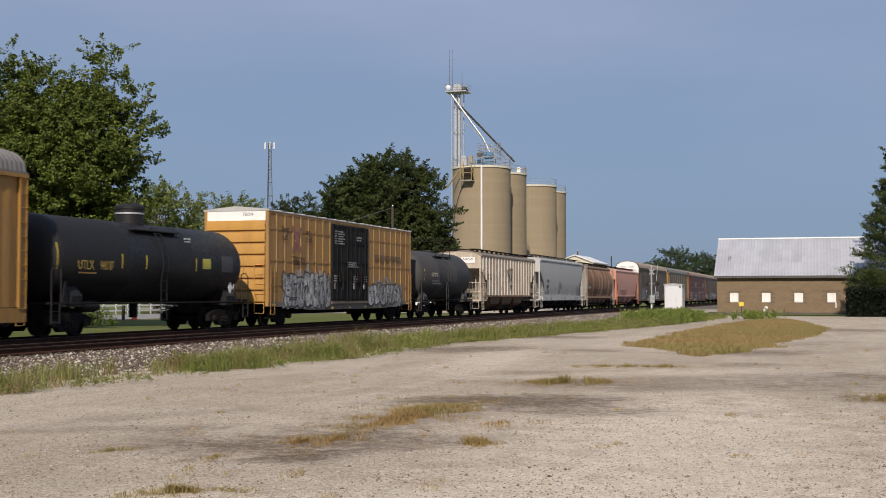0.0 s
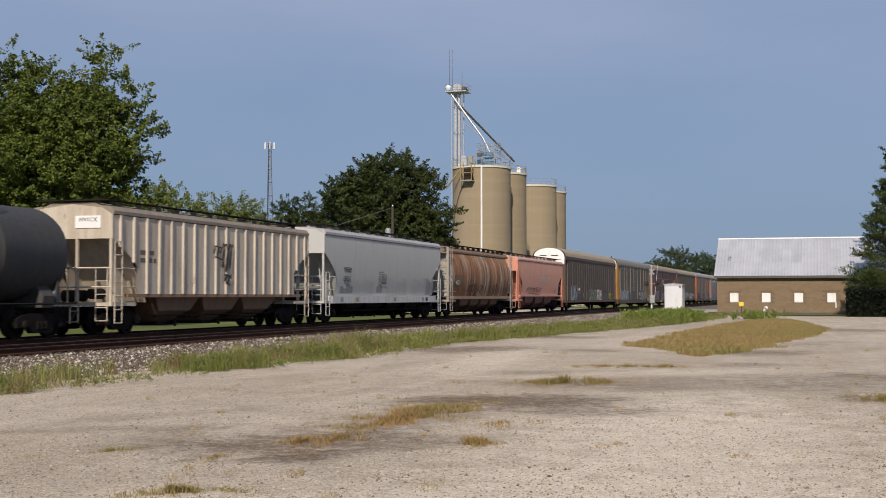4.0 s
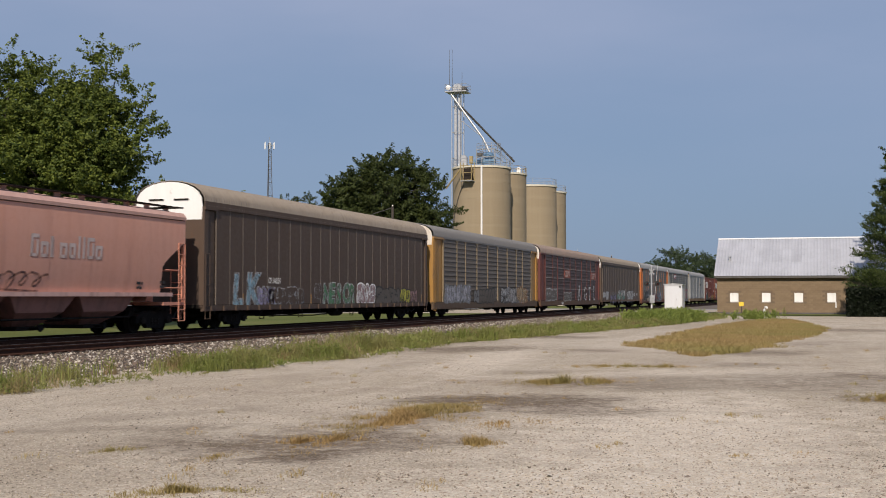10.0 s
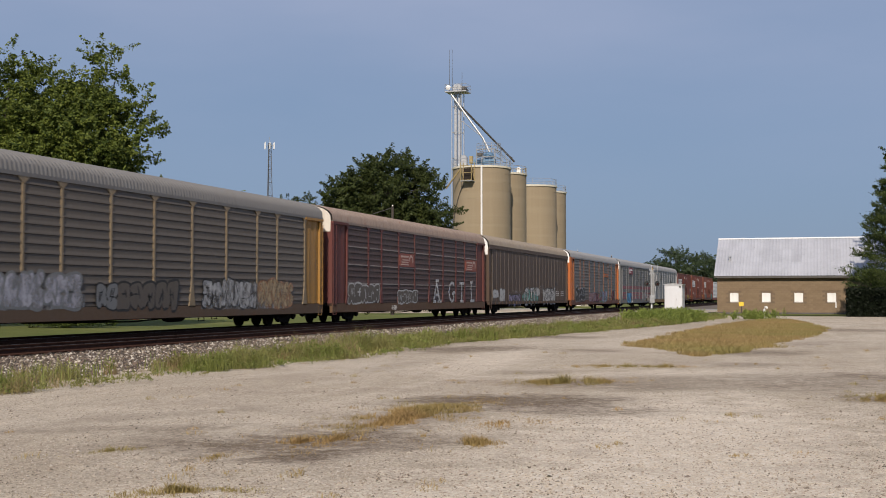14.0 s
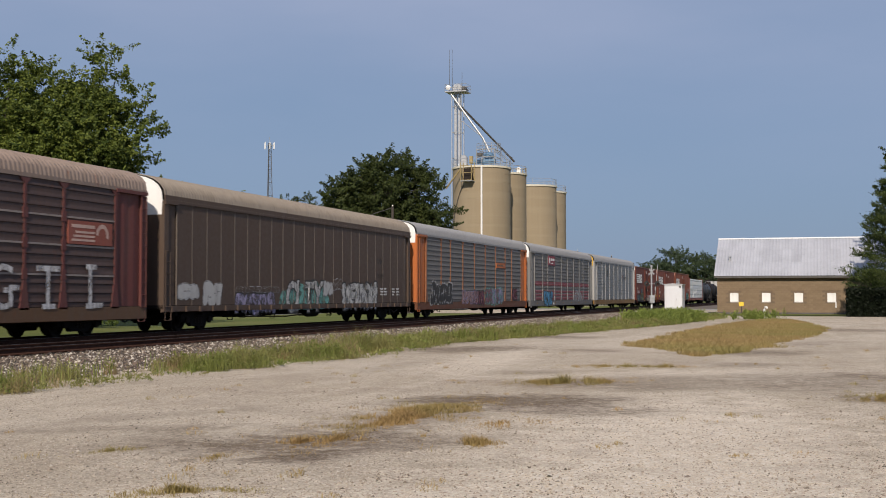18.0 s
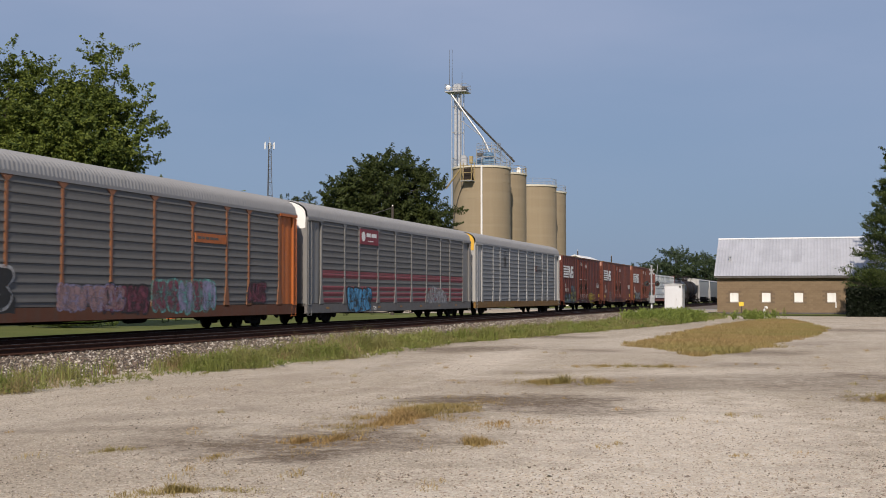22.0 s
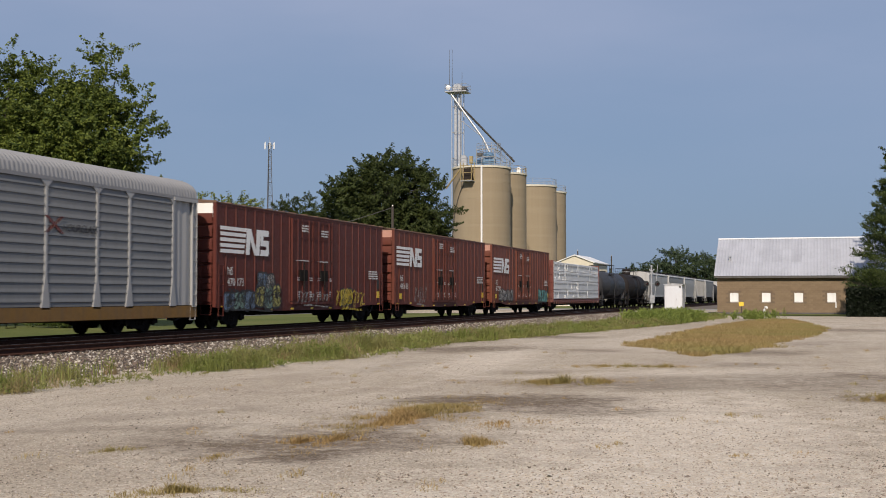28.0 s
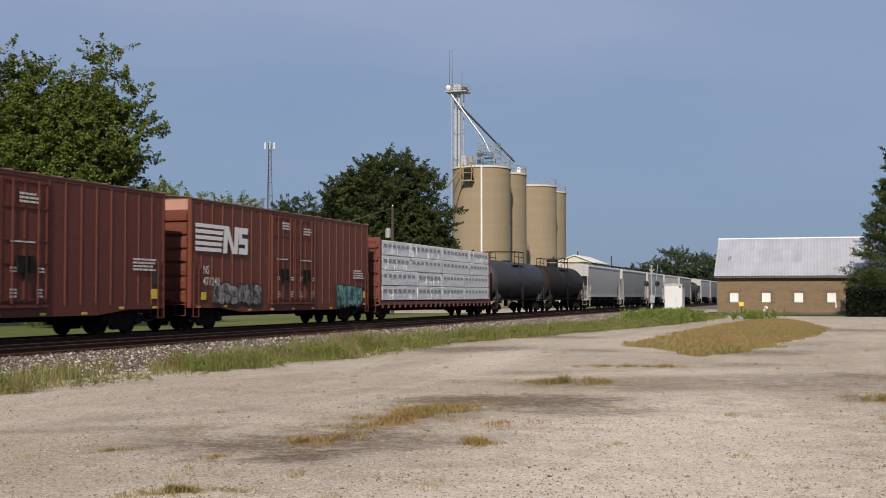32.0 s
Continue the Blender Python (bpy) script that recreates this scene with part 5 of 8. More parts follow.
def cedar(at, H, R, seed):
    """A conical evergreen with upswept sprays that end in ragged tips."""
    r = np.random.default_rng(seed)
    t = thing("cedar_tree", "dark green evergreen with ragged upswept sprays", "tree", at=at)
    wood = Shape().tube([(0, 0, 0), (0.05, 0, H * 0.5), (0, 0.05, H * 0.97)], 0.24, 8, 0.03)
    P, D = [], []
    for k in range(230):
        z = H * (0.05 + 0.93 * r.random() ** 1.1)
        a = r.uniform(0, 2 * math.pi)
        ln = R * (1.02 - z / H) ** 0.95 * r.uniform(0.65, 1.2) + 0.25
        up = r.uniform(0.0, 0.5)
        tip = Vector((math.cos(a) * ln, math.sin(a) * ln, z + ln * up))
        mid = Vector((math.cos(a) * ln * 0.55, math.sin(a) * ln * 0.55, z + ln * up * 0.32))
        if k % 3 == 0:
            wood.tube([(0, 0, z), tuple(mid), tuple(tip)], 0.045, 4, 0.01)
        m_ = 330
        q = r.random(m_) ** 0.7
        pts = np.outer((1 - q) ** 2, (0, 0, z)) + np.outer(2 * q * (1 - q), mid) + np.outer(q ** 2, tip)
        pts += r.normal(0, 1, (m_, 3)) * np.array([1, 1, 0.55]) * (0.05 + 0.2 * (1 - np.abs(q - 0.55)))[:, None]
        P.append(pts)
        dd = np.array((math.cos(a), math.sin(a), up + 0.3))[None] + r.normal(0, 0.5, (m_, 3))
        D.append(dd)
    part("trunk", wood, "bark", t)
    P, D = np.concatenate(P), np.concatenate(D)
    D /= np.linalg.norm(D, axis=1)[:, None]
    n_ = len(P)
    side = np.cross(D, r.normal(size=(n_, 3)))
    side /= np.linalg.norm(side, axis=1)[:, None]
    s = r.uniform(0.10, 0.24, n_)[:, None]
    v = np.stack([P - side * s * 0.25, P + side * s * 0.25, P + D * s], 1)
    crown = new("crown", fast_mesh("crown", v.reshape(-1, 3), np.arange(n_ * 3).reshape(-1, 3), "needle"))
    crown.parent = t
    crown["kind"] = "stuff"


cedar((5.9, 106.6, 0), 14.2, 5.2, 4)
n = 70
leafy("shrubs", "shrub", rng.normal(-38.6, 1.3, n), rng.normal(56.6, 0.5, n), rng.uniform(0.4, 1.1, n), rng.uniform(0.3, 0.6, n), 90, "low green shrubs round the foot of the maple", 41, 0.09)
# clipped hedge in front of the cedar, shade under its boughs painted near-black
n = 26000
face = rng.random(n)
hx, hy, hz = rng.uniform(1.5, 9.5, n), rng.uniform(104.6, 106.2, n), rng.uniform(0.0, 2.1, n)
hx = np.where(face < 0.15, 1.5, hx)
hy = np.where((face >= 0.15) & (face < 0.65), 104.6, hy)
hz = np.where(face >= 0.65, 2.1, hz)
P = np.c_[hx, hy, hz] + rng.normal(0, 0.08, (n, 3))
A = rng.normal(size=(n, 3))
A /= np.linalg.norm(A, axis=1)[:, None]
B_ = np.cross(A, rng.normal(size=(n, 3)))
B_ /= np.linalg.norm(B_, axis=1)[:, None]
V = np.stack([P - A * 0.11, P + B_ * 0.08, P + A * 0.11, P - B_ * 0.08], 1)
h_ = thing("hedge", "clipped evergreen hedge, shade painted into its near-black leaves", "hedge")
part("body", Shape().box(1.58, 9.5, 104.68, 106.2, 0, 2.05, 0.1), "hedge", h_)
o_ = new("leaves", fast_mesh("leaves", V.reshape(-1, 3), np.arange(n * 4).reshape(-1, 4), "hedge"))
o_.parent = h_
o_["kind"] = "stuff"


# ---- small things beyond the lawn ----
def traffic_cone(at):
    c = thing("traffic_cone", "orange traffic cone beyond the lawn", "traffic cone", at=at)
    part("cone", Shape().lathe([(0.2, 0.04), (0.05, 0.85), (0.0, 0.86)], n=12), "orange cone", c)
    part("base", Shape().box(-0.24, 0.24, -0.24, 0.24, 0, 0.04), "orange cone", c)


traffic_cone((-46.5, 76.8, 0))
traffic_cone((-46.3, 81.5, 0))
p_ = thing("timber_post", "short weathered timber post by the road", "post", at=(-47.0, 76.2, 0))
part("post", Shape().box(-0.09, 0.09, -0.09, 0.09, 0, 1.0, 0.02), "bark", p_)
f_ = thing("rail_fence", "low white rail fence beyond the road", "fence", at=(-61.2, 62.0, 0))
for k in range(24):
    part("fence_post", Shape().box(-0.06, 0.06, k * 2.0 - 0.06, k * 2.0 + 0.06, 0, 1.05, 0.01), "white", f_)
for z in (0.35, 0.8):
    part("fence_rail", Shape().box(0.06, 0.10, 0, 46, z - 0.07, z + 0.07), "white", f_)
# ---- the train: every car in its own space, y along the car, z from the railhead, +x towards the lot ----
def hue(name, col, amount=0.5, rough=0.55, rust=0.0, dirt=(0.10, 0.075, 0.055), metal=0.0):
    if name not in MAT:
        MAT[name] = paint(name, col, dirt, amount, rough, metal, rust, seed=len(MAT) * 1.7, worn=0.75 if "spray" in name else 0.0)
    return name


WHEELSETS = []


def shared(key, build, mat):
    """One mesh for all pieces of a kind."""
    return bpy.data.meshes[key] if key in bpy.data.meshes else build().mesh(key, mat)


def wheel_truck(car, y, r=0.457, base=0.89):
    """A two-axle truck: bolster, two side frames and two wheelsets."""
    t = part("truck", Shape().box(-0.95, 0.95, -0.22, 0.22, 0.42, 0.72, 0.04), "truck", car, at=(0, y, 0))
    for s in (-1, 1):
        f = Shape()
        x0, x1 = s * 1.02 - 0.09, s * 1.02 + 0.09
        f.prism([(-1.28, 0.36), (-1.28, 0.62), (-0.98, 0.74), (-0.5, 0.80), (0.5, 0.80), (0.98, 0.74), (1.28, 0.62), (1.28, 0.36), (1.06, 0.36), (1.02, 0.52), (0.78, 0.52), (0.62, 0.30), (0.50, 0.18), (-0.50, 0.18), (-0.62, 0.30), (-0.78, 0.52), (-1.02, 0.52), (-1.06, 0.36)], x0, x1, "x")
        sf = part("side_frame", f, "truck", t)
        for yy_ in (-base, base):
            part("bearing_cap", shared("bearing cap", lambda: Shape().lathe([(0, -0.06), (0.12, -0.06), (0.13, 0.05), (0.07, 0.075), (0.0, 0.075)], (0, 0, 0), "x", 12), "wheel"), "wheel", sf, at=(s * 1.13, yy_, r))
        for dy in (-0.21, 0.0, 0.21):
            part("spring", shared("truck spring", lambda: Shape().lathe([(0.09 + 0.018 * (k % 2), 0.30 + k * 0.03) for k in range(9)], (0, 0, 0), "z", 10), "wheel"), "wheel", sf, at=(s * 1.05, dy, 0))
    for yy_ in (-base, base):
        w = Shape().lathe([(0.08, -0.9), (0.08, -0.80), (0.20, -0.79), (0.20, -0.73), (r - 0.10, -0.70), (r - 0.07, -0.79), (r, -0.80), (r, -0.70), (r + 0.025, -0.68), (r + 0.025, -0.65), (0.2, -0.66), (0.08, -0.60),
                           (0.08, 0.60), (0.2, 0.66), (r + 0.025, 0.65), (r + 0.025, 0.68), (r, 0.70), (r, 0.80), (r - 0.07, 0.79), (r - 0.10, 0.70), (0.20, 0.73), (0.20, 0.79), (0.08, 0.80), (0.08, 1.08)], (0, 0, 0), "x", 28)
        key = "wheel %.3f" % r
        if key not in bpy.data.meshes:
            w.mesh(key, "wheel")
        ob = part("wheelset", bpy.data.meshes[key], "wheel", t, at=(0, yy_, r))
        WHEELSETS.append(ob)
    return t


def running_gear(car, L, centre, r=0.457, sill=True):
    """Trucks, couplers, centre sill and brake gear."""
    for y in (-centre, centre):
        wheel_truck(car, y, r)
    if sill:
        part("centre_sill", Shape().box(-0.26, 0.26, -L / 2 + 0.9, L / 2 - 0.9, 0.50, 0.98), "underframe", car)
    for s in (-1, 1):
        c = Shape().box(-0.13, 0.13, min(s * (L / 2 - 1.0), s * (L / 2 - 0.22)), max(s * (L / 2 - 1.0), s * (L / 2 - 0.22)), 0.76, 0.96)
        c.box(-0.2, 0.2, min(s * (L / 2 - 0.3), s * (L / 2 - 0.02)), max(s * (L / 2 - 0.3), s * (L / 2 - 0.02)), 0.70, 1.0, 0.05)
        part("coupler", c, "truck", car)
        part("brake_hose", Shape().tube([(0.3, s * (L / 2 - 0.8), 0.8), (0.36, s * (L / 2 - 0.4), 0.52), (0.34, s * L / 2, 0.40), (0.3, s * (L / 2 + 0.2), 0.45)], 0.03, 6), "rubber", car)


def ladder(shape, x, y0, y1, z0, z1, n=None, r=0.016):
    """Two stiles and rungs, standing on a side at x."""
    n = n or max(2, int((z1 - z0) / 0.4))
    for y in (y0, y1):
        shape.tube([(x, y, z0), (x, y, z1)], r, 5)
    for k in range(n + 1):
        z = z0 + (z1 - z0) * k / n
        shape.tube([(x, y0, z), (x, y1, z)], r, 5)


def end_ladder(shape, y, x0, x1, z0, z1, n=None, r=0.016):
    n = n or max(2, int((z1 - z0) / 0.4))
    for x in (x0, x1):
        shape.tube([(x, y, z0), (x, y, z1)], r, 5)
    for k in range(n + 1):
        z = z0 + (z1 - z0) * k / n
        shape.tube([(x0, y, z), (x1, y, z)], r, 5)


def graffiti(car, x, y0, y1, z0, z1, fill, line, seed, n=5, thick=1.0, label="sprayed graffiti"):
    """Sprayed shapes that say nothing: fat rounded blocks with notches and slits, outlined, a few millimetres proud."""
    r = random.Random(seed)
    w = (y1 - y0) / n
    h = z1 - z0
    for k in range(n):
        yc, zc = y0 + (k + 0.5) * w + r.uniform(-0.06, 0.06) * w, (z0 + z1) / 2 + r.uniform(-0.05, 0.05) * h
        hw, hh_ = w * r.uniform(0.46, 0.60), h * r.uniform(0.40, 0.50)
        t = min(w, h) * r.uniform(0.075, 0.115)
        lean, power = r.uniform(-0.22, 0.22), r.uniform(3.0, 6.0)
        cuts = [(r.choice((-1.57, 1.57, -1.57, 0.0, 3.14)) + r.uniform(-0.3, 0.3), r.uniform(0.25, 0.6), r.uniform(0.10, 0.24)) for _ in range(r.choice((1, 2, 2, 3)))]
        ph = r.uniform(0, 6.28)

        def edge(grow):
            pts = []
            for i in range(40):
                q = 6.2832 * i / 40
                c_, s_ = math.cos(q), math.sin(q)
                rad = (abs(c_) ** power + abs(s_) ** power) ** (-1 / power) * (1 + 0.05 * math.sin(3 * q + ph))
                for at_, deep, wide_ in cuts:
                    d = (q - at_ + 3.1416) % 6.2832 - 3.1416
                    rad *= 1 - deep * math.exp(-(d / wide_) ** 2)
                u, v = c_ * (rad * hw + grow), s_ * (rad * hh_ + grow)
                pts.append((yc + u + lean * v, zc + v))
            return pts
        back = Shape().poly([(x + 0.002 + 0.0004 * k, a, b) for a, b in edge(t)])
        front = Shape().poly([(x + 0.006 + 0.0004 * k, a, b) for a, b in edge(0.0)])
        slits = Shape()
        for _ in range(r.choice((2, 3, 3, 4))):
            a, b = yc + hw * r.uniform(-0.45, 0.45), zc + hh_ * r.uniform(-0.4, 0.45)
            if r.random() < 0.7:
                sy, sz, tilt = t * r.uniform(0.35, 0.7), hh_ * r.uniform(0.25, 0.6), r.uniform(-0.5, 0.5)
            else:
                sy, sz, tilt = hw * r.uniform(0.25, 0.5), t * r.uniform(0.35, 0.6), r.uniform(-0.4, 0.4)
            slits.poly([(x + 0.010 + 0.0004 * k, a + sy * math.cos(q) + tilt * sz * math.sin(q), b + sz * math.sin(q)) for q in (0.628 * i for i in range(10))])
        g = part("graffiti", back, line, car, label)
        g["kind"] = "stuff"
        part("graffiti_fill", front, r.choice(fill) if isinstance(fill, tuple) else fill, g)["kind"] = "stuff"
        part("graffiti_slit", slits, line, g)["kind"] = "stuff"
    return car


def sprayed_word(car, text, x, y, z, size, fill, line, label, narrow=1.0, fat=0.05):
    """A readable sprayed word: fat outlined capitals."""
    for name, mat, off, dx in (("graffiti", line, fat * 2.0, 0.002), ("graffiti_fill", fill, fat, 0.006)):
        for k, ch in enumerate(text):
            cu = bpy.data.curves.new(name, "FONT")
            cu.body, cu.size, cu.offset, cu.resolution_u, cu.shear = ch, size, off, 3, 0.12
            tmp = bpy.data.objects.new(name, cu)
            scene.collection.objects.link(tmp)
            me = bpy.data.meshes.new_from_object(tmp.evaluated_get(bpy.context.evaluated_depsgraph_get()))
            bpy.data.objects.remove(tmp)
            me.materials.clear()
            me.materials.append(MAT[mat])
            me.transform(Matrix.Translation((x + dx + 0.0006 * k, y + k * size * 0.66 * narrow, z + 0.05 * (k % 2))) @ pose(0, 0, 0, 90, 0, 90) @ Matrix.Diagonal((narrow, 1, 1, 1)))
            part(name, me, mat, car, label)


def scrawl(car, x, y0, y1, z0, z1, mat, seed, loops=6, t=0.028, label="thin scrawled graffiti"):
    """A quick looping line of spray, drawn in one go, with a stroke under it."""
    r = random.Random(seed)
    zc, hh_ = (z0 + z1) / 2, (z1 - z0) / 2
    pts = []
    n = loops * 14
    amp = [r.uniform(0.45, 1.0) for _ in range(loops + 1)]
    for k in range(n + 1):
        q = k / n
        ph = q * loops * 2 * math.pi
        m_ = amp[min(int(q * loops), loops)]
        pts.append((y0 + (y1 - y0) * (q + 0.5 / loops * math.sin(ph + 0.6) * r.uniform(0.9, 1.1)), zc + hh_ * m_ * math.cos(ph) + hh_ * 0.15 * math.sin(3.1 * q * loops)))
    sh = Shape()
    for line in (pts, [(y0 + (y1 - y0) * q, z0 - 0.06 + 0.05 * math.sin(5 * q)) for q in (0.2, 0.4, 0.6, 0.8, 0.95)]):
        left, right = [], []
        for k in range(len(line)):
            a, b = line[max(k - 1, 0)], line[min(k + 1, len(line) - 1)]
            d = math.hypot(b[0] - a[0], b[1] - a[1]) or 1
            px, pz = -(b[1] - a[1]) / d * t, (b[0] - a[0]) / d * t
            xx_ = x(line[k][1]) if callable(x) else x
            left.append((xx_, line[k][0] + px, line[k][1] + pz))
            right.append((xx_, line[k][0] - px, line[k][1] - pz))
        sh.rings([left, right], close=False, caps=False)
    return part("graffiti", sh, mat, car, label)


def spray_patch(car, x, y0, y1, z0, z1, mat, seed, label="patch of sprayed ground colour"):
    """A ragged sprayed field behind graffiti."""
    r = random.Random(seed)
    n = max(6, int((y1 - y0) / 0.3))
    lo, hi = [], []
    for k in range(n + 1):
        y = y0 + (y1 - y0) * k / n
        q = math.sin(math.pi * (k + 0.4) / (n + 0.8)) ** 0.35
        hi.append((x, y, z0 + (z1 - z0) * q * r.uniform(0.72, 1.0)))
        lo.append((x, y, z0 + (z1 - z0) * r.uniform(0.0, 0.10) * (1.2 - q)))
    return part("graffiti_ground", Shape().rings([lo, hi], close=False, caps=False), mat, car, label)


def bars(car, x, y, z, w, h, rows, mat, seed=1, name="stencil"):
    """Small stencilled data too small to read: plain bars."""
    r = random.Random(seed)
    s = Shape()
    for k in range(rows):
        a = y
        zz_ = z - k * h * 1.7
        while a < y + w * r.uniform(0.7, 1):
            d = h * r.uniform(1.0, 4)
            s.box(x, x + 0.003, a, min(a + d, y + w), zz_, zz_ + h)
            a += d + h * 0.6
    if s.f:
        tagged(part(name, s, mat, car), kind="stuff")


WHITE = hue("white stencil paint", (0.62, 0.62, 0.60), 0.35, 0.6)
BLACK = hue("black stencil paint", (0.03, 0.03, 0.03), 0.2, 0.6)


RIB = 0.30      # pitch of the ribs on car carrier sides
BAYS = (-12.05, -9.05, -7.05, -4.22, -1.4, 1.4, 4.22, 7.05, 9.05, 12.05)      # where their posts stand


def autorack(y_mid, L, label, side, frame_col, roof, end_top, style="ribbed", deck=None, post_col=None):
    """An enclosed car carrier: deck, posts, side panels, arched corrugated roof, folding end doors, ladders."""
    car = thing("autorack_car", label, "railway car", group="cars of the freight train")
    deck = deck or frame_col
    h = L / 2 - 0.62
    W, EAVE, TOP = 1.56, 4.88 if style == "smooth" else 5.06, 5.86
    running_gear(car, L, L / 2 - 4.0, 0.419)
    part("deck", Shape().box(-W + 0.03, W - 0.03, -h, h, 0.86, 1.0), "underframe", car)
    part("rack_core", Shape().box(-W + 0.16, W - 0.16, -h + 0.35, h - 0.35, 1.0, EAVE), "underframe", car, "dark inside")
    for s in (-1, 1):
        zs_ = 0.52 if style == "ribbed" else 0.74
        sill = Shape().prism([(s * (W - 0.14), zs_), (s * (W + 0.01), zs_ + 0.03), (s * (W + 0.01), 0.98), (s * (W - 0.14), 0.98)][::s], -h, h)
        if style != "ribbed":
            for k in range(26):
                y = -h + 0.6 + k * (2 * h - 1.2) / 25
                part("stake_pocket", Shape().box(*sorted((s * (W + 0.01), s * (W + 0.06))), y - 0.09, y + 0.09, 0.76, 0.96), deck, car)
        part("side_sill", sill, deck, car)
    # roof: an arch with ribs across
    arch = []
    for k in range(13):
        t = math.pi * k / 12
        arch.append((-(W + 0.0) * math.cos(t) ** 1 if abs(math.cos(t)) < 1 else -(W) * math.cos(t), EAVE + (TOP - EAVE) * math.sin(t) ** 0.75))
    rows, y, k = [], -h + 0.02, 0
    while y <= h - 0.02:
        q = (0.0, 0.035, 0.035, 0.0)[k % 4]
        rows.append([(p[0] * (1 + q * 0.4), y, p[1] + q * min(1.0, (p[1] - EAVE) * 3)) for p in arch])
        y += (0.045, 0.065, 0.045, 0.065)[k % 4]
        k += 1
    rf = part("roof", Shape().rings(rows, close=False, caps=False), roof, car)
    up = 0.17 if style == "smooth" else 0.02
    part("eave_rail", Shape().box(W - 0.02, W + 0.02, -h, h, EAVE - 0.1, EAVE + up).box(-W - 0.02, -W + 0.02, -h, h, EAVE - 0.1, EAVE + up), side if style == "smooth" else roof, car)
    for s in (-1, 1):       # brake rods and their hangers under the deck
        rod = Shape().tube([(s * 0.75, -h + 6.2, 0.50), (s * 0.75, -1.5, 0.42), (s * 0.75, 2.0, 0.55), (s * 0.75, h - 6.2, 0.48)], 0.03, 5)
        for y in (-h + 6.6, -3.2, 3.4, h - 6.8):
            rod.tube([(s * 0.75, y, 0.88), (s * 0.75, y, 0.36), (s * 0.75, y + 0.45, 0.36), (s * 0.75, y + 0.45, 0.88)], 0.022, 5)
        part("brake_rod", rod, "underframe", car)
    inner = h - 12.05 if style == "ribbed" else h - 12.98     # the end doors and ladders take this much of each side
    if style == "ribbed":       # wide bays with a narrow one near each end
        at = list(BAYS)
    else:
        at = [-12.98 + 1.18 * k for k in range(23)]
    bays = len(at) - 1
    if style == "ribbed":
        prof = []
        z = 1.0
        while z < EAVE - 0.3:
            prof += [(0.0, z), (0.0, z + 0.125), (0.022, z + 0.145), (0.022, z + 0.195), (0.0, z + 0.235)]
            z += RIB
        prof.append((0.0, EAVE - 0.1))
    else:
        prof = [(0.0, 1.0), (0.0, EAVE - 0.1)]
    for s in (-1, 1):
        for k in range(bays):
            sh = Shape().sheet([(s * (W - 0.035 + p[0]), p[1]) for p in prof], [at[k] + 0.03, at[k + 1] - 0.03])
            part("side_panel", sh, side, car)
        pw = 0.06 if style == "ribbed" else 0.02
        for y0 in at:
            out = 0.006 if style == "ribbed" else -0.025
            sh = Shape().box(min(s * (W - 0.07), s * (W + out)), max(s * (W - 0.07), s * (W + out)), y0 - pw, y0 + pw, 0.9, EAVE - 0.04)
            if style == "ribbed":
                for q in (-1, 1):   # gussets flare at foot and head
                    sh.prism([(y0, 0.92), (y0 + q * 0.24, 0.92), (y0 + q * 0.06, 1.95), (y0, 1.95)][::q], min(s * (W - 0.03), s * (W + 0.010)), max(s * (W - 0.03), s * (W + 0.010)), "x")
                sh.box(min(s * (W - 0.03), s * (W + 0.010)), max(s * (W - 0.03), s * (W + 0.010)), y0 - 0.32, y0 + 0.32, EAVE - 0.10, EAVE - 0.03)
                sh.prism([(y0 - 0.30, EAVE - 0.10), (y0 - 0.06, EAVE - 0.30), (y0 + 0.06, EAVE - 0.30), (y0 + 0.30, EAVE - 0.10)], min(s * (W - 0.03), s * (W + 0.009)), max(s * (W - 0.03), s * (W + 0.009)), "x")
            part("post", sh, post_col or frame_col, car)
    # ends: corner columns, ladders, folded doors that close under the arch
    for e in (-1, 1):
        low = Shape()
        low.box(-W + 0.22, W - 0.22, min(e * h, e * (h - 0.06)), max(e * h, e * (h - 0.06)), 1.0, EAVE - 0.55)
        part("end_door", low, frame_col, car)
        n = 12
        o = [(-W + 0.12, EAVE - 0.55)] + [(p[0] * 0.94, p[1] - 0.03) for p in arch] + [(W - 0.12, EAVE - 0.55)]
        cap = Shape().prism(o[::-1], min(e * h, e * (h - 0.05)) + e * 0.012, max(e * h, e * (h - 0.05)) + e * 0.012)
        top = part("end_cap", cap, end_top, car)
        for x in (-0.55, 0.55):
            part("latch", Shape().box(x - 0.32, x + 0.32, e * (h + 0.03) - 0.02, e * (h + 0.03) + 0.02, EAVE + 0.22, EAVE + 0.28), "underframe", top)
        for s in (-1, 1):
            col = Shape().box(min(s * (W - 0.24), s * (W - 0.01)), max(s * (W - 0.24), s * (W - 0.01)), min(e * (h - 0.34), e * h), max(e * (h - 0.34), e * h), 0.9, EAVE - 0.12, 0.015)
            part("corner_column", col, frame_col, car)
            x0, x1 = sorted((s * (W - 0.10), s * (W - 0.03)))
            dr = Shape()
            ys = sorted((e * (h - 0.40), e * (h - inner + 0.05)))
            m_ = 10
            pr = [(s * (W - 0.085 + (0.03 * (i in (3, 4, 7, 8)) if style == "ribbed" else 0.0)), ys[0] + (ys[1] - ys[0]) * i / m_) for i in range(m_ + 1)]
            dr.sheet(pr, [1.0, EAVE - 0.1], "z")
            part("door_panel", dr, frame_col, car)
            ld = Shape()
            ladder(ld, s * (W + 0.03), e * (h - 0.06), e * (h - 0.40), 0.95, 3.0 if style == "smooth" else EAVE - 0.2)
            part("ladder", ld, frame_col, car)
            st = Shape()
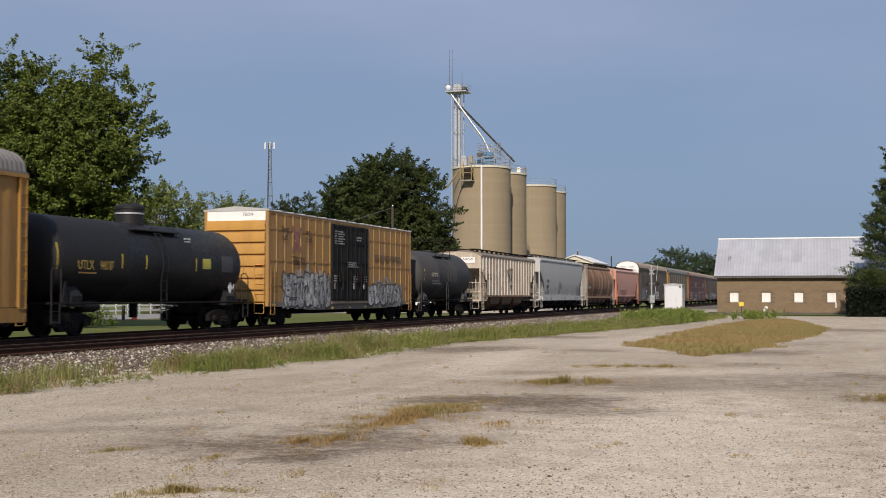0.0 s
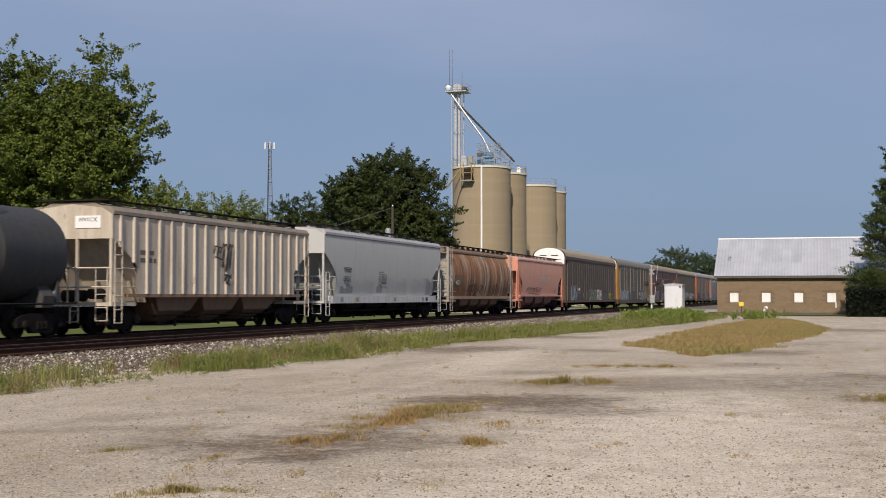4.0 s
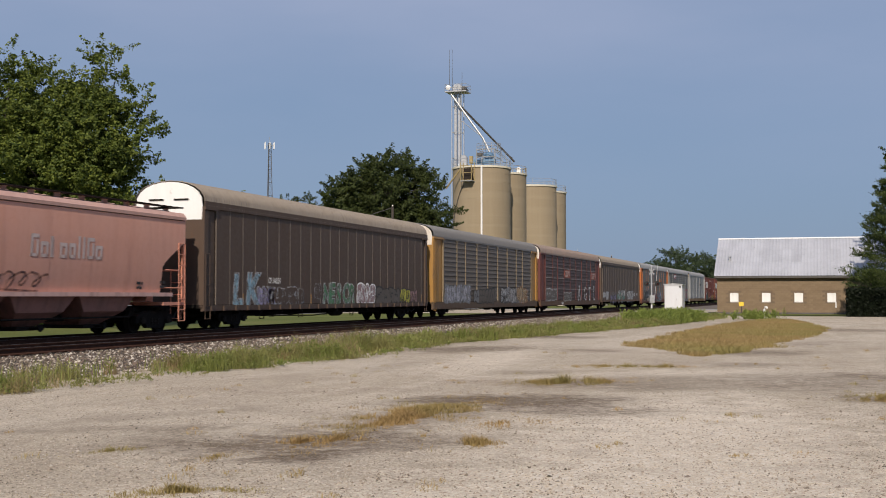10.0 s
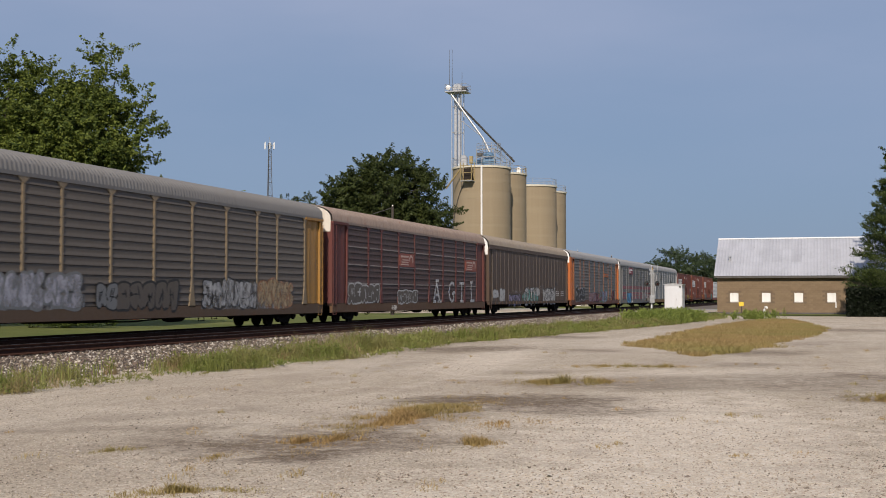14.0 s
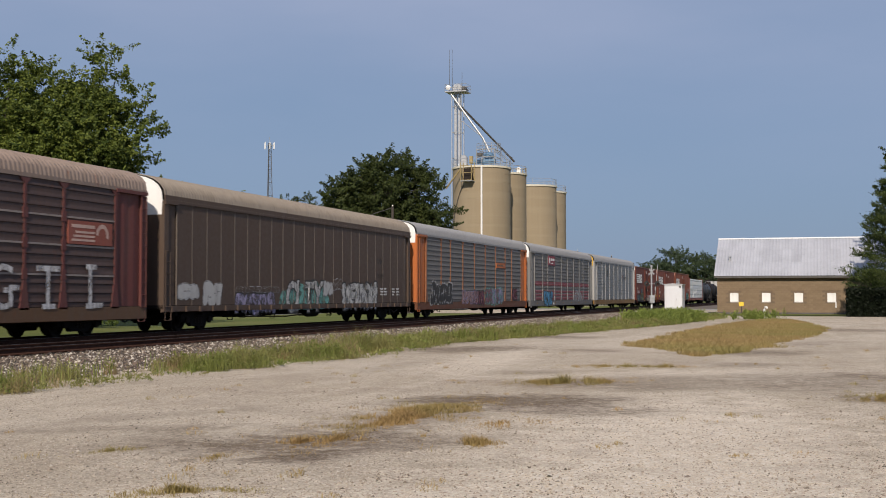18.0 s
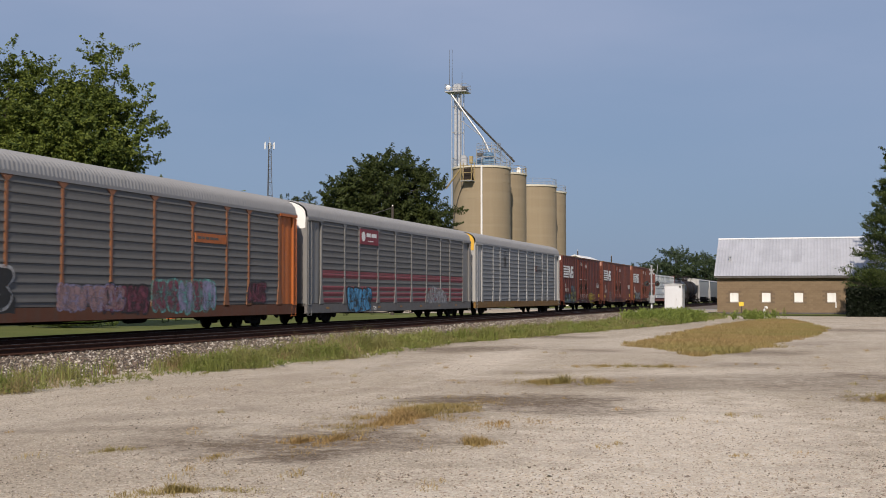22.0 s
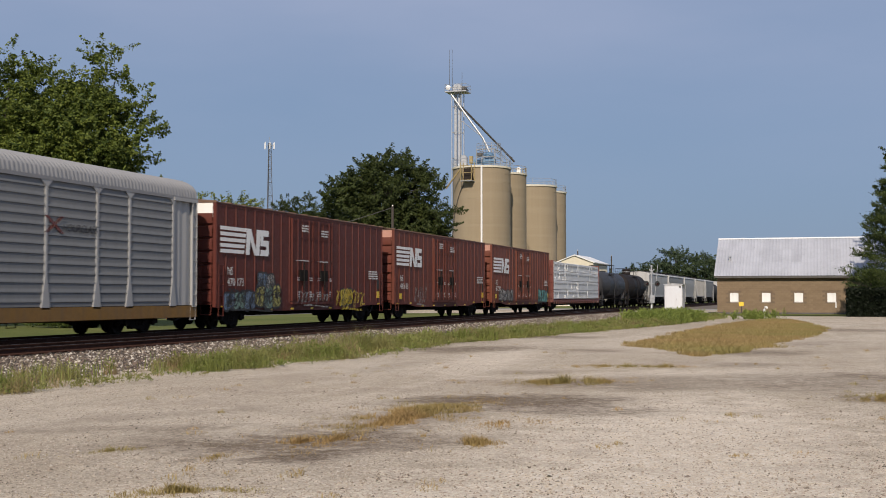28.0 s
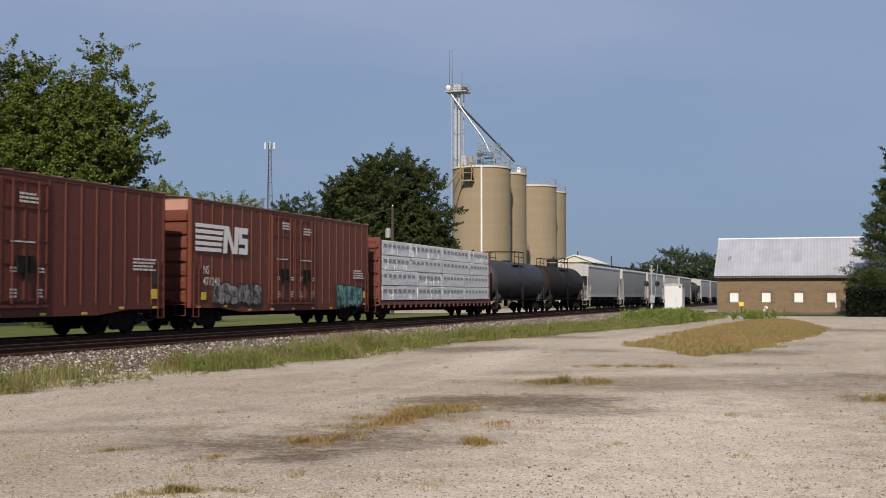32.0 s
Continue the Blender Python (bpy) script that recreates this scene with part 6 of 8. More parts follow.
            st.tube([(s * W, e * (h - 0.1), 0.9), (s * W, e * (h - 0.1), 0.45), (s * W, e * (h - 0.5), 0.45), (s * W, e * (h - 0.5), 0.9)], 0.02, 5)
            part("step", st, frame_col, car)
            part("header_beam", Shape().box(min(s * (W - 0.1), s * (W + 0.05)), max(s * (W - 0.1), s * (W + 0.05)), min(e * h, e * (h - inner)), max(e * h, e * (h - inner)), EAVE - 0.16, EAVE - 0.04), frame_col, car)
    bear = Shape()
    for k in range(13):
        y = -h + 1.2 + k * (2 * h - 2.4) / 12
        bear.box(-W + 0.15, W - 0.15, y - 0.09, y + 0.09, 0.62, 0.88)
    tagged(part("cross_bearers", bear, "underframe", car), kind="stuff")
    part("brake_reservoir", Shape().lathe([(0, -0.7), (0.16, -0.66), (0.2, -0.5), (0.2, 0.5), (0.16, 0.66), (0, 0.7)], (0.7, 1.5, 0.55), "y", 12), "underframe", car)
    return car, W, EAVE


def boxcar(y_mid, L, label, side, roof, end, door, ribs, H=5.2, doors=2, end_top=None, door_w=2.45, sill_mat=None, band_rows=()):
    """A high boxcar: side posts, plug doors, ribbed ends, ladders, low roof."""
    car = thing("boxcar", label, "railway car", group="cars of the freight train")
    h, W = L / 2 - 1.0, 1.53
    running_gear(car, L, L / 2 - 3.1)
    Z0 = 1.0
    part("body", Shape().box(-W, W, -h, h, Z0, H - 0.12), side, car)
    sm = sill_mat or side
    for s in (-1, 1):
        a, b = sorted((s * (W - 0.08), s * (W + 0.012)))
        part("side_sill", Shape().prism([(-h, Z0 + 0.1), (-h, Z0 - 0.12), (-h * 0.75, Z0 - 0.12), (-h * 0.55, Z0 - 0.30), (h * 0.55, Z0 - 0.30), (h * 0.75, Z0 - 0.12), (h, Z0 - 0.12), (h, Z0 + 0.1)][::s], a, b, "x"), sm, car)
        part("top_chord", Shape().box(a, b + 0.01 if s > 0 else b, -h, h, H - 0.24, H - 0.10), side, car)
        dw = door_w
        gap = doors * dw / 2
        # posts outside the doors
        for q in (-1, 1):
            span_ = h - gap - 0.1
            m_ = ribs
            for k in range(m_ + 1):
                y = q * (gap + 0.12 + span_ * k / m_ - (0.06 if k == m_ else 0))
                x0, x1 = sorted((s * (W - 0.01), s * (W + 0.028)))
                part("post", Shape().prism([(x0 if s > 0 else x1, y - 0.06), (x1 if s > 0 else x0, y - 0.045), (x1 if s > 0 else x0, y + 0.035), (x0 if s > 0 else x1, y + 0.07)], Z0 + 0.02, H - 0.2, "z"), side, car)
            for z in band_rows:
                x0, x1 = sorted((s * (W - 0.01), s * (W + 0.026)))
                part("rail_band", Shape().box(x0, x1, min(q * (gap + 0.1), q * h), max(q * (gap + 0.1), q * h), z - 0.03, z + 0.03), side, car)
        for k in range(doors):
            y0 = -gap + k * dw
            x0, x1 = sorted((s * (W - 0.01), s * (W + 0.05)))
            d = part("door", Shape().box(x0, x1, y0 + 0.03, y0 + dw - 0.03, Z0 + 0.12, H - 0.32), door, car)
            x2, x3 = sorted((s * (W + 0.05), s * (W + 0.085)))
            fr = Shape()
            for z in (Z0 + 0.2, Z0 + 1.3, Z0 + 2.0, H - 1.2, H - 0.42):
                fr.box(x2, x3, y0 + 0.06, y0 + dw - 0.06, z, z + 0.05)
            for y in (y0 + 0.05, y0 + dw / 2 - 0.03, y0 + dw - 0.12):
                fr.box(x2, x3, y, y + 0.07, Z0 + 0.14, H - 0.34)
            tagged(part("door_ribs", fr, door, d), kind="stuff")
            bar_ = Shape()
            for y in (y0 + 0.55, y0 + dw - 0.6):
                bar_.tube([(s * (W + 0.12), y, Z0 + 0.1), (s * (W + 0.12), y, H - 0.35)], 0.022, 6)
            part("lock_bar", bar_, door, d)
            hd = Shape().box(*sorted((s * (W + 0.10), s * (W + 0.14))), y0 + dw * 0.32, y0 + dw * 0.68, Z0 + 1.05, Z0 + 1.55).tube([(s * (W + 0.15), y0 + dw * 0.5, Z0 + 0.6), (s * (W + 0.15), y0 + dw * 0.5, Z0 + 1.9)], 0.03, 6)
            part("door_handle", hd, "underframe", d, "dark greasy lock gear")
            part("door_track", Shape().box(*sorted((s * (W + 0.0), s * (W + 0.09))), y0, y0 + dw, Z0 - 0.02, Z0 + 0.08), sm, d)
    for k in range(9):
        y = -h + 0.6 + k * (2 * h - 1.2) / 8
        part("reflector", Shape().box(W + 0.013, W + 0.018, y - 0.16, y + 0.16, Z0 - 0.10 if abs(y) > h * 0.7 else Z0 - 0.26, Z0 - 0.02 if abs(y) > h * 0.7 else Z0 - 0.18), "yellow", car)
    # roof: two shallow slopes with cross ribs
    rf = part("roof", Shape().prism([(-W - 0.04, H - 0.14), (W + 0.04, H - 0.14), (W + 0.04, H - 0.10), (0, H + 0.04), (-W - 0.04, H - 0.10)], -h - 0.05, h + 0.05), roof, car)
    rr = Shape()
    m_ = int(2 * h / 1.25)
    for k in range(m_ + 1):
        y = -h + 2 * h * k / m_
        rr.prism([(-W - 0.05, H - 0.12), (W + 0.05, H - 0.12), (W + 0.05, H - 0.065), (0, H + 0.075), (-W - 0.05, H - 0.065)], y - 0.05, y + 0.05)
    tagged(part("roof_ribs", rr, roof, rf), kind="stuff")
    # ends with deep horizontal corrugations
    for e in (-1, 1):
        sh = Shape()
        prof = []
        z = Z0 + 0.05
        while z < H - 0.85:
            prof += [(-0.02, z), (-0.02, z + 0.04), (0.09, z + 0.06), (0.11, z + 0.25), (0.09, z + 0.46), (-0.02, z + 0.49)]
            z += 0.52
        sh.sheet([(e * (h + p[0]), p[1]) for p in prof], [-W + 0.12, W - 0.12], "x")
        part("end_panel", sh, end, car)
        part("end_top", Shape().box(-W + 0.02, W - 0.02, *sorted((e * (h - 0.02), e * (h + 0.03))), H - 0.72, H - 0.14), end_top or end, car)
        for s in (-1, 1):
            part("corner_post", Shape().box(*sorted((s * (W - 0.13), s * (W + 0.015))), *sorted((e * (h - 0.13), e * (h + 0.05))), Z0 - 0.1, H - 0.13, 0.02), side, car)
            ld = Shape()
            ladder(ld, s * (W + 0.07), e * (h - 0.10), e * (h - 0.52), 0.55, 2.6)
            part("ladder", ld, side, car)
            le = Shape()
            end_ladder(le, e * (h + 0.12), s * (W - 0.6), s * (W - 0.15), 0.6, 2.7)
            part("end_ladder", le, end, car)
        part("brake_platform", Shape().box(-0.7, 0.7, *sorted((e * (h + 0.1), e * (h + 0.4))), 1.15, 1.2), "underframe", car)
    part("hand_brake", Shape().lathe([(0.0, 0.0), (0.27, 0.0), (0.28, -0.03), (0.0, -0.04)], (-0.6, -h - 0.16, 2.9), "y", 16), "truck", car)
    return car, W, h


def tank_car(y_mid, L, label, body, R=1.46, zc=2.62, dome=True, platform=False, band=None):
    """A tank car: barrel with dished ends, saddles, fittings on top, walk, ladder, stub sills and end rails."""
    car = thing("tank_car", label, "railway car", group="cars of the freight train")
    h = L / 2 - 0.95
    running_gear(car, L, L / 2 - 2.25, sill=False)
    prof = []
    for k in range(7):
        t = math.pi / 2 * k / 6
        prof.append((R * math.sin(t), -h - 0.0 + 0.62 * (1 - math.cos(t))))
    prof[0] = (0.02, -h)
    full = prof + [(R, -h / 3), (R + 0.012, -h / 3 + 0.03), (R, -h / 3 + 0.06), (R, h / 3), (R + 0.012, h / 3 + 0.03), (R, h / 3 + 0.06)] + [(a, -b) for a, b in prof[::-1]]
    part("barrel", Shape().lathe(full, (0, 0, zc), "y", 48), body, car)
    for e in (-1, 1):
        sd = Shape().prism([(-1.35, 0.98), (1.35, 0.98), (1.4, 1.35), (1.05, 1.75), (-1.05, 1.75), (-1.4, 1.35)], *sorted((e * (L / 2 - 2.6), e * (L / 2 - 2.0))))
        part("saddle", sd, body, car)
        part("stub_sill", Shape().box(-0.3, 0.3, *sorted((e * (L / 2 - 3.6), e * (L / 2 - 0.7))), 0.68, 1.15), "underframe", car)
        part("end_platform", Shape().box(-1.45, 1.45, *sorted((e * (L / 2 - 1.35), e * (L / 2 - 0.75))), 1.08, 1.14), "underframe", car)
        for s in (-1, 1):
            rl = Shape()
            rl.tube([(s * 1.45, e * (L / 2 - 0.8), 0.45), (s * 1.45, e * (L / 2 - 0.8), 2.15), (s * 1.42, e * (L / 2 - 1.0), 2.3), (s * 1.42, e * (L / 2 - 1.35), 2.25), (s * 1.42, e * (L / 2 - 1.35), 1.1)], 0.024, 6)
            for z in (0.5, 0.85):
                rl.tube([(s * 1.45, e * (L / 2 - 0.8), z), (s * 1.45, e * (L / 2 - 1.25), z)], 0.02, 5)
            rl.tube([(s * 1.45, e * (L / 2 - 1.25), 0.45), (s * 1.45, e * (L / 2 - 1.25), 1.1)], 0.024, 6)
            part("end_rail", rl, body, car)
        part("bracket", Shape().prism([(e * (L / 2 - 1.9), 1.12), (e * (L / 2 - 1.55), 1.12), (e * (L / 2 - 1.75), 1.95)][::e], 1.28, 1.34, "x"), body, car)
    for s in (-1, 1):
        part("side_rail", Shape().tube([(s * 1.46, -L / 2 + 1.3, 1.10), (s * 1.46, L / 2 - 1.3, 1.10)], 0.035, 6), "underframe", car)
    if dome:
        d = part("dome", Shape().lathe([(0.52, 0), (0.52, 0.62), (0.56, 0.63), (0.56, 0.72), (0.4, 0.82), (0, 0.84)], (0, 0, zc + R - 0.12), n=20), body, car)
        part("rim", Shape().lathe([(0.525, 0.44), (0.535, 0.44), (0.535, 0.50), (0.525, 0.50)], (0, 0, zc + R - 0.12), n=20), "galv", d)
        part("valve", Shape().tube([(0.1, 0, zc + R + 0.7), (0.1, 0, zc + R + 0.95)], 0.06, 8), body, d)
    wk = Shape().box(0.55, 1.15, -1.6, 1.6, zc + R - 0.35, zc + R - 0.31).box(-1.15, -0.55, -1.6, 1.6, zc + R - 0.35, zc + R - 0.31)
    part("walk", wk, "underframe", car)
    if platform:
        for x in (-1.15, 1.15):
            for y in (-1.5, 0, 1.5):
                part("platform_post", Shape().tube([(x, y, zc + R - 0.4), (x, y, zc + R + 0.75)], 0.028, 6), "underframe", car)
            for z in (0.35, 0.75):
                part("platform_rail", Shape().tube([(x, -1.5, zc + R + z), (x, 1.5, zc + R + z)], 0.028, 6), "underframe", car)
        for y in (-1.5, 1.5):
            part("platform_rail", Shape().tube([(-1.15, y, zc + R + 0.75), (1.15, y, zc + R + 0.75)], 0.028, 6), "underframe", car)
        part("hatch", Shape().lathe([(0.34, 0), (0.34, 0.10), (0.4, 0.11), (0.4, 0.15), (0, 0.20)], (0, 0.5, zc + R - 0.06), n=16), body, car)
    ld = Shape()
    ym = 0.0
    for s in (-1, 1):
        pts0 = [(s * (R + 0.10) * math.sin(t), 0, zc - (R + 0.10) * math.cos(t)) for t in np.linspace(1.0, 2.5, 9)]
        for dy in (-0.2, 0.2):
            ld.tube([(s * 1.46, ym + dy, 0.5), (s * 1.46, ym + dy, zc - 0.6)] + [(p[0], ym + dy, p[2]) for p in pts0 if p[2] > zc - 0.5], 0.02, 5)
        for p in pts0:
            ld.tube([(p[0], ym - 0.2, p[2]), (p[0], ym + 0.2, p[2])], 0.016, 5)
        for z in (0.5, 0.85, 1.2, 1.55, 1.9):
            ld.tube([(s * 1.46, ym - 0.2, z), (s * 1.46, ym + 0.2, z)], 0.016, 5)
    part("ladder", ld, body, car)
    part("brake_reservoir", Shape().lathe([(0, -0.6), (0.16, -0.55), (0.2, -0.4), (0.2, 0.4), (0.16, 0.55), (0, 0.6)], (0.9, -L / 2 + 3.6, 1.0), "y", 12), body, car)
    part("outlet", Shape().lathe([(0.16, 0.55), (0.16, 1.0), (0.22, 1.2)], (0, 0.3, 0), n=12), "underframe", car)
    return car, R, zc, h


def covered_hopper(y_mid, L, label, body, H=4.55, style="curved", bays=3, end=None, roof=None, top_end=None, under=None, sill=None, floor=1.4, sill_z=(1.28, 1.42), rungs=3.5):
    """A covered hopper: side sheets cut back at the ends, end caps over sloping end sheets, hoppers, roof with hatches and walks."""
    car = thing("covered_hopper", label, "railway car", group="cars of the freight train")
    end = end or body
    roof = roof or body
    h = L / 2 - 0.95
    W = 1.58
    Z0 = floor
    EAVE = H - 0.45
    CAP = Z0 + (EAVE - Z0) * 0.70           # underside of the end cap
    running_gear(car, L, L / 2 - 2.3, sill=True)
    # outline of the side across the car, from sill to eave
    if style == "curved":
        side = [(1.46, Z0), (1.52, Z0 + 0.45), (1.57, Z0 + 0.95), (1.60, Z0 + 1.5), (1.615, CAP), (1.615, EAVE - 0.25), (1.60, EAVE)]
    elif style == "round":
        side = [(1.40, Z0), (1.53, Z0 + 0.4), (1.62, Z0 + 0.9), (1.65, Z0 + 1.4), (1.60, Z0 + 1.9), (1.46, Z0 + 2.35), (1.22, EAVE)]
    else:
        side = [(W, Z0), (W, Z0 + 0.95), (W, CAP), (W, EAVE - 0.2), (W, EAVE)]

    def reach(z):
        """Half length of the side sheet at a height."""
        if style == "round":
            return h - 0.62
        if z >= CAP:
            return h - 0.04
        if z <= Z0 + 0.95:
            return h - 1.6
        return h - 1.6 + 1.56 * ((z - Z0 - 0.95) / (CAP - Z0 - 0.95)) ** 1.25
    rows_z = sorted(set([p[1] for p in side] + ([Z0 + 0.95 + (CAP - Z0 - 0.95) * q / 6 for q in range(7)] if style != "round" else [])))
    xw = lambda z: float(np.interp(z, [p[1] for p in side], [p[0] for p in side]))
    for s in (-1, 1):
        part("side_sheet", Shape().rings([[(s * xw(z), f * reach(z), z) for z in rows_z] for f in (-1, 1)], close=False, caps=False), body, car)
        if style == "ribbed":
            n = 19
            for k in range(n):
                y = -(h - 0.5) + (2 * h - 1.0) * k / (n - 1)
                low = Z0 if abs(y) < h - 1.6 else Z0 + 0.95 + (CAP - Z0 - 0.95) * (abs(y) - h + 1.6) / 1.56
                part("post", Shape().prism([(s * (W - 0.01), y - 0.075), (s * (W + 0.07), y - 0.04), (s * (W + 0.07), y + 0.04), (s * (W - 0.01), y + 0.075)][::s], low, EAVE, "z"), body, car)
        else:
            seams = Shape()
            for k in range(1, 6):       # lap seams between the sheets
                y = -(h - 1.6) + (2 * h - 3.2) * k / 6
                seams.sheet([(s * (xw(z) + 0.006), z) for z in [p[1] for p in side]], [y - 0.03, y + 0.03])
            part("lap_seams", seams, body, car)
        part("side_sill", Shape().box(*sorted((s * (side[0][0] - 0.08), s * (W + 0.04))), -h + 0.95, h - 0.95, sill_z[0], sill_z[1]), sill or body, car)
        part("top_chord", Shape().prism([(s * (xw(EAVE) - 0.3), EAVE - 0.02), (s * (xw(EAVE) + 0.05), EAVE + 0.03), (s * (xw(EAVE) + 0.055), EAVE + 0.14), (s * (xw(EAVE) - 0.08), EAVE + 0.30), (s * (xw(EAVE) - 0.4), EAVE + 0.33)][::s], -h + 0.02, h - 0.02), roof, car)
    for e in (-1, 1):
        if style == "round":
            part("end_sheet", Shape().poly([(-x, e * (h - 0.66), z) for x, z in side] + [(x, e * (h - 0.66), z) for x, z in side[::-1]]), end, car)
            post_top = H - 0.12
        else:
            # end cap under the roof, then a sheet that slopes back towards the hoppers
            part("end_cap", Shape().prism([(-1.60, CAP), (1.60, CAP), (1.60, EAVE), (1.2, H - 0.2), (0, H - 0.06), (-1.2, H - 0.2), (-1.60, EAVE)], *sorted((e * (h - 0.06), e * h))), top_end or end, car)
            low = (CAP - Z0 + 0.3) / 1.3
            part("end_sheet", Shape().rings([[(-1.5, e * (h - 0.85), CAP + 0.05), (1.5, e * (h - 0.85), CAP + 0.05)], [(-1.42, e * (h - 0.85 - low), Z0 - 0.3), (1.42, e * (h - 0.85 - low), Z0 - 0.3)]], close=False, caps=False), end, car)
            part("soffit", Shape().box(-1.55, 1.55, *sorted((e * (h - 0.9), e * (h - 0.06))), CAP + 0.06, CAP + 0.10), end, car)
            for x in (-0.9, 0.9):
                part("end_gusset", Shape().prism([(e * (h - 0.9), CAP), (e * (h - 1.2), 1.15), (e * (h - 0.85 - low), 1.15)][::e], x - 0.02, x + 0.02, "x"), end, car)
            post_top = CAP
        part("end_deck", Shape().box(-W, W, *sorted((e * (h - 1.55), e * h)), 1.0, 1.12), end, car)
        fr = Shape()
        for x in (-W + 0.06, 0.2, W - 0.06):
            fr.box(x - 0.045, x + 0.045, *sorted((e * (h - 0.10), e * (h - 0.01))), 1.05, post_top)
        for z in (1.65, 2.3):
            fr.tube([(-W + 0.06, e * h, z), (W - 0.06, e * h, z)], 0.028, 5)
        part("end_frame", fr, end, car)
        for s in (-1, 1):
            ld = Shape()
            ladder(ld, s * (W + 0.06), e * (h - 0.10), e * (h - 0.55), 0.42, rungs if style != "round" else H - 0.1, r=0.02)
            part("ladder", ld, end, car)
            for z in (1.65, 2.3):
                part("handrail", Shape().tube([(s * (W + 0.06), e * (h - 0.55), z), (s * (W + 0.02), e * (h - 1.45), z)], 0.02, 5), end, car)
            le = Shape()
            end_ladder(le, e * (h + 0.03), s * (W - 0.60), s * (W - 0.15), 0.5, H - 0.1 if style == "round" else 2.3, r=0.018)
            part("end_ladder", le, end, car)
        part("end_walk", Shape().box(-W + 0.1, W - 0.1, *sorted((e * (h - 0.4), e * (h + 0.05))), H + 0.04, H + 0.09), "underframe", car)
    # roof, hatches, walks
    xr = xw(EAVE) - 0.1
    part("roof", Shape().prism([(-xr, EAVE + 0.2), (xr, EAVE + 0.2), (xr * 0.6, H - 0.04), (0, H), (-xr * 0.6, H - 0.04)], -h + 0.07, h - 0.07), roof, car)
    for k in range(8):
        y = -h + 1.4 + (2 * h - 2.8) * k / 7
        part("hatch", Shape().box(-0.42, 0.42, y - 0.5, y + 0.5, H - 0.02, H + 0.05, 0.03), roof, car)
    for s in (-1, 1):
        part("running_board", Shape().box(*sorted((s * 0.72, s * 1.12)), -h + 0.05, h - 0.05, H + 0.10, H + 0.13), "underframe", car, "dark grating walk")
        m_ = 12
        me = Shape().box(-0.16, 0.06, -0.012, 0.012, -0.14, 0.10).mesh("walk_bracket", roof)
        for k in range(m_ + 1):
            part("walk_bracket", me, roof, car, at=(s * 0.92, -h + 0.2 + (2 * h - 0.4) * k / m_, H))
    # hoppers below the sill; their dark colour holds dirt and the shade of the recess
    span_ = max(2 * (h - 3.1), 7.0)
    step = span_ / bays
    for k in range(bays):
        y = -span_ / 2 + step * (k + 0.5)
        a, b = step * 0.5, step * 0.16
        c_, zc_ = step * 0.34, 0.42 * Z0 + 0.58 * 0.36
        rows = [[(-1.44, y - a, Z0), (1.44, y - a, Z0), (1.44, y + a, Z0), (-1.44, y + a, Z0)], [(-1.25, y - c_, zc_), (1.25, y - c_, zc_), (1.25, y + c_, zc_), (-1.25, y + c_, zc_)], [(-0.62, y - b, 0.36), (0.62, y - b, 0.36), (0.62, y + b, 0.36), (-0.62, y + b, 0.36)]]
        hp = part("hopper", Shape().rings(rows), under or "underframe", car)
        part("outlet_gate", Shape().box(-0.9, 0.9, y - b - 0.14, y + b + 0.14, 0.26, 0.38), "underframe", hp)
        part("gate_handle", Shape().tube([(0.9, y, 0.32), (1.25, y, 0.34)], 0.04, 6).lathe([(0, 0), (0.12, 0), (0.12, 0.04), (0, 0.04)], (1.25, y, 0.34), "x", 8), "truck", hp)
    part("train_pipe", Shape().tube([(1.25, -h + 3.2, 0.62), (1.25, h - 3.4, 0.62), (1.25, h - 3.1, 0.75), (1.25, h - 3.1, 1.05)], 0.035, 6), "underframe", car)
    part("brake_cylinder", Shape().lathe([(0, -0.4), (0.18, -0.36), (0.18, 0.36), (0, 0.4)], (0.5, -h + 0.75, 1.42), "y", 12), "underframe", car)
    part("brake_reservoir", Shape().lathe([(0, -0.5), (0.2, -0.44), (0.2, 0.44), (0, 0.5)], (-0.4, -h + 0.8, 1.35), "x", 12), "underframe", car)
    part("hand_brake", Shape().lathe([(0.0, 0.0), (0.26, 0.0), (0.28, -0.03), (0.0, -0.04)], (-1.0, -h - 0.05, 2.3), "y", 16), "truck", car)
    return car, W, h, Z0


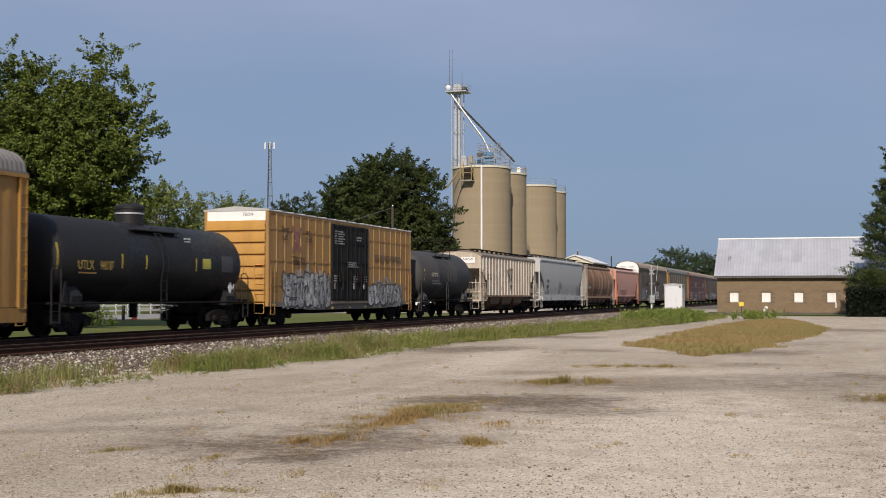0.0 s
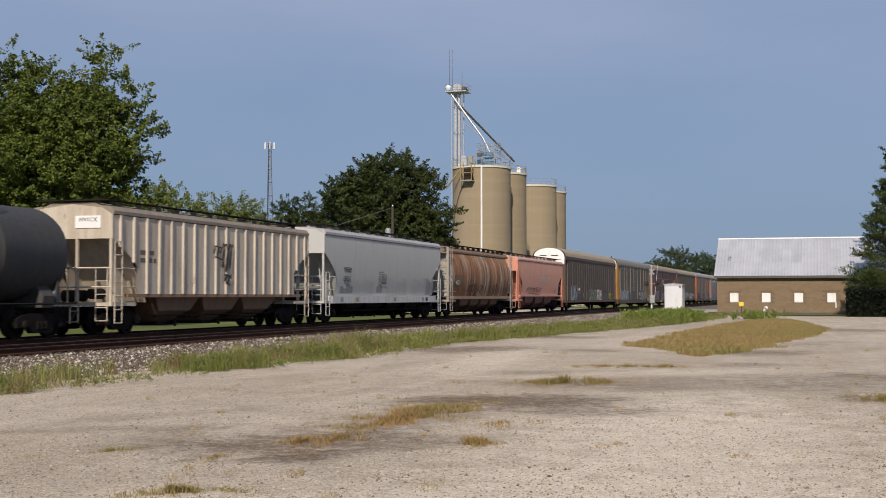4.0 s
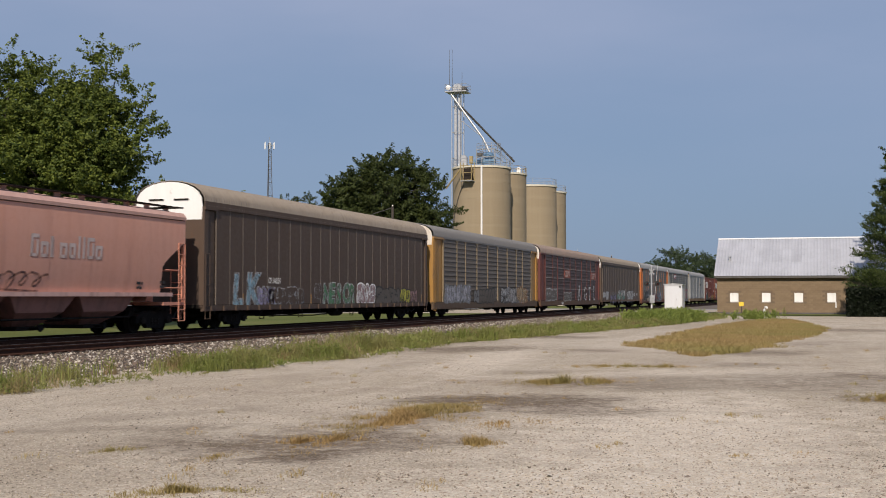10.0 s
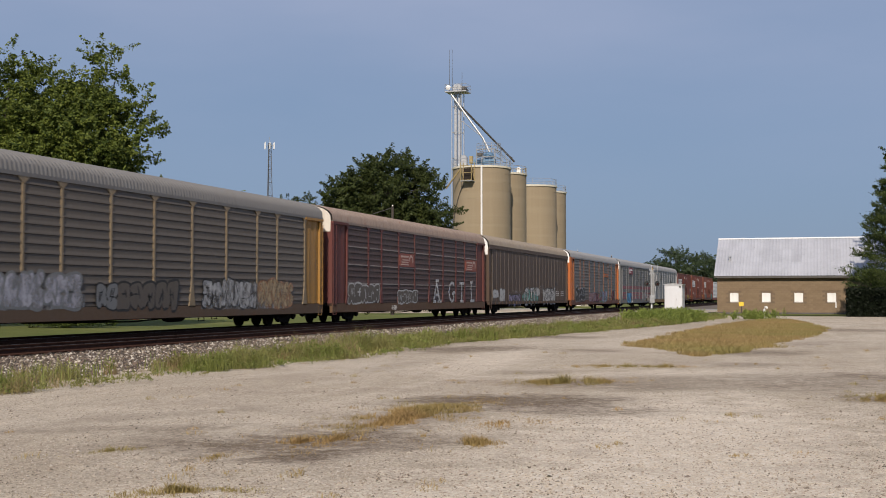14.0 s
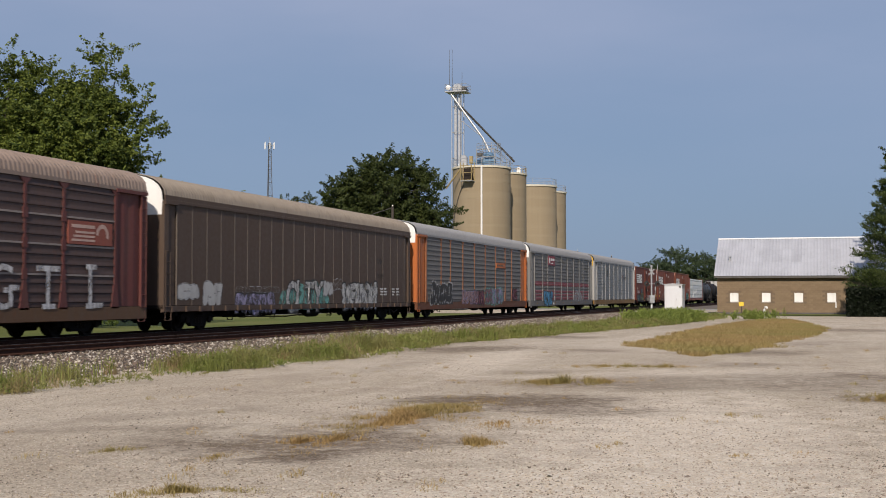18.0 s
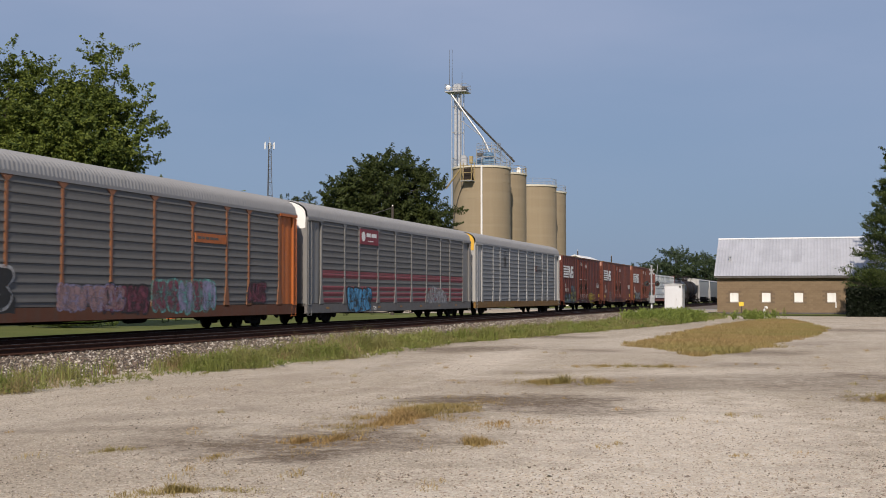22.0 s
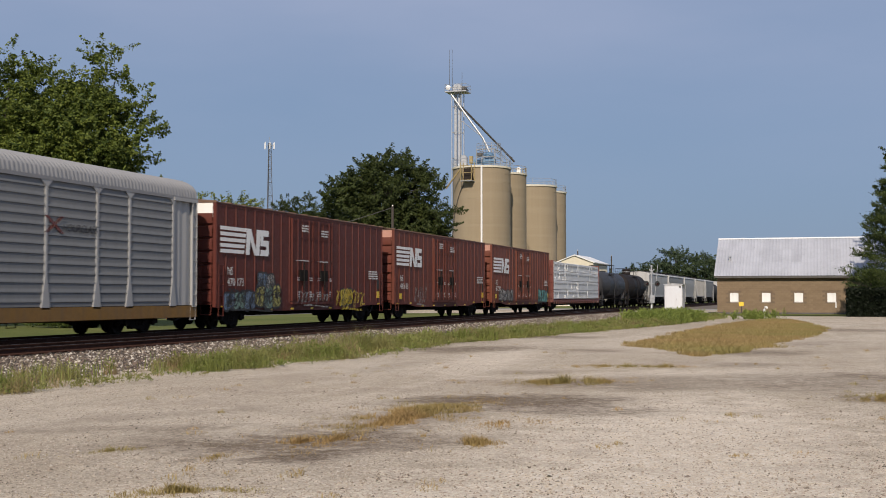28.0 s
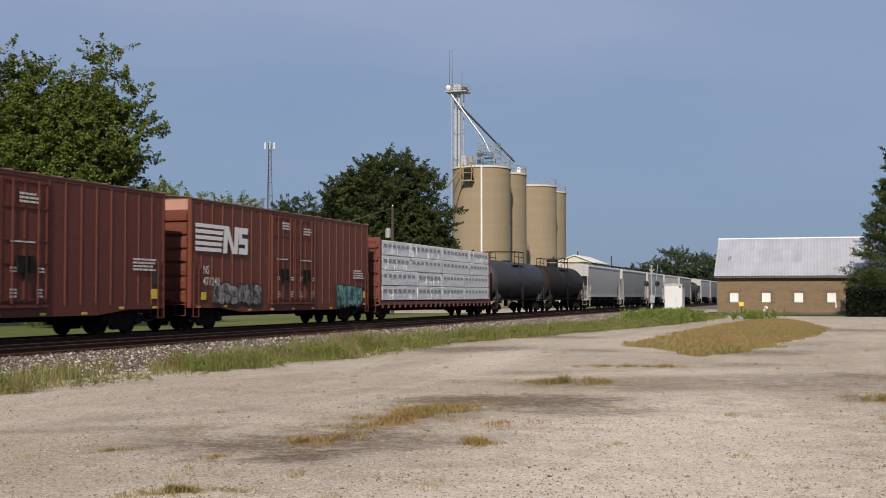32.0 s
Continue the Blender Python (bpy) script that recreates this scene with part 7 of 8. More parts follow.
def lumber_car(y_mid, L, label):
    car = thing("lumber_flatcar", label, "railway car", group="cars of the freight train")
    h, W = L / 2 - 0.95, 1.5
    red = hue("maroon lumber car paint", (0.16, 0.045, 0.035), 0.5)
    wrap = "wrap"
    grey = hue("grey wrap print", (0.30, 0.31, 0.32), 0.4, 0.5)
    running_gear(car, L, L / 2 - 2.4)
    part("deck", Shape().prism([(-W, 1.05), (-W, 0.86), (-0.4, 0.62), (0.4, 0.62), (W, 0.86), (W, 1.05)], -h, h), red, car)
    part("centre_beam", Shape().box(-0.1, 0.1, -h + 0.1, h - 0.1, 1.05, 4.3), red, car)
    for e in (-1, 1):
        part("bulkhead", Shape().box(-W, W, *sorted((e * (h - 0.25), e * h)), 0.9, 4.55, 0.04), red, car)
        rb = Shape()
        for z in (1.2, 1.9, 2.6, 3.3, 4.0):
            rb.box(-W + 0.1, W - 0.1, *sorted((e * h, e * (h + 0.12))), z, z + 0.2)
        tagged(part("bulkhead_ribs", rb, red, car), kind="stuff")
        ld = Shape()
        end_ladder(ld, e * (h + 0.16), W - 0.6, W - 0.2, 0.5, 4.4)
        part("ladder", ld, red, car)
    tr = Shape()
    for k in range(24):
        y = -h + 0.5 + k * (2 * h - 1) / 23
        tr.prism([(y - 0.12, 0.70), (y + 0.12, 0.70), (y + 0.05, 0.95), (y - 0.05, 0.95)], W - 0.05, W + 0.02, "x")
    tagged(part("winch_row", tr, red, car), kind="stuff")
    r = random.Random(4)
    for tier in range(4):
        z0 = 1.12 + tier * 0.83
        lens, y = [], -h + 0.4
        cuts = [(5, 4, 4, 5), (5, 4, 4, 5), (4, 5, 5, 4), (4, 5, 5, 4)][tier]
        tot = 2 * h - 0.8
        for c in cuts:
            ln = tot * c / 18
            for s in (-1, 1):
                pk = Shape()
                x0, x1 = s * 0.14, s * (W - 0.03)
                jag = [r.uniform(-0.012, 0.012) for _ in range(4)]
                pk.box(*sorted((x0, x1 + s * jag[0])), y + 0.03, y + ln - 0.03, z0 + 0.0, z0 + 0.81, 0.03)
                p = part("lumber_package", pk, wrap, car, "white wrapped bundle of sawn lumber")
                if s > 0:
                    m_ = int(ln / 0.78)
                    pr = Shape()
                    for k in range(m_):
                        yy_ = y + 0.25 + k * (ln - 0.5) / m_
                        pr.box(W - 0.015, W - 0.006, yy_, yy_ + 0.52, z0 + 0.46, z0 + 0.62)
                    part("printed_marks", pr, grey, p)
                    fold = Shape()
                    for k in range(6):
                        yy_ = y + r.uniform(0.1, ln - 0.2)
                        fold.box(W - 0.04, W - 0.024, yy_, yy_ + r.uniform(0.02, 0.05), z0 + 0.04, z0 + r.uniform(0.3, 0.76))
                    fold.box(W - 0.04, W - 0.022, y + 0.03, y + 0.14, z0 + 0.02, z0 + 0.79)
                    part("wrap_fold", fold, wrap, p)["kind"] = "stuff"
            y += ln
    return car
# ---- the cars in their order, from the lot side: where couplers meet at the start, in metres along y ----
JOINTS = [3.6, 32.8, 48.2, 69.36, 82.5, 101.0, 121.5, 139.8, 158.7, 188.0, 217.55, 246.9, 276.05, 305.05, 333.85, 362.75, 383.9, 405.0, 426.0,
          450.9, 469.0, 486.6, 508.2, 529.6, 547.3, 566.3, 585.3, 601.3, 621.3, 640.3, 660.3]
TRAIN = []


def spot(i):
    return (JOINTS[i] + JOINTS[i + 1]) / 2, JOINTS[i + 1] - JOINTS[i]


def enlist(i, car):
    TRAIN.append((car, spot(i)[0]))


TAN_ROOF = hue("tan weathered roof", (0.25, 0.21, 0.165), 0.45, 0.6)
GREY_ROOF = hue("grey galvanised roof", (0.16, 0.156, 0.152), 0.4, 0.6, 0, (0.11, 0.10, 0.09), 0.0)
CLEAN_ROOF = hue("clean galvanised roof", (0.24, 0.242, 0.248), 0.35, 0.55, 0, (0.19, 0.185, 0.18), 0.0)
RIB_GREY = hue("dusty galvanised rack side", (0.112, 0.096, 0.080), 0.6, 0.6, 0.05, (0.11, 0.095, 0.08), 0.0)
RIB_MID = hue("grey galvanised rack side", (0.126, 0.123, 0.116), 0.5, 0.6, 0.0, (0.145, 0.137, 0.128), 0.0)
RIB_LIGHT = hue("clean galvanised rack side", (0.178, 0.184, 0.186), 0.45, 0.55, 0, (0.145, 0.143, 0.14), 0.0)
BROWN = hue("brown rack paint", (0.082, 0.053, 0.037), 0.35, 0.6, 0.02, (0.10, 0.08, 0.065))
YEL = hue("rack yellow paint", (0.35, 0.185, 0.042), 0.55, 0.5, 0.05)
ORANGE = hue("rack orange paint", (0.45, 0.12, 0.02), 0.4, 0.5)
MAROON = hue("rack maroon paint", (0.12, 0.036, 0.032), 0.4, 0.6, 0.05)
MAROON_SIDE = hue("maroon dusty rack side", (0.066, 0.043, 0.039), 0.6, 0.6, 0.1, (0.086, 0.048, 0.035))
PALE = hue("pale grey paint", (0.45, 0.45, 0.44), 0.4, 0.5)
SILVER = hue("silver post paint", (0.36, 0.36, 0.355), 0.3, 0.5, 0, (0.3, 0.28, 0.26))
ENDW = hue("white end paint", (0.80, 0.80, 0.78), 0.2, 0.5, 0.02, (0.5, 0.47, 0.43))
ENDRUST = hue("rusty white end paint", (0.66, 0.62, 0.55), 0.45, 0.6, 0.12, (0.4, 0.28, 0.18))
BLUEG = hue("sky blue spray", (0.10, 0.36, 0.62), 0.35, 0.7)
TEAL = hue("teal spray", (0.16, 0.42, 0.38), 0.4, 0.7)
LILAC = hue("lilac spray", (0.34, 0.31, 0.47), 0.4, 0.7)
GREENG = hue("green spray", (0.09, 0.24, 0.12), 0.4, 0.7)
hue("chalk white spray", (0.62, 0.62, 0.60), 0.4, 0.7)
CHROME = hue("silver spray", (0.46, 0.46, 0.46), 0.45, 0.6)
YELG = hue("yellow green spray", (0.55, 0.52, 0.08), 0.4, 0.7)
PINKG = hue("dull pink spray", (0.38, 0.24, 0.24), 0.4, 0.7)

# 0: yellow car carrier that is just leaving
m, l = spot(0)
c, W, E_ = autorack(m, l, "yellow-framed car carrier with grey ribbed sides and roof", RIB_GREY, YEL, GREY_ROOF, YEL)
enlist(0, c)

# 1: long black tank car
m, l = spot(1)
blk = hue("satin black tank paint", (0.012, 0.012, 0.0125), 0.3, 0.55, 0, (0.025, 0.022, 0.02))
c, R, zc, h = tank_car(m, l, "long black tank car with yellow marks and a domed hatch", blk, 1.46, 2.58)


def on_barrel(y, z, R=1.46, zc=2.58):
    return math.sqrt(max(0.05, R * R - (z - zc) ** 2)) + 0.012


def barrel_patch(car, mat, y0, y1, z0, z1, R, zc, name="panel", label=""):
    """A thin painted patch that follows the barrel."""
    s = Shape()
    zs = np.linspace(z0, z1, 6)
    s.sheet([(math.sqrt(R * R - (z - zc) ** 2) + 0.006, z) for z in zs], [y0, y1])
    return part(name, s, mat, car, label)


for y, z0, z1 in ((-0.45 * l + 0.3, 2.2, 3.05), (-2.85, 2.3, 2.8), (-1.25, 2.3, 2.8), (2.4, 2.3, 2.8), (0.45 * l - 0.5, 2.2, 3.0)):
    barrel_patch(c, "yellow", y, y + 0.07, z0, z1, R, zc, "conspicuity_bar", "yellow vertical bar")
barrel_patch(c, hue("yellow placard", (0.50, 0.45, 0.05), 0.2), 2.95, 3.6, 2.4, 2.8, R, zc, "placard")
barrel_patch(c, hue("grey data panel", (0.06, 0.06, 0.065), 0.2), 4.5, 5.5, 2.3, 2.95, R, zc, "data_panel")
for k, (tx, sz) in enumerate((("UTLX", 0.44), ("940187", 0.44))):
    lettering(tx, sz, hue("dull gold lettering", (0.42, 0.30, 0.06), 0.4), c, R + 0.01, -5.5 + k * 1.3, 2.22, "lettering", "", narrow=0.85 if k == 0 else 0.62)
bars(c, R + 0.005, -5.45, 2.08, 1.1, 0.05, 1, YEL, 3)
bars(c, 1.2, 1.9, 3.5, 0.5, 0.07, 2, WHITE, 5)
for y in (5.6, 6.0):
    d = Shape().prism([(y, 1.45), (y + 0.16, 1.7), (y, 1.95), (y - 0.16, 1.7)], 1.26, 1.30, "x")
    part("hazard_placard", d, ENDW, c, "white diamond placard")
enlist(1, c)

# 2: yellow high boxcar with black doors
m, l = spot(2)
ybox = hue("yellow boxcar paint", (0.37, 0.205, 0.058), 0.75, 0.6, 0.10, (0.16, 0.09, 0.05))
bdoor = hue("black door paint", (0.007, 0.0075, 0.008), 0.3, 0.85, 0, (0.03, 0.026, 0.022))
c, W, h = boxcar(m, l, "yellow-orange boxcar with black double doors and sprayed graffiti", ybox, PALE, hue("clean yellow end paint", (0.52, 0.275, 0.06), 0.3), bdoor, 8, 5.2, 2, ENDW, 2.5, hue("dirty silver sill paint", (0.20, 0.165, 0.13), 0.7, 0.7, 0.1), band_rows=(1.83, 2.92, 4.3))
dim = hue("dim white stencil", (0.30, 0.30, 0.29), 0.5, 0.6)
bars(c, W + 0.1, -2.2, 4.5, 1.3, 0.07, 6, dim, 8)
bars(c, W + 0.1, 0.7, 4.3, 0.8, 0.08, 2, dim, 9)
bars(c, W + 0.1, -0.6, 3.0, 1.6, 0.06, 3, dim, 10)
for y in (-2.3, -1.2, 0.3, 1.7):
    bars(c, W + 0.1, y, 2.3, 0.5, 0.07, 3, dim, 60 + int(y * 10))
    part("lock_plate", Shape().box(W + 0.09, W + 0.11, y, y + 0.16, 1.7, 2.0), CHROME, c, "worn bright lock plate")
lettering("TBOX", 0.2, BLACK, c, 0.3, -h - 0.036, 4.85, spin=0)
bars(c, W + 0.06, -7.5, 1.25, 1.0, 0.06, 2, BLACK, 12)
spray_patch(c, W + 0.03, -8.2, -2.6, 0.75, 2.9, CHROME, 31, "ragged field of silver spray")
spray_patch(c, W + 0.03, 2.4, 8.0, 0.75, 2.5, hue("dull silver spray", (0.34, 0.33, 0.32), 0.5, 0.7), 32, "ragged field of silver spray")
graffiti(c, W + 0.048, -8.1, -2.7, 0.75, 2.45, (CHROME, hue("chalk white spray", (0.62, 0.62, 0.60), 0.4, 0.7)), BLACK, 3, 7)
graffiti(c, W + 0.048, 2.5, 7.9, 0.85, 2.05, (CHROME, "chalk white spray"), BLACK, 4, 8)
bars(c, W + 0.05, 3.45, 3.3, 4.2, 0.26, 1, hue("faded dark stencil", (0.17, 0.10, 0.045), 0.4), 11)
lettering("TBOX", 0.58, hue("dark brown lettering", (0.030, 0.018, 0.012), 0.15), c, W + 0.05, -7.2, 2.75, narrow=1.0)
lettering("Next", 0.42, "dark brown lettering", c, W + 0.05, -8.3, 4.2, narrow=0.9)
lettering("load", 0.42, "dark brown lettering", c, W + 0.05, -8.3, 3.85, narrow=0.9)
lettering("any", 0.42, "dark brown lettering", c, W + 0.05, -5.6, 4.2, narrow=0.9)
lettering("road", 0.42, "dark brown lettering", c, W + 0.05, -5.6, 3.85, narrow=0.9)
part("emblem", Shape().prism([(-7.2, 3.35), (-6.9, 3.35), (-6.0, 4.5), (-6.3, 4.5)], W + 0.02, W + 0.03, "x").prism([(-7.2, 4.5), (-6.9, 4.5), (-6.0, 3.35), (-6.3, 3.35)], W + 0.021, W + 0.031, "x"), hue("faded red emblem", (0.30, 0.12, 0.10), 0.5), c, "faded crossed emblem")
enlist(2, c)

# 3: dark grey tank car with a railed top
m, l = spot(3)
gtk = hue("grey-black tank paint", (0.052, 0.051, 0.051), 0.4, 0.65, 0, (0.10, 0.085, 0.07))
c, R, zc, h = tank_car(m, l, "dark grey tank car with a railed platform on top", gtk, 1.52, 2.66, False, True)
lettering("ADMX 17405", 0.36, hue("faded cream lettering", (0.40, 0.38, 0.30), 0.3), c, R + 0.008, -3.5, 2.55, "lettering", "", narrow=0.62)
bars(c, R + 0.004, -3.4, 2.25, 1.8, 0.10, 2, hue("faded grey lettering", (0.11, 0.11, 0.115), 0.3), 4)
barrel_patch(c, "yellow", -h + 0.75, -h + 0.82, 2.2, 3.0, R, zc, "conspicuity_bar", "yellow vertical bar")
part("strap", Shape().lathe([(R + 0.002, -0.32), (R + 0.014, -0.32), (R + 0.014, 0.32), (R + 0.002, 0.32)], (0, 0.1, zc), "y", 48), gtk, c)
enlist(3, c)

hue("dark scribble", (0.05, 0.045, 0.04), 0.3)
# 4: tan ribbed hopper
m, l = spot(4)
tan = hue("cream hopper paint", (0.54, 0.475, 0.385), 0.5, 0.6, 0.12, (0.20, 0.12, 0.07))
tand = hue("brown hopper underside", (0.27, 0.165, 0.10), 0.5, 0.7, 0.2)
c, W, h, Z0 = covered_hopper(m, l, "cream ribbed covered hopper with rust stains", tan, 4.55, "ribbed", 3, tan, TAN_ROOF, None, tand, tand, 1.42, (1.30, 1.42), 3.2)
part("placard_board", Shape().box(0.15, 1.15, -h - 0.03, -h - 0.005, 3.66, 4.08), ENDW, c)
lettering("NWCX", 0.2, BLACK, c, 0.3, -h - 0.034, 3.88, spin=0, narrow=1.1)
bars(c, W + 0.005, -6.5, 2.8, 1.1, 0.16, 2, hue("faded black stencil", (0.13, 0.11, 0.09), 0.5), 6)
scrawl(c, W + 0.078, -1.2, -0.4, 2.9, 3.4, "dark scribble", 9, 3, 0.03)
scrawl(c, W + 0.078, -0.45, 0.45, 2.2, 3.6, "dark scribble", 10, 3, 0.045)
scrawl(c, W + 0.078, -0.25, 0.3, 1.9, 2.2, "dark scribble", 11, 2, 0.05)
enlist(4, c)

# 5: long grey hopper
m, l = spot(5)
gry = hue("pale grey hopper paint", (0.47, 0.475, 0.46), 0.35, 0.5, 0, (0.33, 0.33, 0.32))
c, W, h, Z0 = covered_hopper(m, l, "long pale grey covered hopper with smooth curved sides", gry, 4.75, "curved", 4, gry, hue("pale grey hopper roof", (0.40, 0.40, 0.40), 0.4), None, None, hue("bright grey sill paint", (0.56, 0.56, 0.55), 0.4), 1.36, (0.99, 1.36), 2.5)
lettering("WFRX", 0.40, BLACK, c, 1.615, -6.8, 2.53, narrow=0.95)
lettering("698062", 0.40, BLACK, c, 1.605, -6.85, 2.08, narrow=0.85)
bars(c, 1.612, -1.75, 2.6, 1.2, 0.07, 5, hue("mid grey stencil", (0.22, 0.22, 0.23), 0.2), 7)
side_x = lambda z: float(np.interp(z, [1.36, 1.81, 2.31, 2.86], [1.46, 1.52, 1.57, 1.60]))
# rollered paint: stepped pale patches, and darker grey left between them
for y0, y1, z0, z1, tone in ((-5.3, -2.4, 1.42, 2.2, 0), (-0.3, 3.0, 1.42, 2.35, 0), (3.9, 6.5, 1.42, 2.42, 0), (-7.1, -5.4, 1.5, 1.95, 1), (-6.6, -6.0, 1.95, 2.1, 1), (-1.9, -1.0, 1.55, 2.1, 1), (-1.2, -0.4, 2.0, 2.5, 1), (6.6, 8.0, 1.42, 2.4, 1)):
    for k in range(4):
        ya, yb = y0 + (y1 - y0) * k / 4, y0 + (y1 - y0) * (k + 1) / 4
        zt = z1 - 0.11 * ((k * 7 + int(y0 * 10)) % 3)
        s_ = Shape().sheet([(side_x(z) + 0.008, z) for z in np.linspace(z0, zt, 5)], [ya, yb])
        part("paint_patch", s_, hue("patch pale grey paint", (0.44, 0.445, 0.43), 0.3, 0.55) if tone == 0 else hue("patch grey paint", (0.27, 0.28, 0.285), 0.3, 0.55), c, "rollered square of fresh grey paint")
for y in (-7.3, -5.2, 0.6, 5.6, 6.3):
    part("data_panel", Shape().box(W + 0.042, W + 0.046, y, y + 0.4, 1.06, 1.28), hue("faded ochre paint", (0.36, 0.28, 0.14), 0.4) if y in (-5.2, 0.6) else BLACK if y == 6.3 else "patch grey paint", c)
enlist(5, c)

# 6: rusty round-sided hopper
DUSTY_END = hue("dusty pale end paint", (0.36, 0.33, 0.29), 0.5, 0.6, 0.1)
m, l = spot(6)
c, W, h, Z0 = covered_hopper(m, l, "round-sided covered hopper streaked with brown rust", "rust side", 4.62, "round", 4, DUSTY_END, hue("rusted hopper roof", (0.22, 0.14, 0.09), 0.6, 0.7, 0.25), DUSTY_END, tand, hue("pale rusty sill paint", (0.36, 0.24, 0.15), 0.6, 0.7, 0.2), 1.36, (1.16, 1.36))
round_x = lambda z: float(np.interp(z, [1.36, 1.76, 2.26, 2.76, 3.26], [1.40, 1.53, 1.62, 1.65, 1.60])) + 0.018
part("paint_patch", Shape().sheet([(round_x(z) - 0.006, z) for z in np.linspace(1.95, 2.72, 6)], [-7.0, -5.05]), hue("smeared brown panel", (0.20, 0.125, 0.07), 0.6, 0.7, 0.1), c, "smeared dark panel round the number")
scrawl(c, round_x, -3.8, -0.2, 1.45, 2.25, hue("rust brown spray", (0.08, 0.04, 0.03), 0.3), 13, 6, 0.04)
scrawl(c, round_x, 2.5, 3.75, 1.6, 2.25, "rust brown spray", 14, 3, 0.035)
lettering("463531", 0.40, hue("faded pale lettering", (0.40, 0.37, 0.30), 0.3), c, 1.665, -6.95, 2.1, narrow=0.85)
enlist(6, c)

# 7: pink hopper
m, l = spot(7)
pnk = hue("faded pink hopper paint", (0.66, 0.335, 0.245), 0.35, 0.6, 0.0, (0.46, 0.22, 0.155))
pnke = hue("bright salmon end paint", (0.62, 0.26, 0.17), 0.3, 0.6, 0.0, (0.36, 0.17, 0.13))
c, W, h, Z0 = covered_hopper(m, l, "faded salmon-pink covered hopper with smooth curved sides", pnk, 4.6, "curved", 3, pnke, hue("pink hopper roof", (0.56, 0.34, 0.28), 0.4, 0.6, 0, (0.36, 0.2, 0.16)), pnke, hue("dull pink underside", (0.36, 0.17, 0.135), 0.6, 0.7), hue("pale pink sill paint", (0.60, 0.38, 0.33), 0.4), 1.46, (1.33, 1.47), 3.3)
faded = hue("faded white lettering", (0.62, 0.50, 0.46), 0.4)
side_x = lambda z: float(np.interp(z, [1.46, 1.91, 2.41, 2.96, 3.3], [1.46, 1.52, 1.57, 1.60, 1.615]))
for k, (wd, hi, ring) in enumerate(((0.40, 0.70, 1), (0.40, 0.48, 1), (0.16, 0.66, 0), (0.40, 0.48, 1), (0.36, 0.48, 1), (0.38, 0.72, 0), (0.42, 0.70, 1), (0.40, 0.46, 1))):
    y = -1.0 + k * 0.5
    s_ = Shape()
    for y0, y1, z0, z1 in ((y, y + 0.12, 0, hi), (y + wd - 0.12, y + wd, 0, hi * (0.75 if ring else 1.0)), (y, y + wd, hi - 0.12, hi), (y, y + wd, 0, 0.1))[:4 if ring else 2]:
        s_.sheet([(side_x(z) + 0.012, z) for z in np.linspace(2.55 + z0, 2.55 + z1, 3)], [y0, y1])
    part("name_bar", s_, faded, c, "faded pale name bars")
lettering("SACX 31746", 0.24, ENDW, c, -0.35, -h - 0.006, 3.62, spin=0, narrow=1.0)
scrawl(c, lambda z: side_x(z) + 0.02, -5.4, -0.2, 1.6, 2.1, hue("dark maroon spray", (0.06, 0.03, 0.03), 0.2, 0.7), 21, 8, 0.035)
bars(c, 1.52, 5.2, 1.75, 0.4, 0.1, 2, BLACK, 3)
bars(c, 1.52, 6.8, 1.8, 0.5, 0.1, 2, BLACK, 4)
enlist(7, c)

# 8: brown smooth car carrier
m, l = spot(8)
# posts get a lighter brown: the sun they catch is in the colour
c, W, E_ = autorack(m, l, "brown smooth-sided car carrier with tan roof and white end", BROWN, BROWN, TAN_ROOF, ENDW, "smooth", None, hue("sunlit brown post paint", (0.15, 0.122, 0.10), 0.4))
lettering("CP 540211", 0.36, ENDW, c, W - 0.012, -8.2, 1.9, narrow=0.8)
G = W - 0.022
sprayed_word(c, "LK", G, -11.6, 0.98, 1.75, hue("pale blue spray", (0.30, 0.47, 0.56), 0.3, 0.7), CHROME, "pale blue sprayed letters with a silver outline", 1.05, 0.07)
graffiti(c, G, -9.2, -7.4, 0.95, 1.8, LILAC, CHROME, 31, 2)
graffiti(c, G, -8.8, -4.4, 0.95, 1.75, BROWN, CHROME, 32, 7, 0.8)
graffiti(c, G, -3.1, -2.4, 1.2, 1.9, BROWN, CHROME, 36, 2, 0.7)
sprayed_word(c, "NESOR", G, -2.15, 0.98, 1.33, GREENG, "chalk white spray", "green sprayed word with a white outline", 0.96, 0.05)
graffiti(c, G, 2.5, 5.0, 0.92, 1.95, PINKG, ENDW, 34, 3)
graffiti(c, G, 5.2, 9.1, 0.92, 1.85, RIB_GREY, BLACK, 37, 4)
graffiti(c, G, 9.2, 10.8, 1.0, 1.75, YELG, BLACK, 35, 2)
graffiti(c, G, 10.9, 12.1, 1.0, 1.7, PINKG, BROWN, 38, 2)
for k in range(11):
    y = 12.98 - k * 2.36
    part("conspicuity_bar", Shape().box(W - 0.05, W - 0.02, y, y + 0.07, 1.0, 1.45), YEL, c, "yellow vertical bar")
enlist(8, c)

# 9: yellow-framed car carrier
m, l = spot(9)
c, W, E_ = autorack(m, l, "yellow-framed car carrier with grey ribbed sides and graffiti", RIB_GREY, YEL, GREY_ROOF, ENDRUST, "ribbed", hue("rusty brown deck paint", (0.11, 0.07, 0.042), 0.5, 0.6, 0.2), hue("faded yellow post paint", (0.25, 0.19, 0.115), 0.5))
spray_patch(c, W + 0.011, -12.0, -5.8, 0.9, 2.2, hue("faded grey spray", (0.26, 0.27, 0.28), 0.5), 45, "ragged field of faded spray")
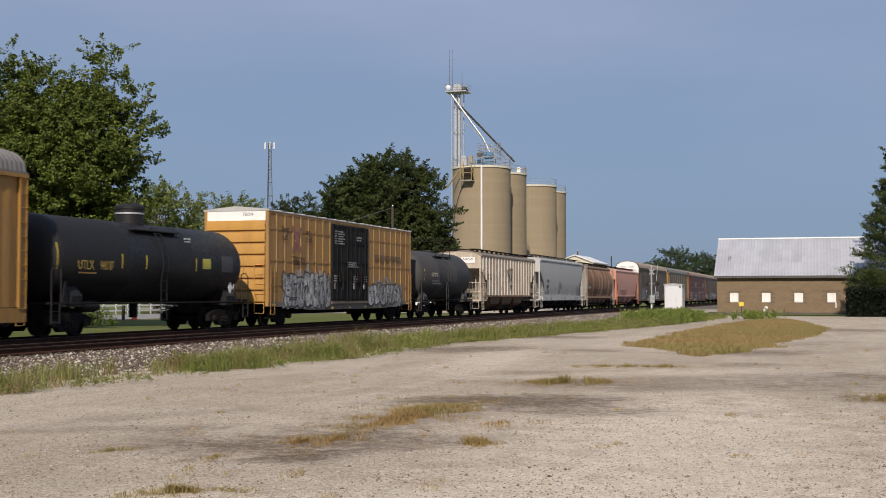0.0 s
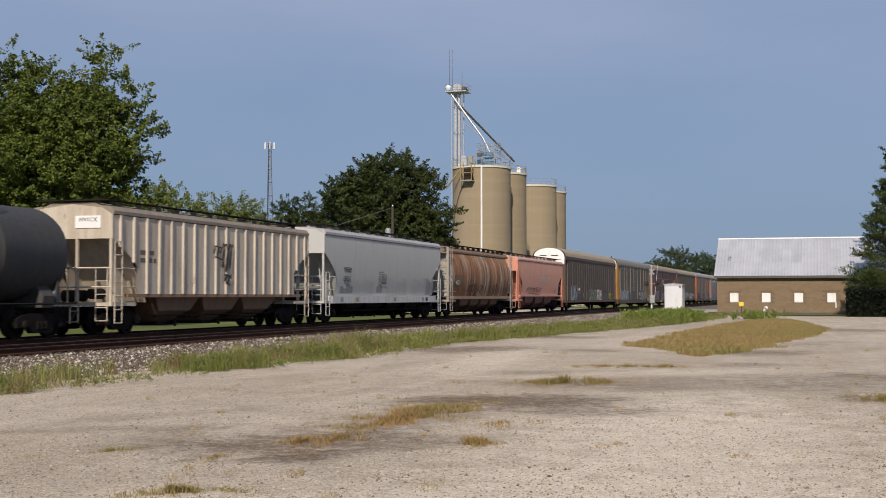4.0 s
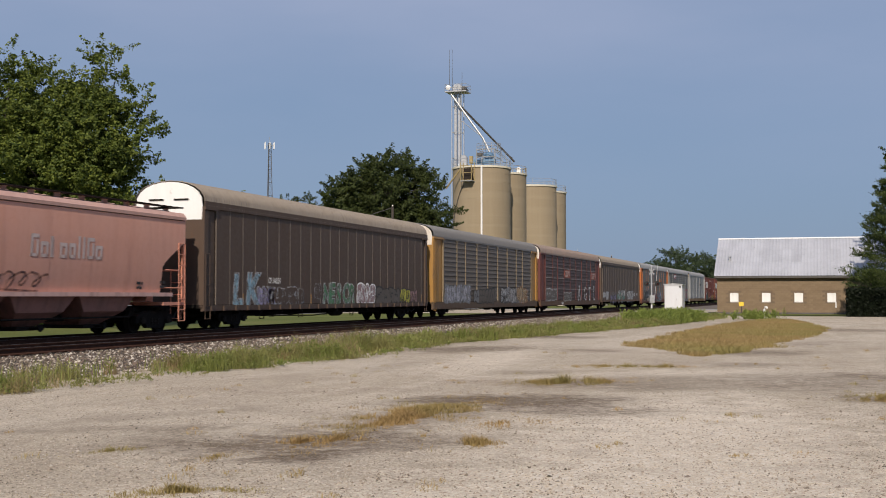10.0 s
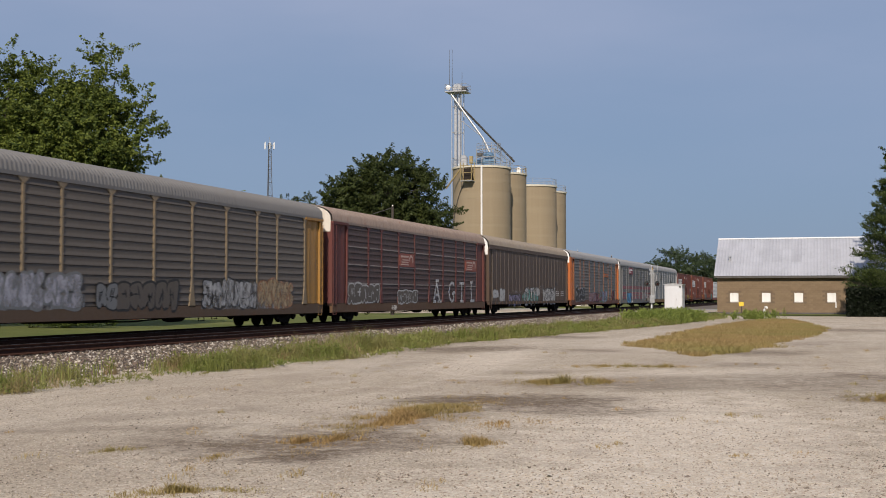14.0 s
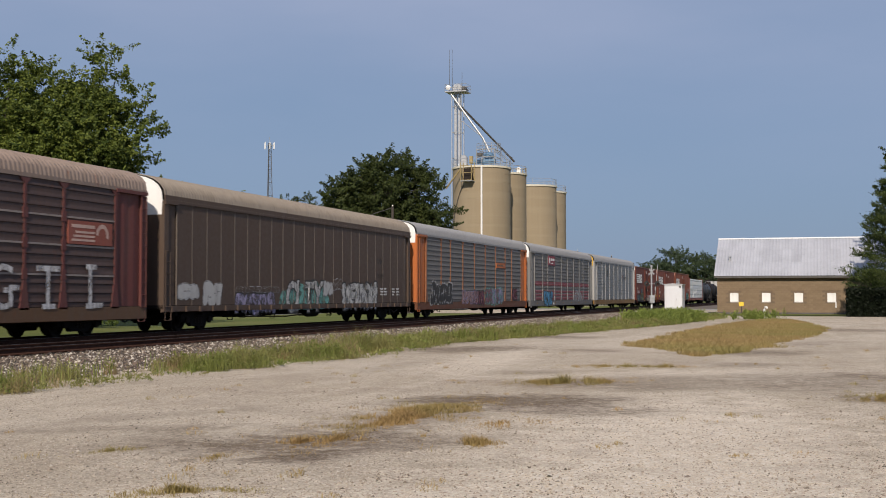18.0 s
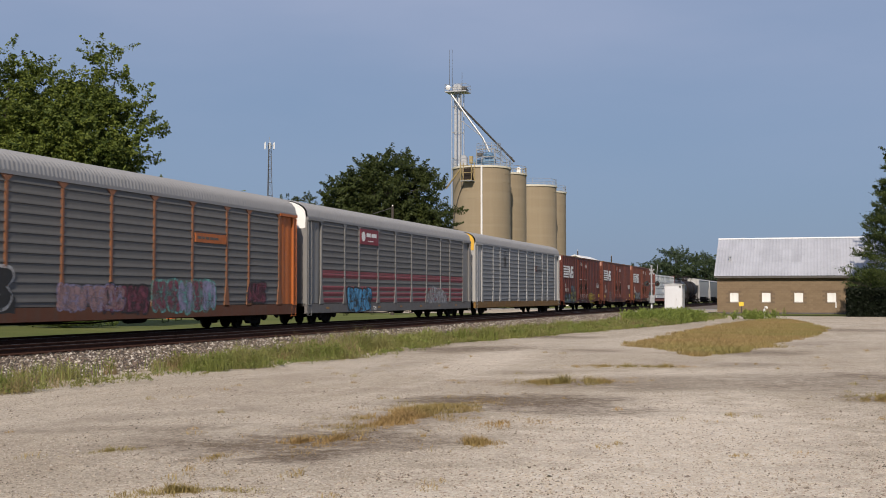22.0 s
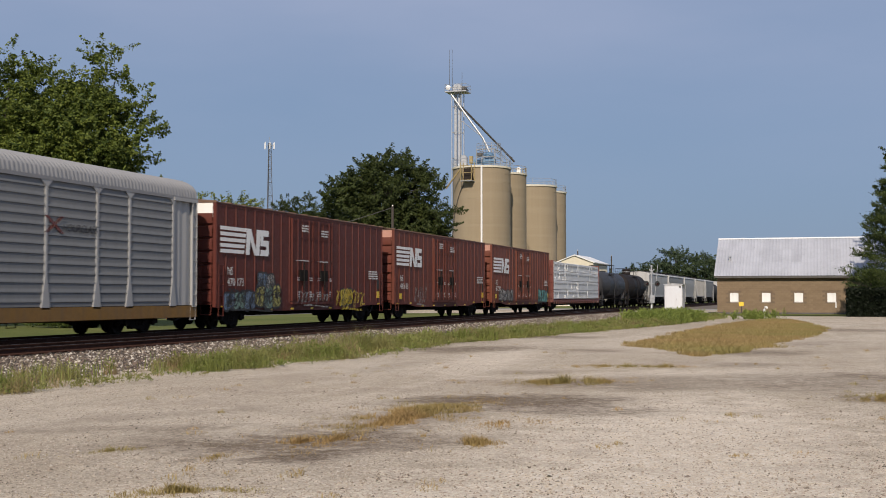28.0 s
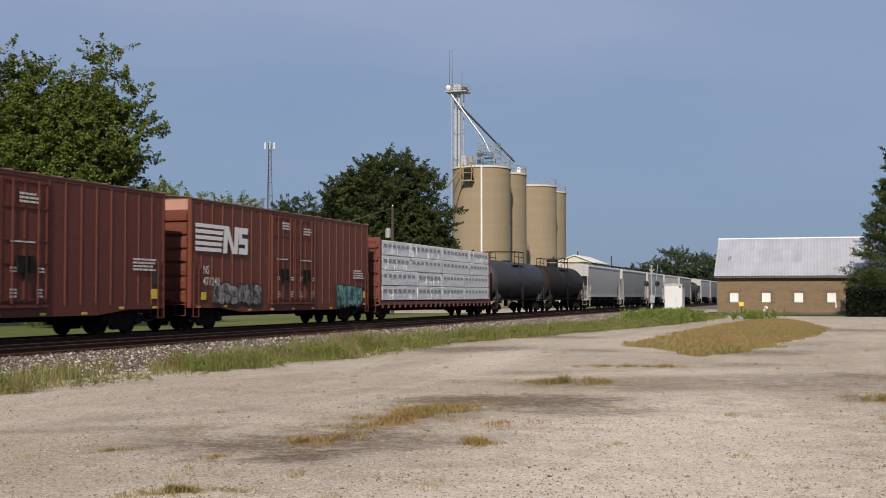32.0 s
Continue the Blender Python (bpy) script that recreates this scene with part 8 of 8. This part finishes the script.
graffiti(c, W + 0.013, -11.9, -6.0, 0.95, 2.05, hue("pale lilac spray", (0.46, 0.46, 0.52), 0.4, 0.7), RIB_LIGHT, 41, 6, 0.75)
graffiti(c, W + 0.013, -5.1, -3.9, 0.9, 1.8, RIB_LIGHT, BLACK, 47, 2, 0.75)
graffiti(c, W + 0.013, -3.9, 0.3, 0.85, 1.9, RIB_GREY, BLACK, 42, 5, 0.75)
spray_patch(c, W + 0.011, 2.1, 10.7, 0.8, 2.1, "faded grey spray", 46, "ragged field of faded spray")
graffiti(c, W + 0.013, 2.2, 6.9, 0.85, 2.0, CHROME, BLACK, 43, 6, 0.75)
graffiti(c, W + 0.013, 7.2, 10.6, 0.8, 2.05, hue("faded yellow spray", (0.46, 0.36, 0.22), 0.4), hue("dull orange spray", (0.40, 0.2, 0.1), 0.4), 44, 4, 0.75)
enlist(9, c)

# 10: maroon car carrier
m, l = spot(10)
c, W, E_ = autorack(m, l, "maroon-framed car carrier with dusty brown ribbed sides", MAROON_SIDE, MAROON, hue("rust-stained tan roof", (0.25, 0.19, 0.155), 0.5, 0.6, 0.22), ENDRUST, "ribbed", hue("ochre deck paint", (0.12, 0.065, 0.032), 0.6, 0.6, 0.25))
seam = hue("pale dusty seam", (0.27, 0.23, 0.21), 0.5)
for y0, y1 in zip(BAYS[:-1], BAYS[1:]):
    for z in (1.98, 2.93, 3.84):
        part("panel_seam", Shape().box(W - 0.06, W - 0.004, y0 + 0.09, y1 - 0.09, z, z + 0.06), seam, c)
for y0 in BAYS[1:-1]:
    for z in (2.0, 2.95, 3.86):
        part("hinge", Shape().box(W - 0.02, W + 0.018, y0 - 0.13, y0 + 0.13, z - 0.14, z + 0.18, 0.01), MAROON, c)
signred = hue("red-brown sign paint", (0.26, 0.07, 0.045), 0.4)
pink_sign = hue("faded pink sign paint", (0.52, 0.36, 0.30), 0.3)
for y0, y1 in ((-4.1, -1.6), (9.25, 11.8)):
    pl = part("sign_panel", Shape().box(W - 0.03, W + 0.02, y0, y1, 3.02, 3.78), signred, c, "red-brown panel with pale bars")
    sg = Shape()
    for k in range(3):
        sg.box(W + 0.02, W + 0.026, y0 + 0.2 + 0.1 * k, y0 + 1.5, 3.12 + k * 0.13, 3.19 + k * 0.13)
    sg.box(W + 0.02, W + 0.026, y0 + 0.2, y0 + 1.5, 3.55, 3.66)
    part("emblem", sg.rings([[(W + 0.024, y0 + 1.95 + rr * math.cos(t), 3.35 + rr * math.sin(t)) for t in np.linspace(-0.3, math.pi, 11)] for rr in (0.24, 0.38)], close=False, caps=False), pink_sign, pl)
grey_caps = hue("grey sprayed capitals", (0.58, 0.58, 0.59), 0.4, 0.7)
for ch, y0, wide_, feet in (("A", 2.0, 1.15, ((0.0, 0.6, 0), (0.95, 1.75, 0), (0.55, 1.15, 1))), ("G", 5.15, 1.0, ((1.1, 1.6, 0.45),)), ("T", 7.55, 1.1, ((0.35, 1.05, 0),)), ("L", 10.25, 1.05, ((0.0, 0.6, 1), (0.0, 0.5, 0)))):
    lettering(ch, 1.95, grey_caps, c, W + 0.032, y0, 0.95, "graffiti", "tall grey sprayed capital letter", narrow=wide_)
    for u0, u1, v in feet:      # slab feet and heads
        part("graffiti", Shape().box(W + 0.030, W + 0.034, y0 + u0, y0 + u1, 0.93 + v * 1.28, 1.10 + v * 1.28), grey_caps, c)
graffiti(c, W + 0.013, -12.0, -7.4, 0.95, 1.95, RIB_GREY, PALE, 51, 5, 0.75)
graffiti(c, W + 0.013, -4.4, -1.0, 0.95, 1.7, RIB_GREY, PALE, 52, 4, 0.75)
lettering("160221", 0.34, ENDW, c, W + 0.014, -5.5, 0.6, narrow=0.9)
enlist(10, c)

# 11: second brown car carrier
m, l = spot(11)
# again the lighter post brown with sunlight painted in
c, W, E_ = autorack(m, l, "brown smooth-sided car carrier with large white graffiti", BROWN, BROWN, TAN_ROOF, ENDW, "smooth", None, hue("sunlit brown post paint", (0.15, 0.122, 0.10), 0.4))
G = W - 0.022
lettering("CNA", 0.40, BLACK, c, G, 8.5, 3.1, narrow=0.9)
lettering("712905", 0.36, BLACK, c, G, 8.5, 2.3, narrow=0.95)
graffiti(c, G, -12.7, -11.4, 1.2, 1.8, PALE, CHROME, 67, 1)
graffiti(c, G, -10.9, -9.4, 0.9, 1.85, PALE, CHROME, 68, 2)
graffiti(c, G, -8.2, -4.4, 0.6, 1.5, LILAC, BLACK, 61, 5)
graffiti(c, G, -8.1, -4.0, 1.5, 1.75, BROWN, CHROME, 66, 7)
spray_patch(c, G - 0.012, -3.9, 1.9, 0.7, 2.2, TEAL, 62, "ragged field of teal spray")
sprayed_word(c, "CITY", G, -3.3, 0.68, 1.85, "chalk white spray", BLACK, "large white sprayed word with a black outline", 0.86, 0.07)
graffiti(c, G, 1.1, 2.2, 1.35, 2.05, PALE, CHROME, 64, 2)
graffiti(c, G, 2.3, 3.45, 1.65, 2.2, BROWN, CHROME, 69, 3)
graffiti(c, G, 3.5, 8.4, 0.65, 2.1, "chalk white spray", BLACK, 65, 5, label="large white rounded graffiti letters")
for y in (9.0, 9.6, 10.9, 11.6):
    bars(c, G, y, 1.7, 0.45, 0.09, 3, WHITE, int(y * 10))
enlist(11, c)

# 12: orange-framed car carrier
m, l = spot(12)
c, W, E_ = autorack(m, l, "orange-framed car carrier with grey ribbed sides", RIB_MID, ORANGE, CLEAN_ROOF, ENDW, "ribbed", hue("dirty orange deck paint", (0.14, 0.05, 0.022), 0.6, 0.6, 0.1), hue("faded orange post paint", (0.26, 0.105, 0.045), 0.5))
spray_patch(c, W + 0.011, -11.4, -6.6, 0.8, 2.25, BLACK, 71, "ragged field of black spray")
graffiti(c, W + 0.015, -11.3, -6.7, 0.85, 2.2, BLACK, CHROME, 71, 4, 1.2, label="black outlined graffiti")
graffiti(c, W + 0.013, -4.4, -0.6, 0.85, 1.75, PINKG, LILAC, 72, 6, 0.75)
graffiti(c, W + 0.013, -1.9, 1.0, 0.75, 1.75, hue("wine spray", (0.22, 0.06, 0.09), 0.3), BLACK, 75, 4, 0.75)
graffiti(c, W + 0.013, 1.3, 6.0, 0.75, 1.95, ("wine spray", LILAC), TEAL, 73, 5, 0.75, label="wine red graffiti outlined in teal")
graffiti(c, W + 0.013, 8.9, 10.6, 1.0, 1.95, "wine spray", BLACK, 74, 2, 0.75)
part("sign_bar", Shape().box(W - 0.03, W + 0.02, 4.4, 6.95, 3.42, 3.78), ORANGE, c, "orange name bar")
bars(c, W + 0.021, 4.55, 3.55, 2.2, 0.1, 1, RIB_GREY, 6)
enlist(12, c)

# 13: grey car carrier with red bands
m, l = spot(13)
c, W, E_ = autorack(m, l, "silver car carrier with dark red bands and red sign", RIB_MID, hue("dull silver post paint", (0.20, 0.20, 0.197), 0.4, 0.55), CLEAN_ROOF, ENDW, "ribbed", hue("grey deck paint", (0.15, 0.145, 0.14), 0.5))
band = hue("dark red band paint", (0.24, 0.055, 0.065), 0.4)
for y0, y1 in zip(BAYS[:-1], BAYS[1:]):
    for q in (0, 1, 2, 4, 5):
        z = 0.97 + q * RIB - (0.10 if q == 5 else 0.0)
        ridge = [(-0.001, z + 0.07), (0.002, z + 0.12), (0.022, z + 0.18), (0.022, z + 0.23), (0.002, z + 0.28)] if q < 5 else [(0.003, z + 0.10), (0.003, z + 0.24)]
        part("red_band", Shape().sheet([(W - 0.031 + a, z) for a, z in ridge], [y0 + 0.08, y1 - 0.08]), band, c)
sp_ = part("sign_panel", Shape().box(W - 0.03, W + 0.03, -7.0, -4.3, 4.05, 4.85), hue("deep red sign paint", (0.22, 0.03, 0.045), 0.2), c, "deep red panel with white bars")
bars(c, W + 0.031, -6.1, 4.45, 1.6, 0.2, 1, ENDW, 14)
bars(c, W + 0.031, -5.9, 4.2, 0.9, 0.06, 1, ENDW, 15)
part("emblem", Shape().lathe([(0, 0), (0.26, 0.0), (0.26, 0.006), (0, 0.006)], (W + 0.03, -6.55, 4.45), "x", 14), ENDW, sp_)
spray_patch(c, W + 0.011, -8.7, -5.4, 0.55, 1.7, BLUEG, 81, "ragged field of blue spray")
graffiti(c, W + 0.013, -8.7, -5.3, 0.6, 1.85, BLUEG, BLACK, 81, 4, label="bright blue sprayed graffiti")
spray_patch(c, W + 0.011, 4.2, 8.3, 0.9, 2.1, hue("pale grey spray", (0.40, 0.41, 0.42), 0.5), 82, "ragged field of pale grey spray")
for k in range(7):
    part("reflector", Shape().box(W + 0.012, W + 0.016, -11.5 + k * 3.6, -11.1 + k * 3.6, 0.72, 0.82), YEL, c)
lettering("7190", 0.3, ENDW, c, W + 0.014, -5.1, 0.62, narrow=0.9)
enlist(13, c)

# 14: clean silver car carrier on a yellow deck
m, l = spot(14)
c, W, E_ = autorack(m, l, "clean silver car carrier on a dirty yellow deck", RIB_LIGHT, SILVER, CLEAN_ROOF, hue("yellow end cap paint", (0.72, 0.42, 0.03), 0.2), "ribbed", hue("dirty yellow deck paint", (0.225, 0.120, 0.026), 0.65, 0.6, 0.2))
em = Shape().rings([[(W + 0.004, -5.6 + rr * 0.75 * math.cos(t), 4.1 + rr * math.sin(t)) for t in np.linspace(0, 2 * math.pi, 20, endpoint=False)] for rr in (0.56, 0.63)], caps=False)
part("emblem", em, BLACK, c, "dark oval emblem")
part("emblem", Shape().prism([(-5.72, 3.6), (-5.48, 3.6), (-5.42, 4.2), (-5.6, 4.4), (-5.78, 4.2)], W - 0.012, W + 0.003, "x"), BLACK, c)
part("emblem", Shape().prism([(4.1, 3.32), (4.3, 3.32), (5.15, 3.86), (4.95, 3.86)], W + 0.0, W + 0.01, "x").prism([(4.1, 3.86), (4.3, 3.86), (5.15, 3.32), (4.95, 3.32)], W + 0.001, W + 0.012, "x"), hue("dull red spray", (0.19, 0.055, 0.045), 0.3), c, "dull red crossed strokes")
lettering("HOURGLASS", 0.36, hue("dark name paint", (0.03, 0.03, 0.032), 0.1), c, W + 0.009, 5.05, 3.40, narrow=0.95, slant=0.3)
enlist(14, c)


# 15 to 17: three red-brown boxcars
def ns_boxcar(i, col, label, seed):
    m, l = spot(i)
    body = hue("red-brown boxcar paint %d" % seed, col, 0.45, 0.6, 0.05, (0.07, 0.03, 0.02))
    c, W, h = boxcar(m, l, label, body, hue("rusty boxcar roof", (0.17, 0.10, 0.07), 0.5, 0.7, 0.3), body, body, 8, 5.2, 2, ENDW if i == 15 else hue("faded pink end paint", (0.46, 0.24, 0.18), 0.3), 2.42)
    s = Shape()
    for k in range(5):
        s.prism([(-h + 0.35, 4.42 - k * 0.235), (-h + 3.0 - k * 0.06, 4.42 - k * 0.235), (-h + 2.95 - k * 0.06, 4.27 - k * 0.235), (-h + 0.35, 4.27 - k * 0.235)], W + 0.056, W + 0.06, "x")
    for a in (0.0, 1.05):
        s.prism([(-h + 2.9 + a, 3.3), (-h + 3.28 + a, 3.3), (-h + 3.42 + a, 4.42), (-h + 3.0 + a, 4.42)], W + 0.06, W + 0.064, "x")
    s.prism([(-h + 3.05, 4.42), (-h + 3.45, 4.42), (-h + 4.1, 3.3), (-h + 3.8, 3.3)], W + 0.061, W + 0.065, "x")
    for z in (3.3, 3.72, 4.16):
        s.prism([(-h + 4.45, z), (-h + 5.35, z), (-h + 5.4, z + 0.26), (-h + 4.5, z + 0.26)], W + 0.058, W + 0.062, "x")
    s.prism([(-h + 4.45, 3.9), (-h + 4.75, 3.72), (-h + 4.8, 4.42), (-h + 4.5, 4.42)], W + 0.059, W + 0.063, "x")
    s.prism([(-h + 5.1, 3.3), (-h + 5.4, 3.4), (-h + 5.38, 3.95), (-h + 5.1, 3.9)], W + 0.059, W + 0.063, "x")
    s.v = [(x, -h + 0.25 + (y + h - 0.35) * 0.89, 3.06 + (z - 3.3) * 0.98) for x, y, z in s.v]
    part("emblem", s, ENDW, c, "white striped railway emblem")
    lettering("NS", 0.48, WHITE, c, W + 0.058, -h + 0.88, 2.2, narrow=0.85)
    lettering({15: "470 173", 16: "469633", 17: "471240"}[i], 0.46, WHITE, c, W + 0.06, -h + 0.88, 1.76, narrow=1.0)
    bars(c, W + 0.1, -1.4, 4.55, 0.9, 0.07, 3, WHITE, seed)
    bars(c, W + 0.1, 0.9, 4.4, 1.0, 0.07, 3, WHITE, seed + 1)
    bars(c, W + 0.1, -2.0, 2.95, 1.6, 0.05, 1, WHITE, seed + 2)
    bars(c, W + 0.1, 0.5, 2.95, 1.6, 0.05, 1, WHITE, seed + 3)
    for y in (-1.9, -0.5, 0.5, 1.8):
        bars(c, W + 0.1, y, 2.15, 0.35, 0.06, 2, WHITE, seed + int(y * 10))
        bars(c, W + 0.1, y, 1.5, 0.3, 0.06, 3, WHITE, seed + 40 + int(y * 10))
    part("data_panel", Shape().box(W + 0.05, W + 0.056, h - 0.95, h - 0.55, 1.25, 1.6), "yellow", c, "small yellow notice")
    part("data_panel", Shape().box(W + 0.05, W + 0.056, -h + 0.75, -h + 1.15, 1.2, 1.5), "yellow", c, "small yellow notice")
    part("data_panel", Shape().box(W + 0.05, W + 0.056, h - 0.95, h - 0.5, 1.75, 2.2), BLACK, c, "black data plate")
    bars(c, W + 0.06, h - 2.2, 2.6, 1.6, 0.07, 4, WHITE, seed + 4)
    if i == 15:
        lettering("NS 470173", 0.22, BLACK, c, -0.3, -h - 0.035, 4.8, spin=0)
        dullyel = hue("dirty yellow spray", (0.60, 0.44, 0.04), 0.5)
        mossy = hue("mossy yellow spray", (0.42, 0.39, 0.11), 0.5)
        slate = hue("slate blue spray", (0.15, 0.21, 0.29), 0.5)
        dulled = hue("grey green spray", (0.20, 0.30, 0.24), 0.5)
        chalk = hue("dull chalk spray", (0.38, 0.36, 0.33), 0.5)
        graffiti(c, W + 0.052, -5.9, -4.2, 1.5, 2.35, (slate, chalk), BLACK, 92, 2)
        graffiti(c, W + 0.058, -8.9, -6.2, 0.75, 1.55, (dulled, mossy, slate), BLACK, 91, 3, label="grey, green and blue sprayed graffiti")
        graffiti(c, W + 0.064, -6.1, -3.6, 0.80, 1.80, (mossy, dulled, chalk), BLACK, 98, 3, label="mossy yellow and blue sprayed graffiti")
        scrawl(c, W + 0.074, -8.8, -4.2, 0.8, 1.8, BLACK, 99, 7, 0.035)
        scrawl(c, W + 0.09, -1.9, 1.9, 0.95, 1.6, chalk, 93, 9, 0.03)
        graffiti(c, W + 0.058, 3.4, 5.0, 0.85, 1.75, (dullyel, mossy), BLACK, 94, 2, label="dirty yellow sprayed graffiti")
        scrawl(c, W + 0.074, 2.8, 6.6, 0.75, 1.7, dullyel, 101, 8, 0.05)
    if i == 16:
        scrawl(c, W + 0.058, -h + 3.4, -h + 5.6, 0.9, 1.9, hue("dull chalk spray", (0.38, 0.36, 0.33), 0.5), 95, 5, 0.04)
    if i == 17:
        graffiti(c, W + 0.056, -7.8, -3.5, 1.0, 1.85, hue("dull chalk spray", (0.38, 0.36, 0.33), 0.5), BLACK, 96, 6)
        graffiti(c, W + 0.056, 5.1, 8.5, 0.8, 1.9, TEAL, BLACK, 97, 4, label="teal sprayed graffiti")
    enlist(i, c)


ns_boxcar(15, (0.102, 0.020, 0.012), "red-brown boxcar with white emblem and bright graffiti", 15)
ns_boxcar(16, (0.130, 0.031, 0.017), "faded red-brown ribbed boxcar with white emblem", 16)
ns_boxcar(17, (0.152, 0.040, 0.020), "orange-brown boxcar with white emblem and teal graffiti", 17)

# 18: lumber
m, l = spot(18)
enlist(18, lumber_car(m, l, "flatcar loaded with white-wrapped bundles of lumber"))

# 19, 20: tank cars
m, l = spot(19)
enlist(19, tank_car(m, l, "slate grey tank car with a railed platform", hue("slate tank paint", (0.036, 0.036, 0.040), 0.4, 0.55, 0, (0.05, 0.045, 0.04)), 1.5, 2.62, False, True)[0])
m, l = spot(20)
enlist(20, tank_car(m, l, "brown-black tank car with dirty sides", hue("brown-black tank paint", (0.013, 0.0095, 0.0085), 0.4, 0.72, 0, (0.030, 0.019, 0.014)), 1.5, 2.62, True, True)[0])
# 21 to 25 and 27 to 29: hoppers behind, 26 a tank car
light = hue("off-white hopper paint", (0.43, 0.43, 0.42), 0.45, 0.55, 0.03, (0.25, 0.23, 0.21))
mid_ = hue("mid grey hopper paint", (0.27, 0.27, 0.265), 0.45, 0.55, 0.03)
for i, (st, mt, lb) in enumerate((("curved", light, "off-white covered hopper, dusty and streaked"), ("curved", mid_, "mid grey covered hopper, dusty"), ("curved", light, "off-white covered hopper, faintly stained"), ("ribbed", mid_, "grey ribbed covered hopper"), ("curved", mid_, "plain dusty grey covered hopper"))):
    m, l = spot(21 + i)
    enlist(21 + i, covered_hopper(m, l, lb, mt, 4.7, st, 4, light if i % 2 == 0 else PALE, PALE)[0])
m, l = spot(26)
enlist(26, tank_car(m, l, "dark grey tank car among the hoppers", gtk, 1.45, 2.6)[0])
for i, mt in ((27, light), (28, mid_), (29, light)):
    m, l = spot(i)
    enlist(i, covered_hopper(m, l, "pale grey covered hopper far down the train", mt, 4.7, "curved", 4, light, PALE)[0])


# ---- what moves ----
def rolled(t):
    """How far the train has come after t seconds."""
    return SPEED * t - SLOWING * t * t


def motions():
    """The whole train rolls past, slowing gently."""
    for car, y in TRAIN:
        walk(car, [(t, pose(TRACK_FAR, y - rolled(t), RAIL_Z)) for t in range(0, 33, 2)])
    # wheelsets roll without slipping; those that sit alike in their trucks share one run of keys
    first = {}
    for w in WHEELSETS:
        key = (round(w.location.y, 3), round(w.location.z, 3))
        if key not in first:
            y, r = w.location.y, w.location.z
            walk(w, [(k / FPS, pose(0, y, r, math.degrees(rolled(k / FPS) / r) % 360)) for k in range(32 * FPS + 1)])
            first[key] = w.animation_data
        else:
            w.rotation_mode = "QUATERNION"
            w.animation_data_create()
            w.animation_data.action = first[key].action
            w.animation_data.action_slot = first[key].action_slot


motions()
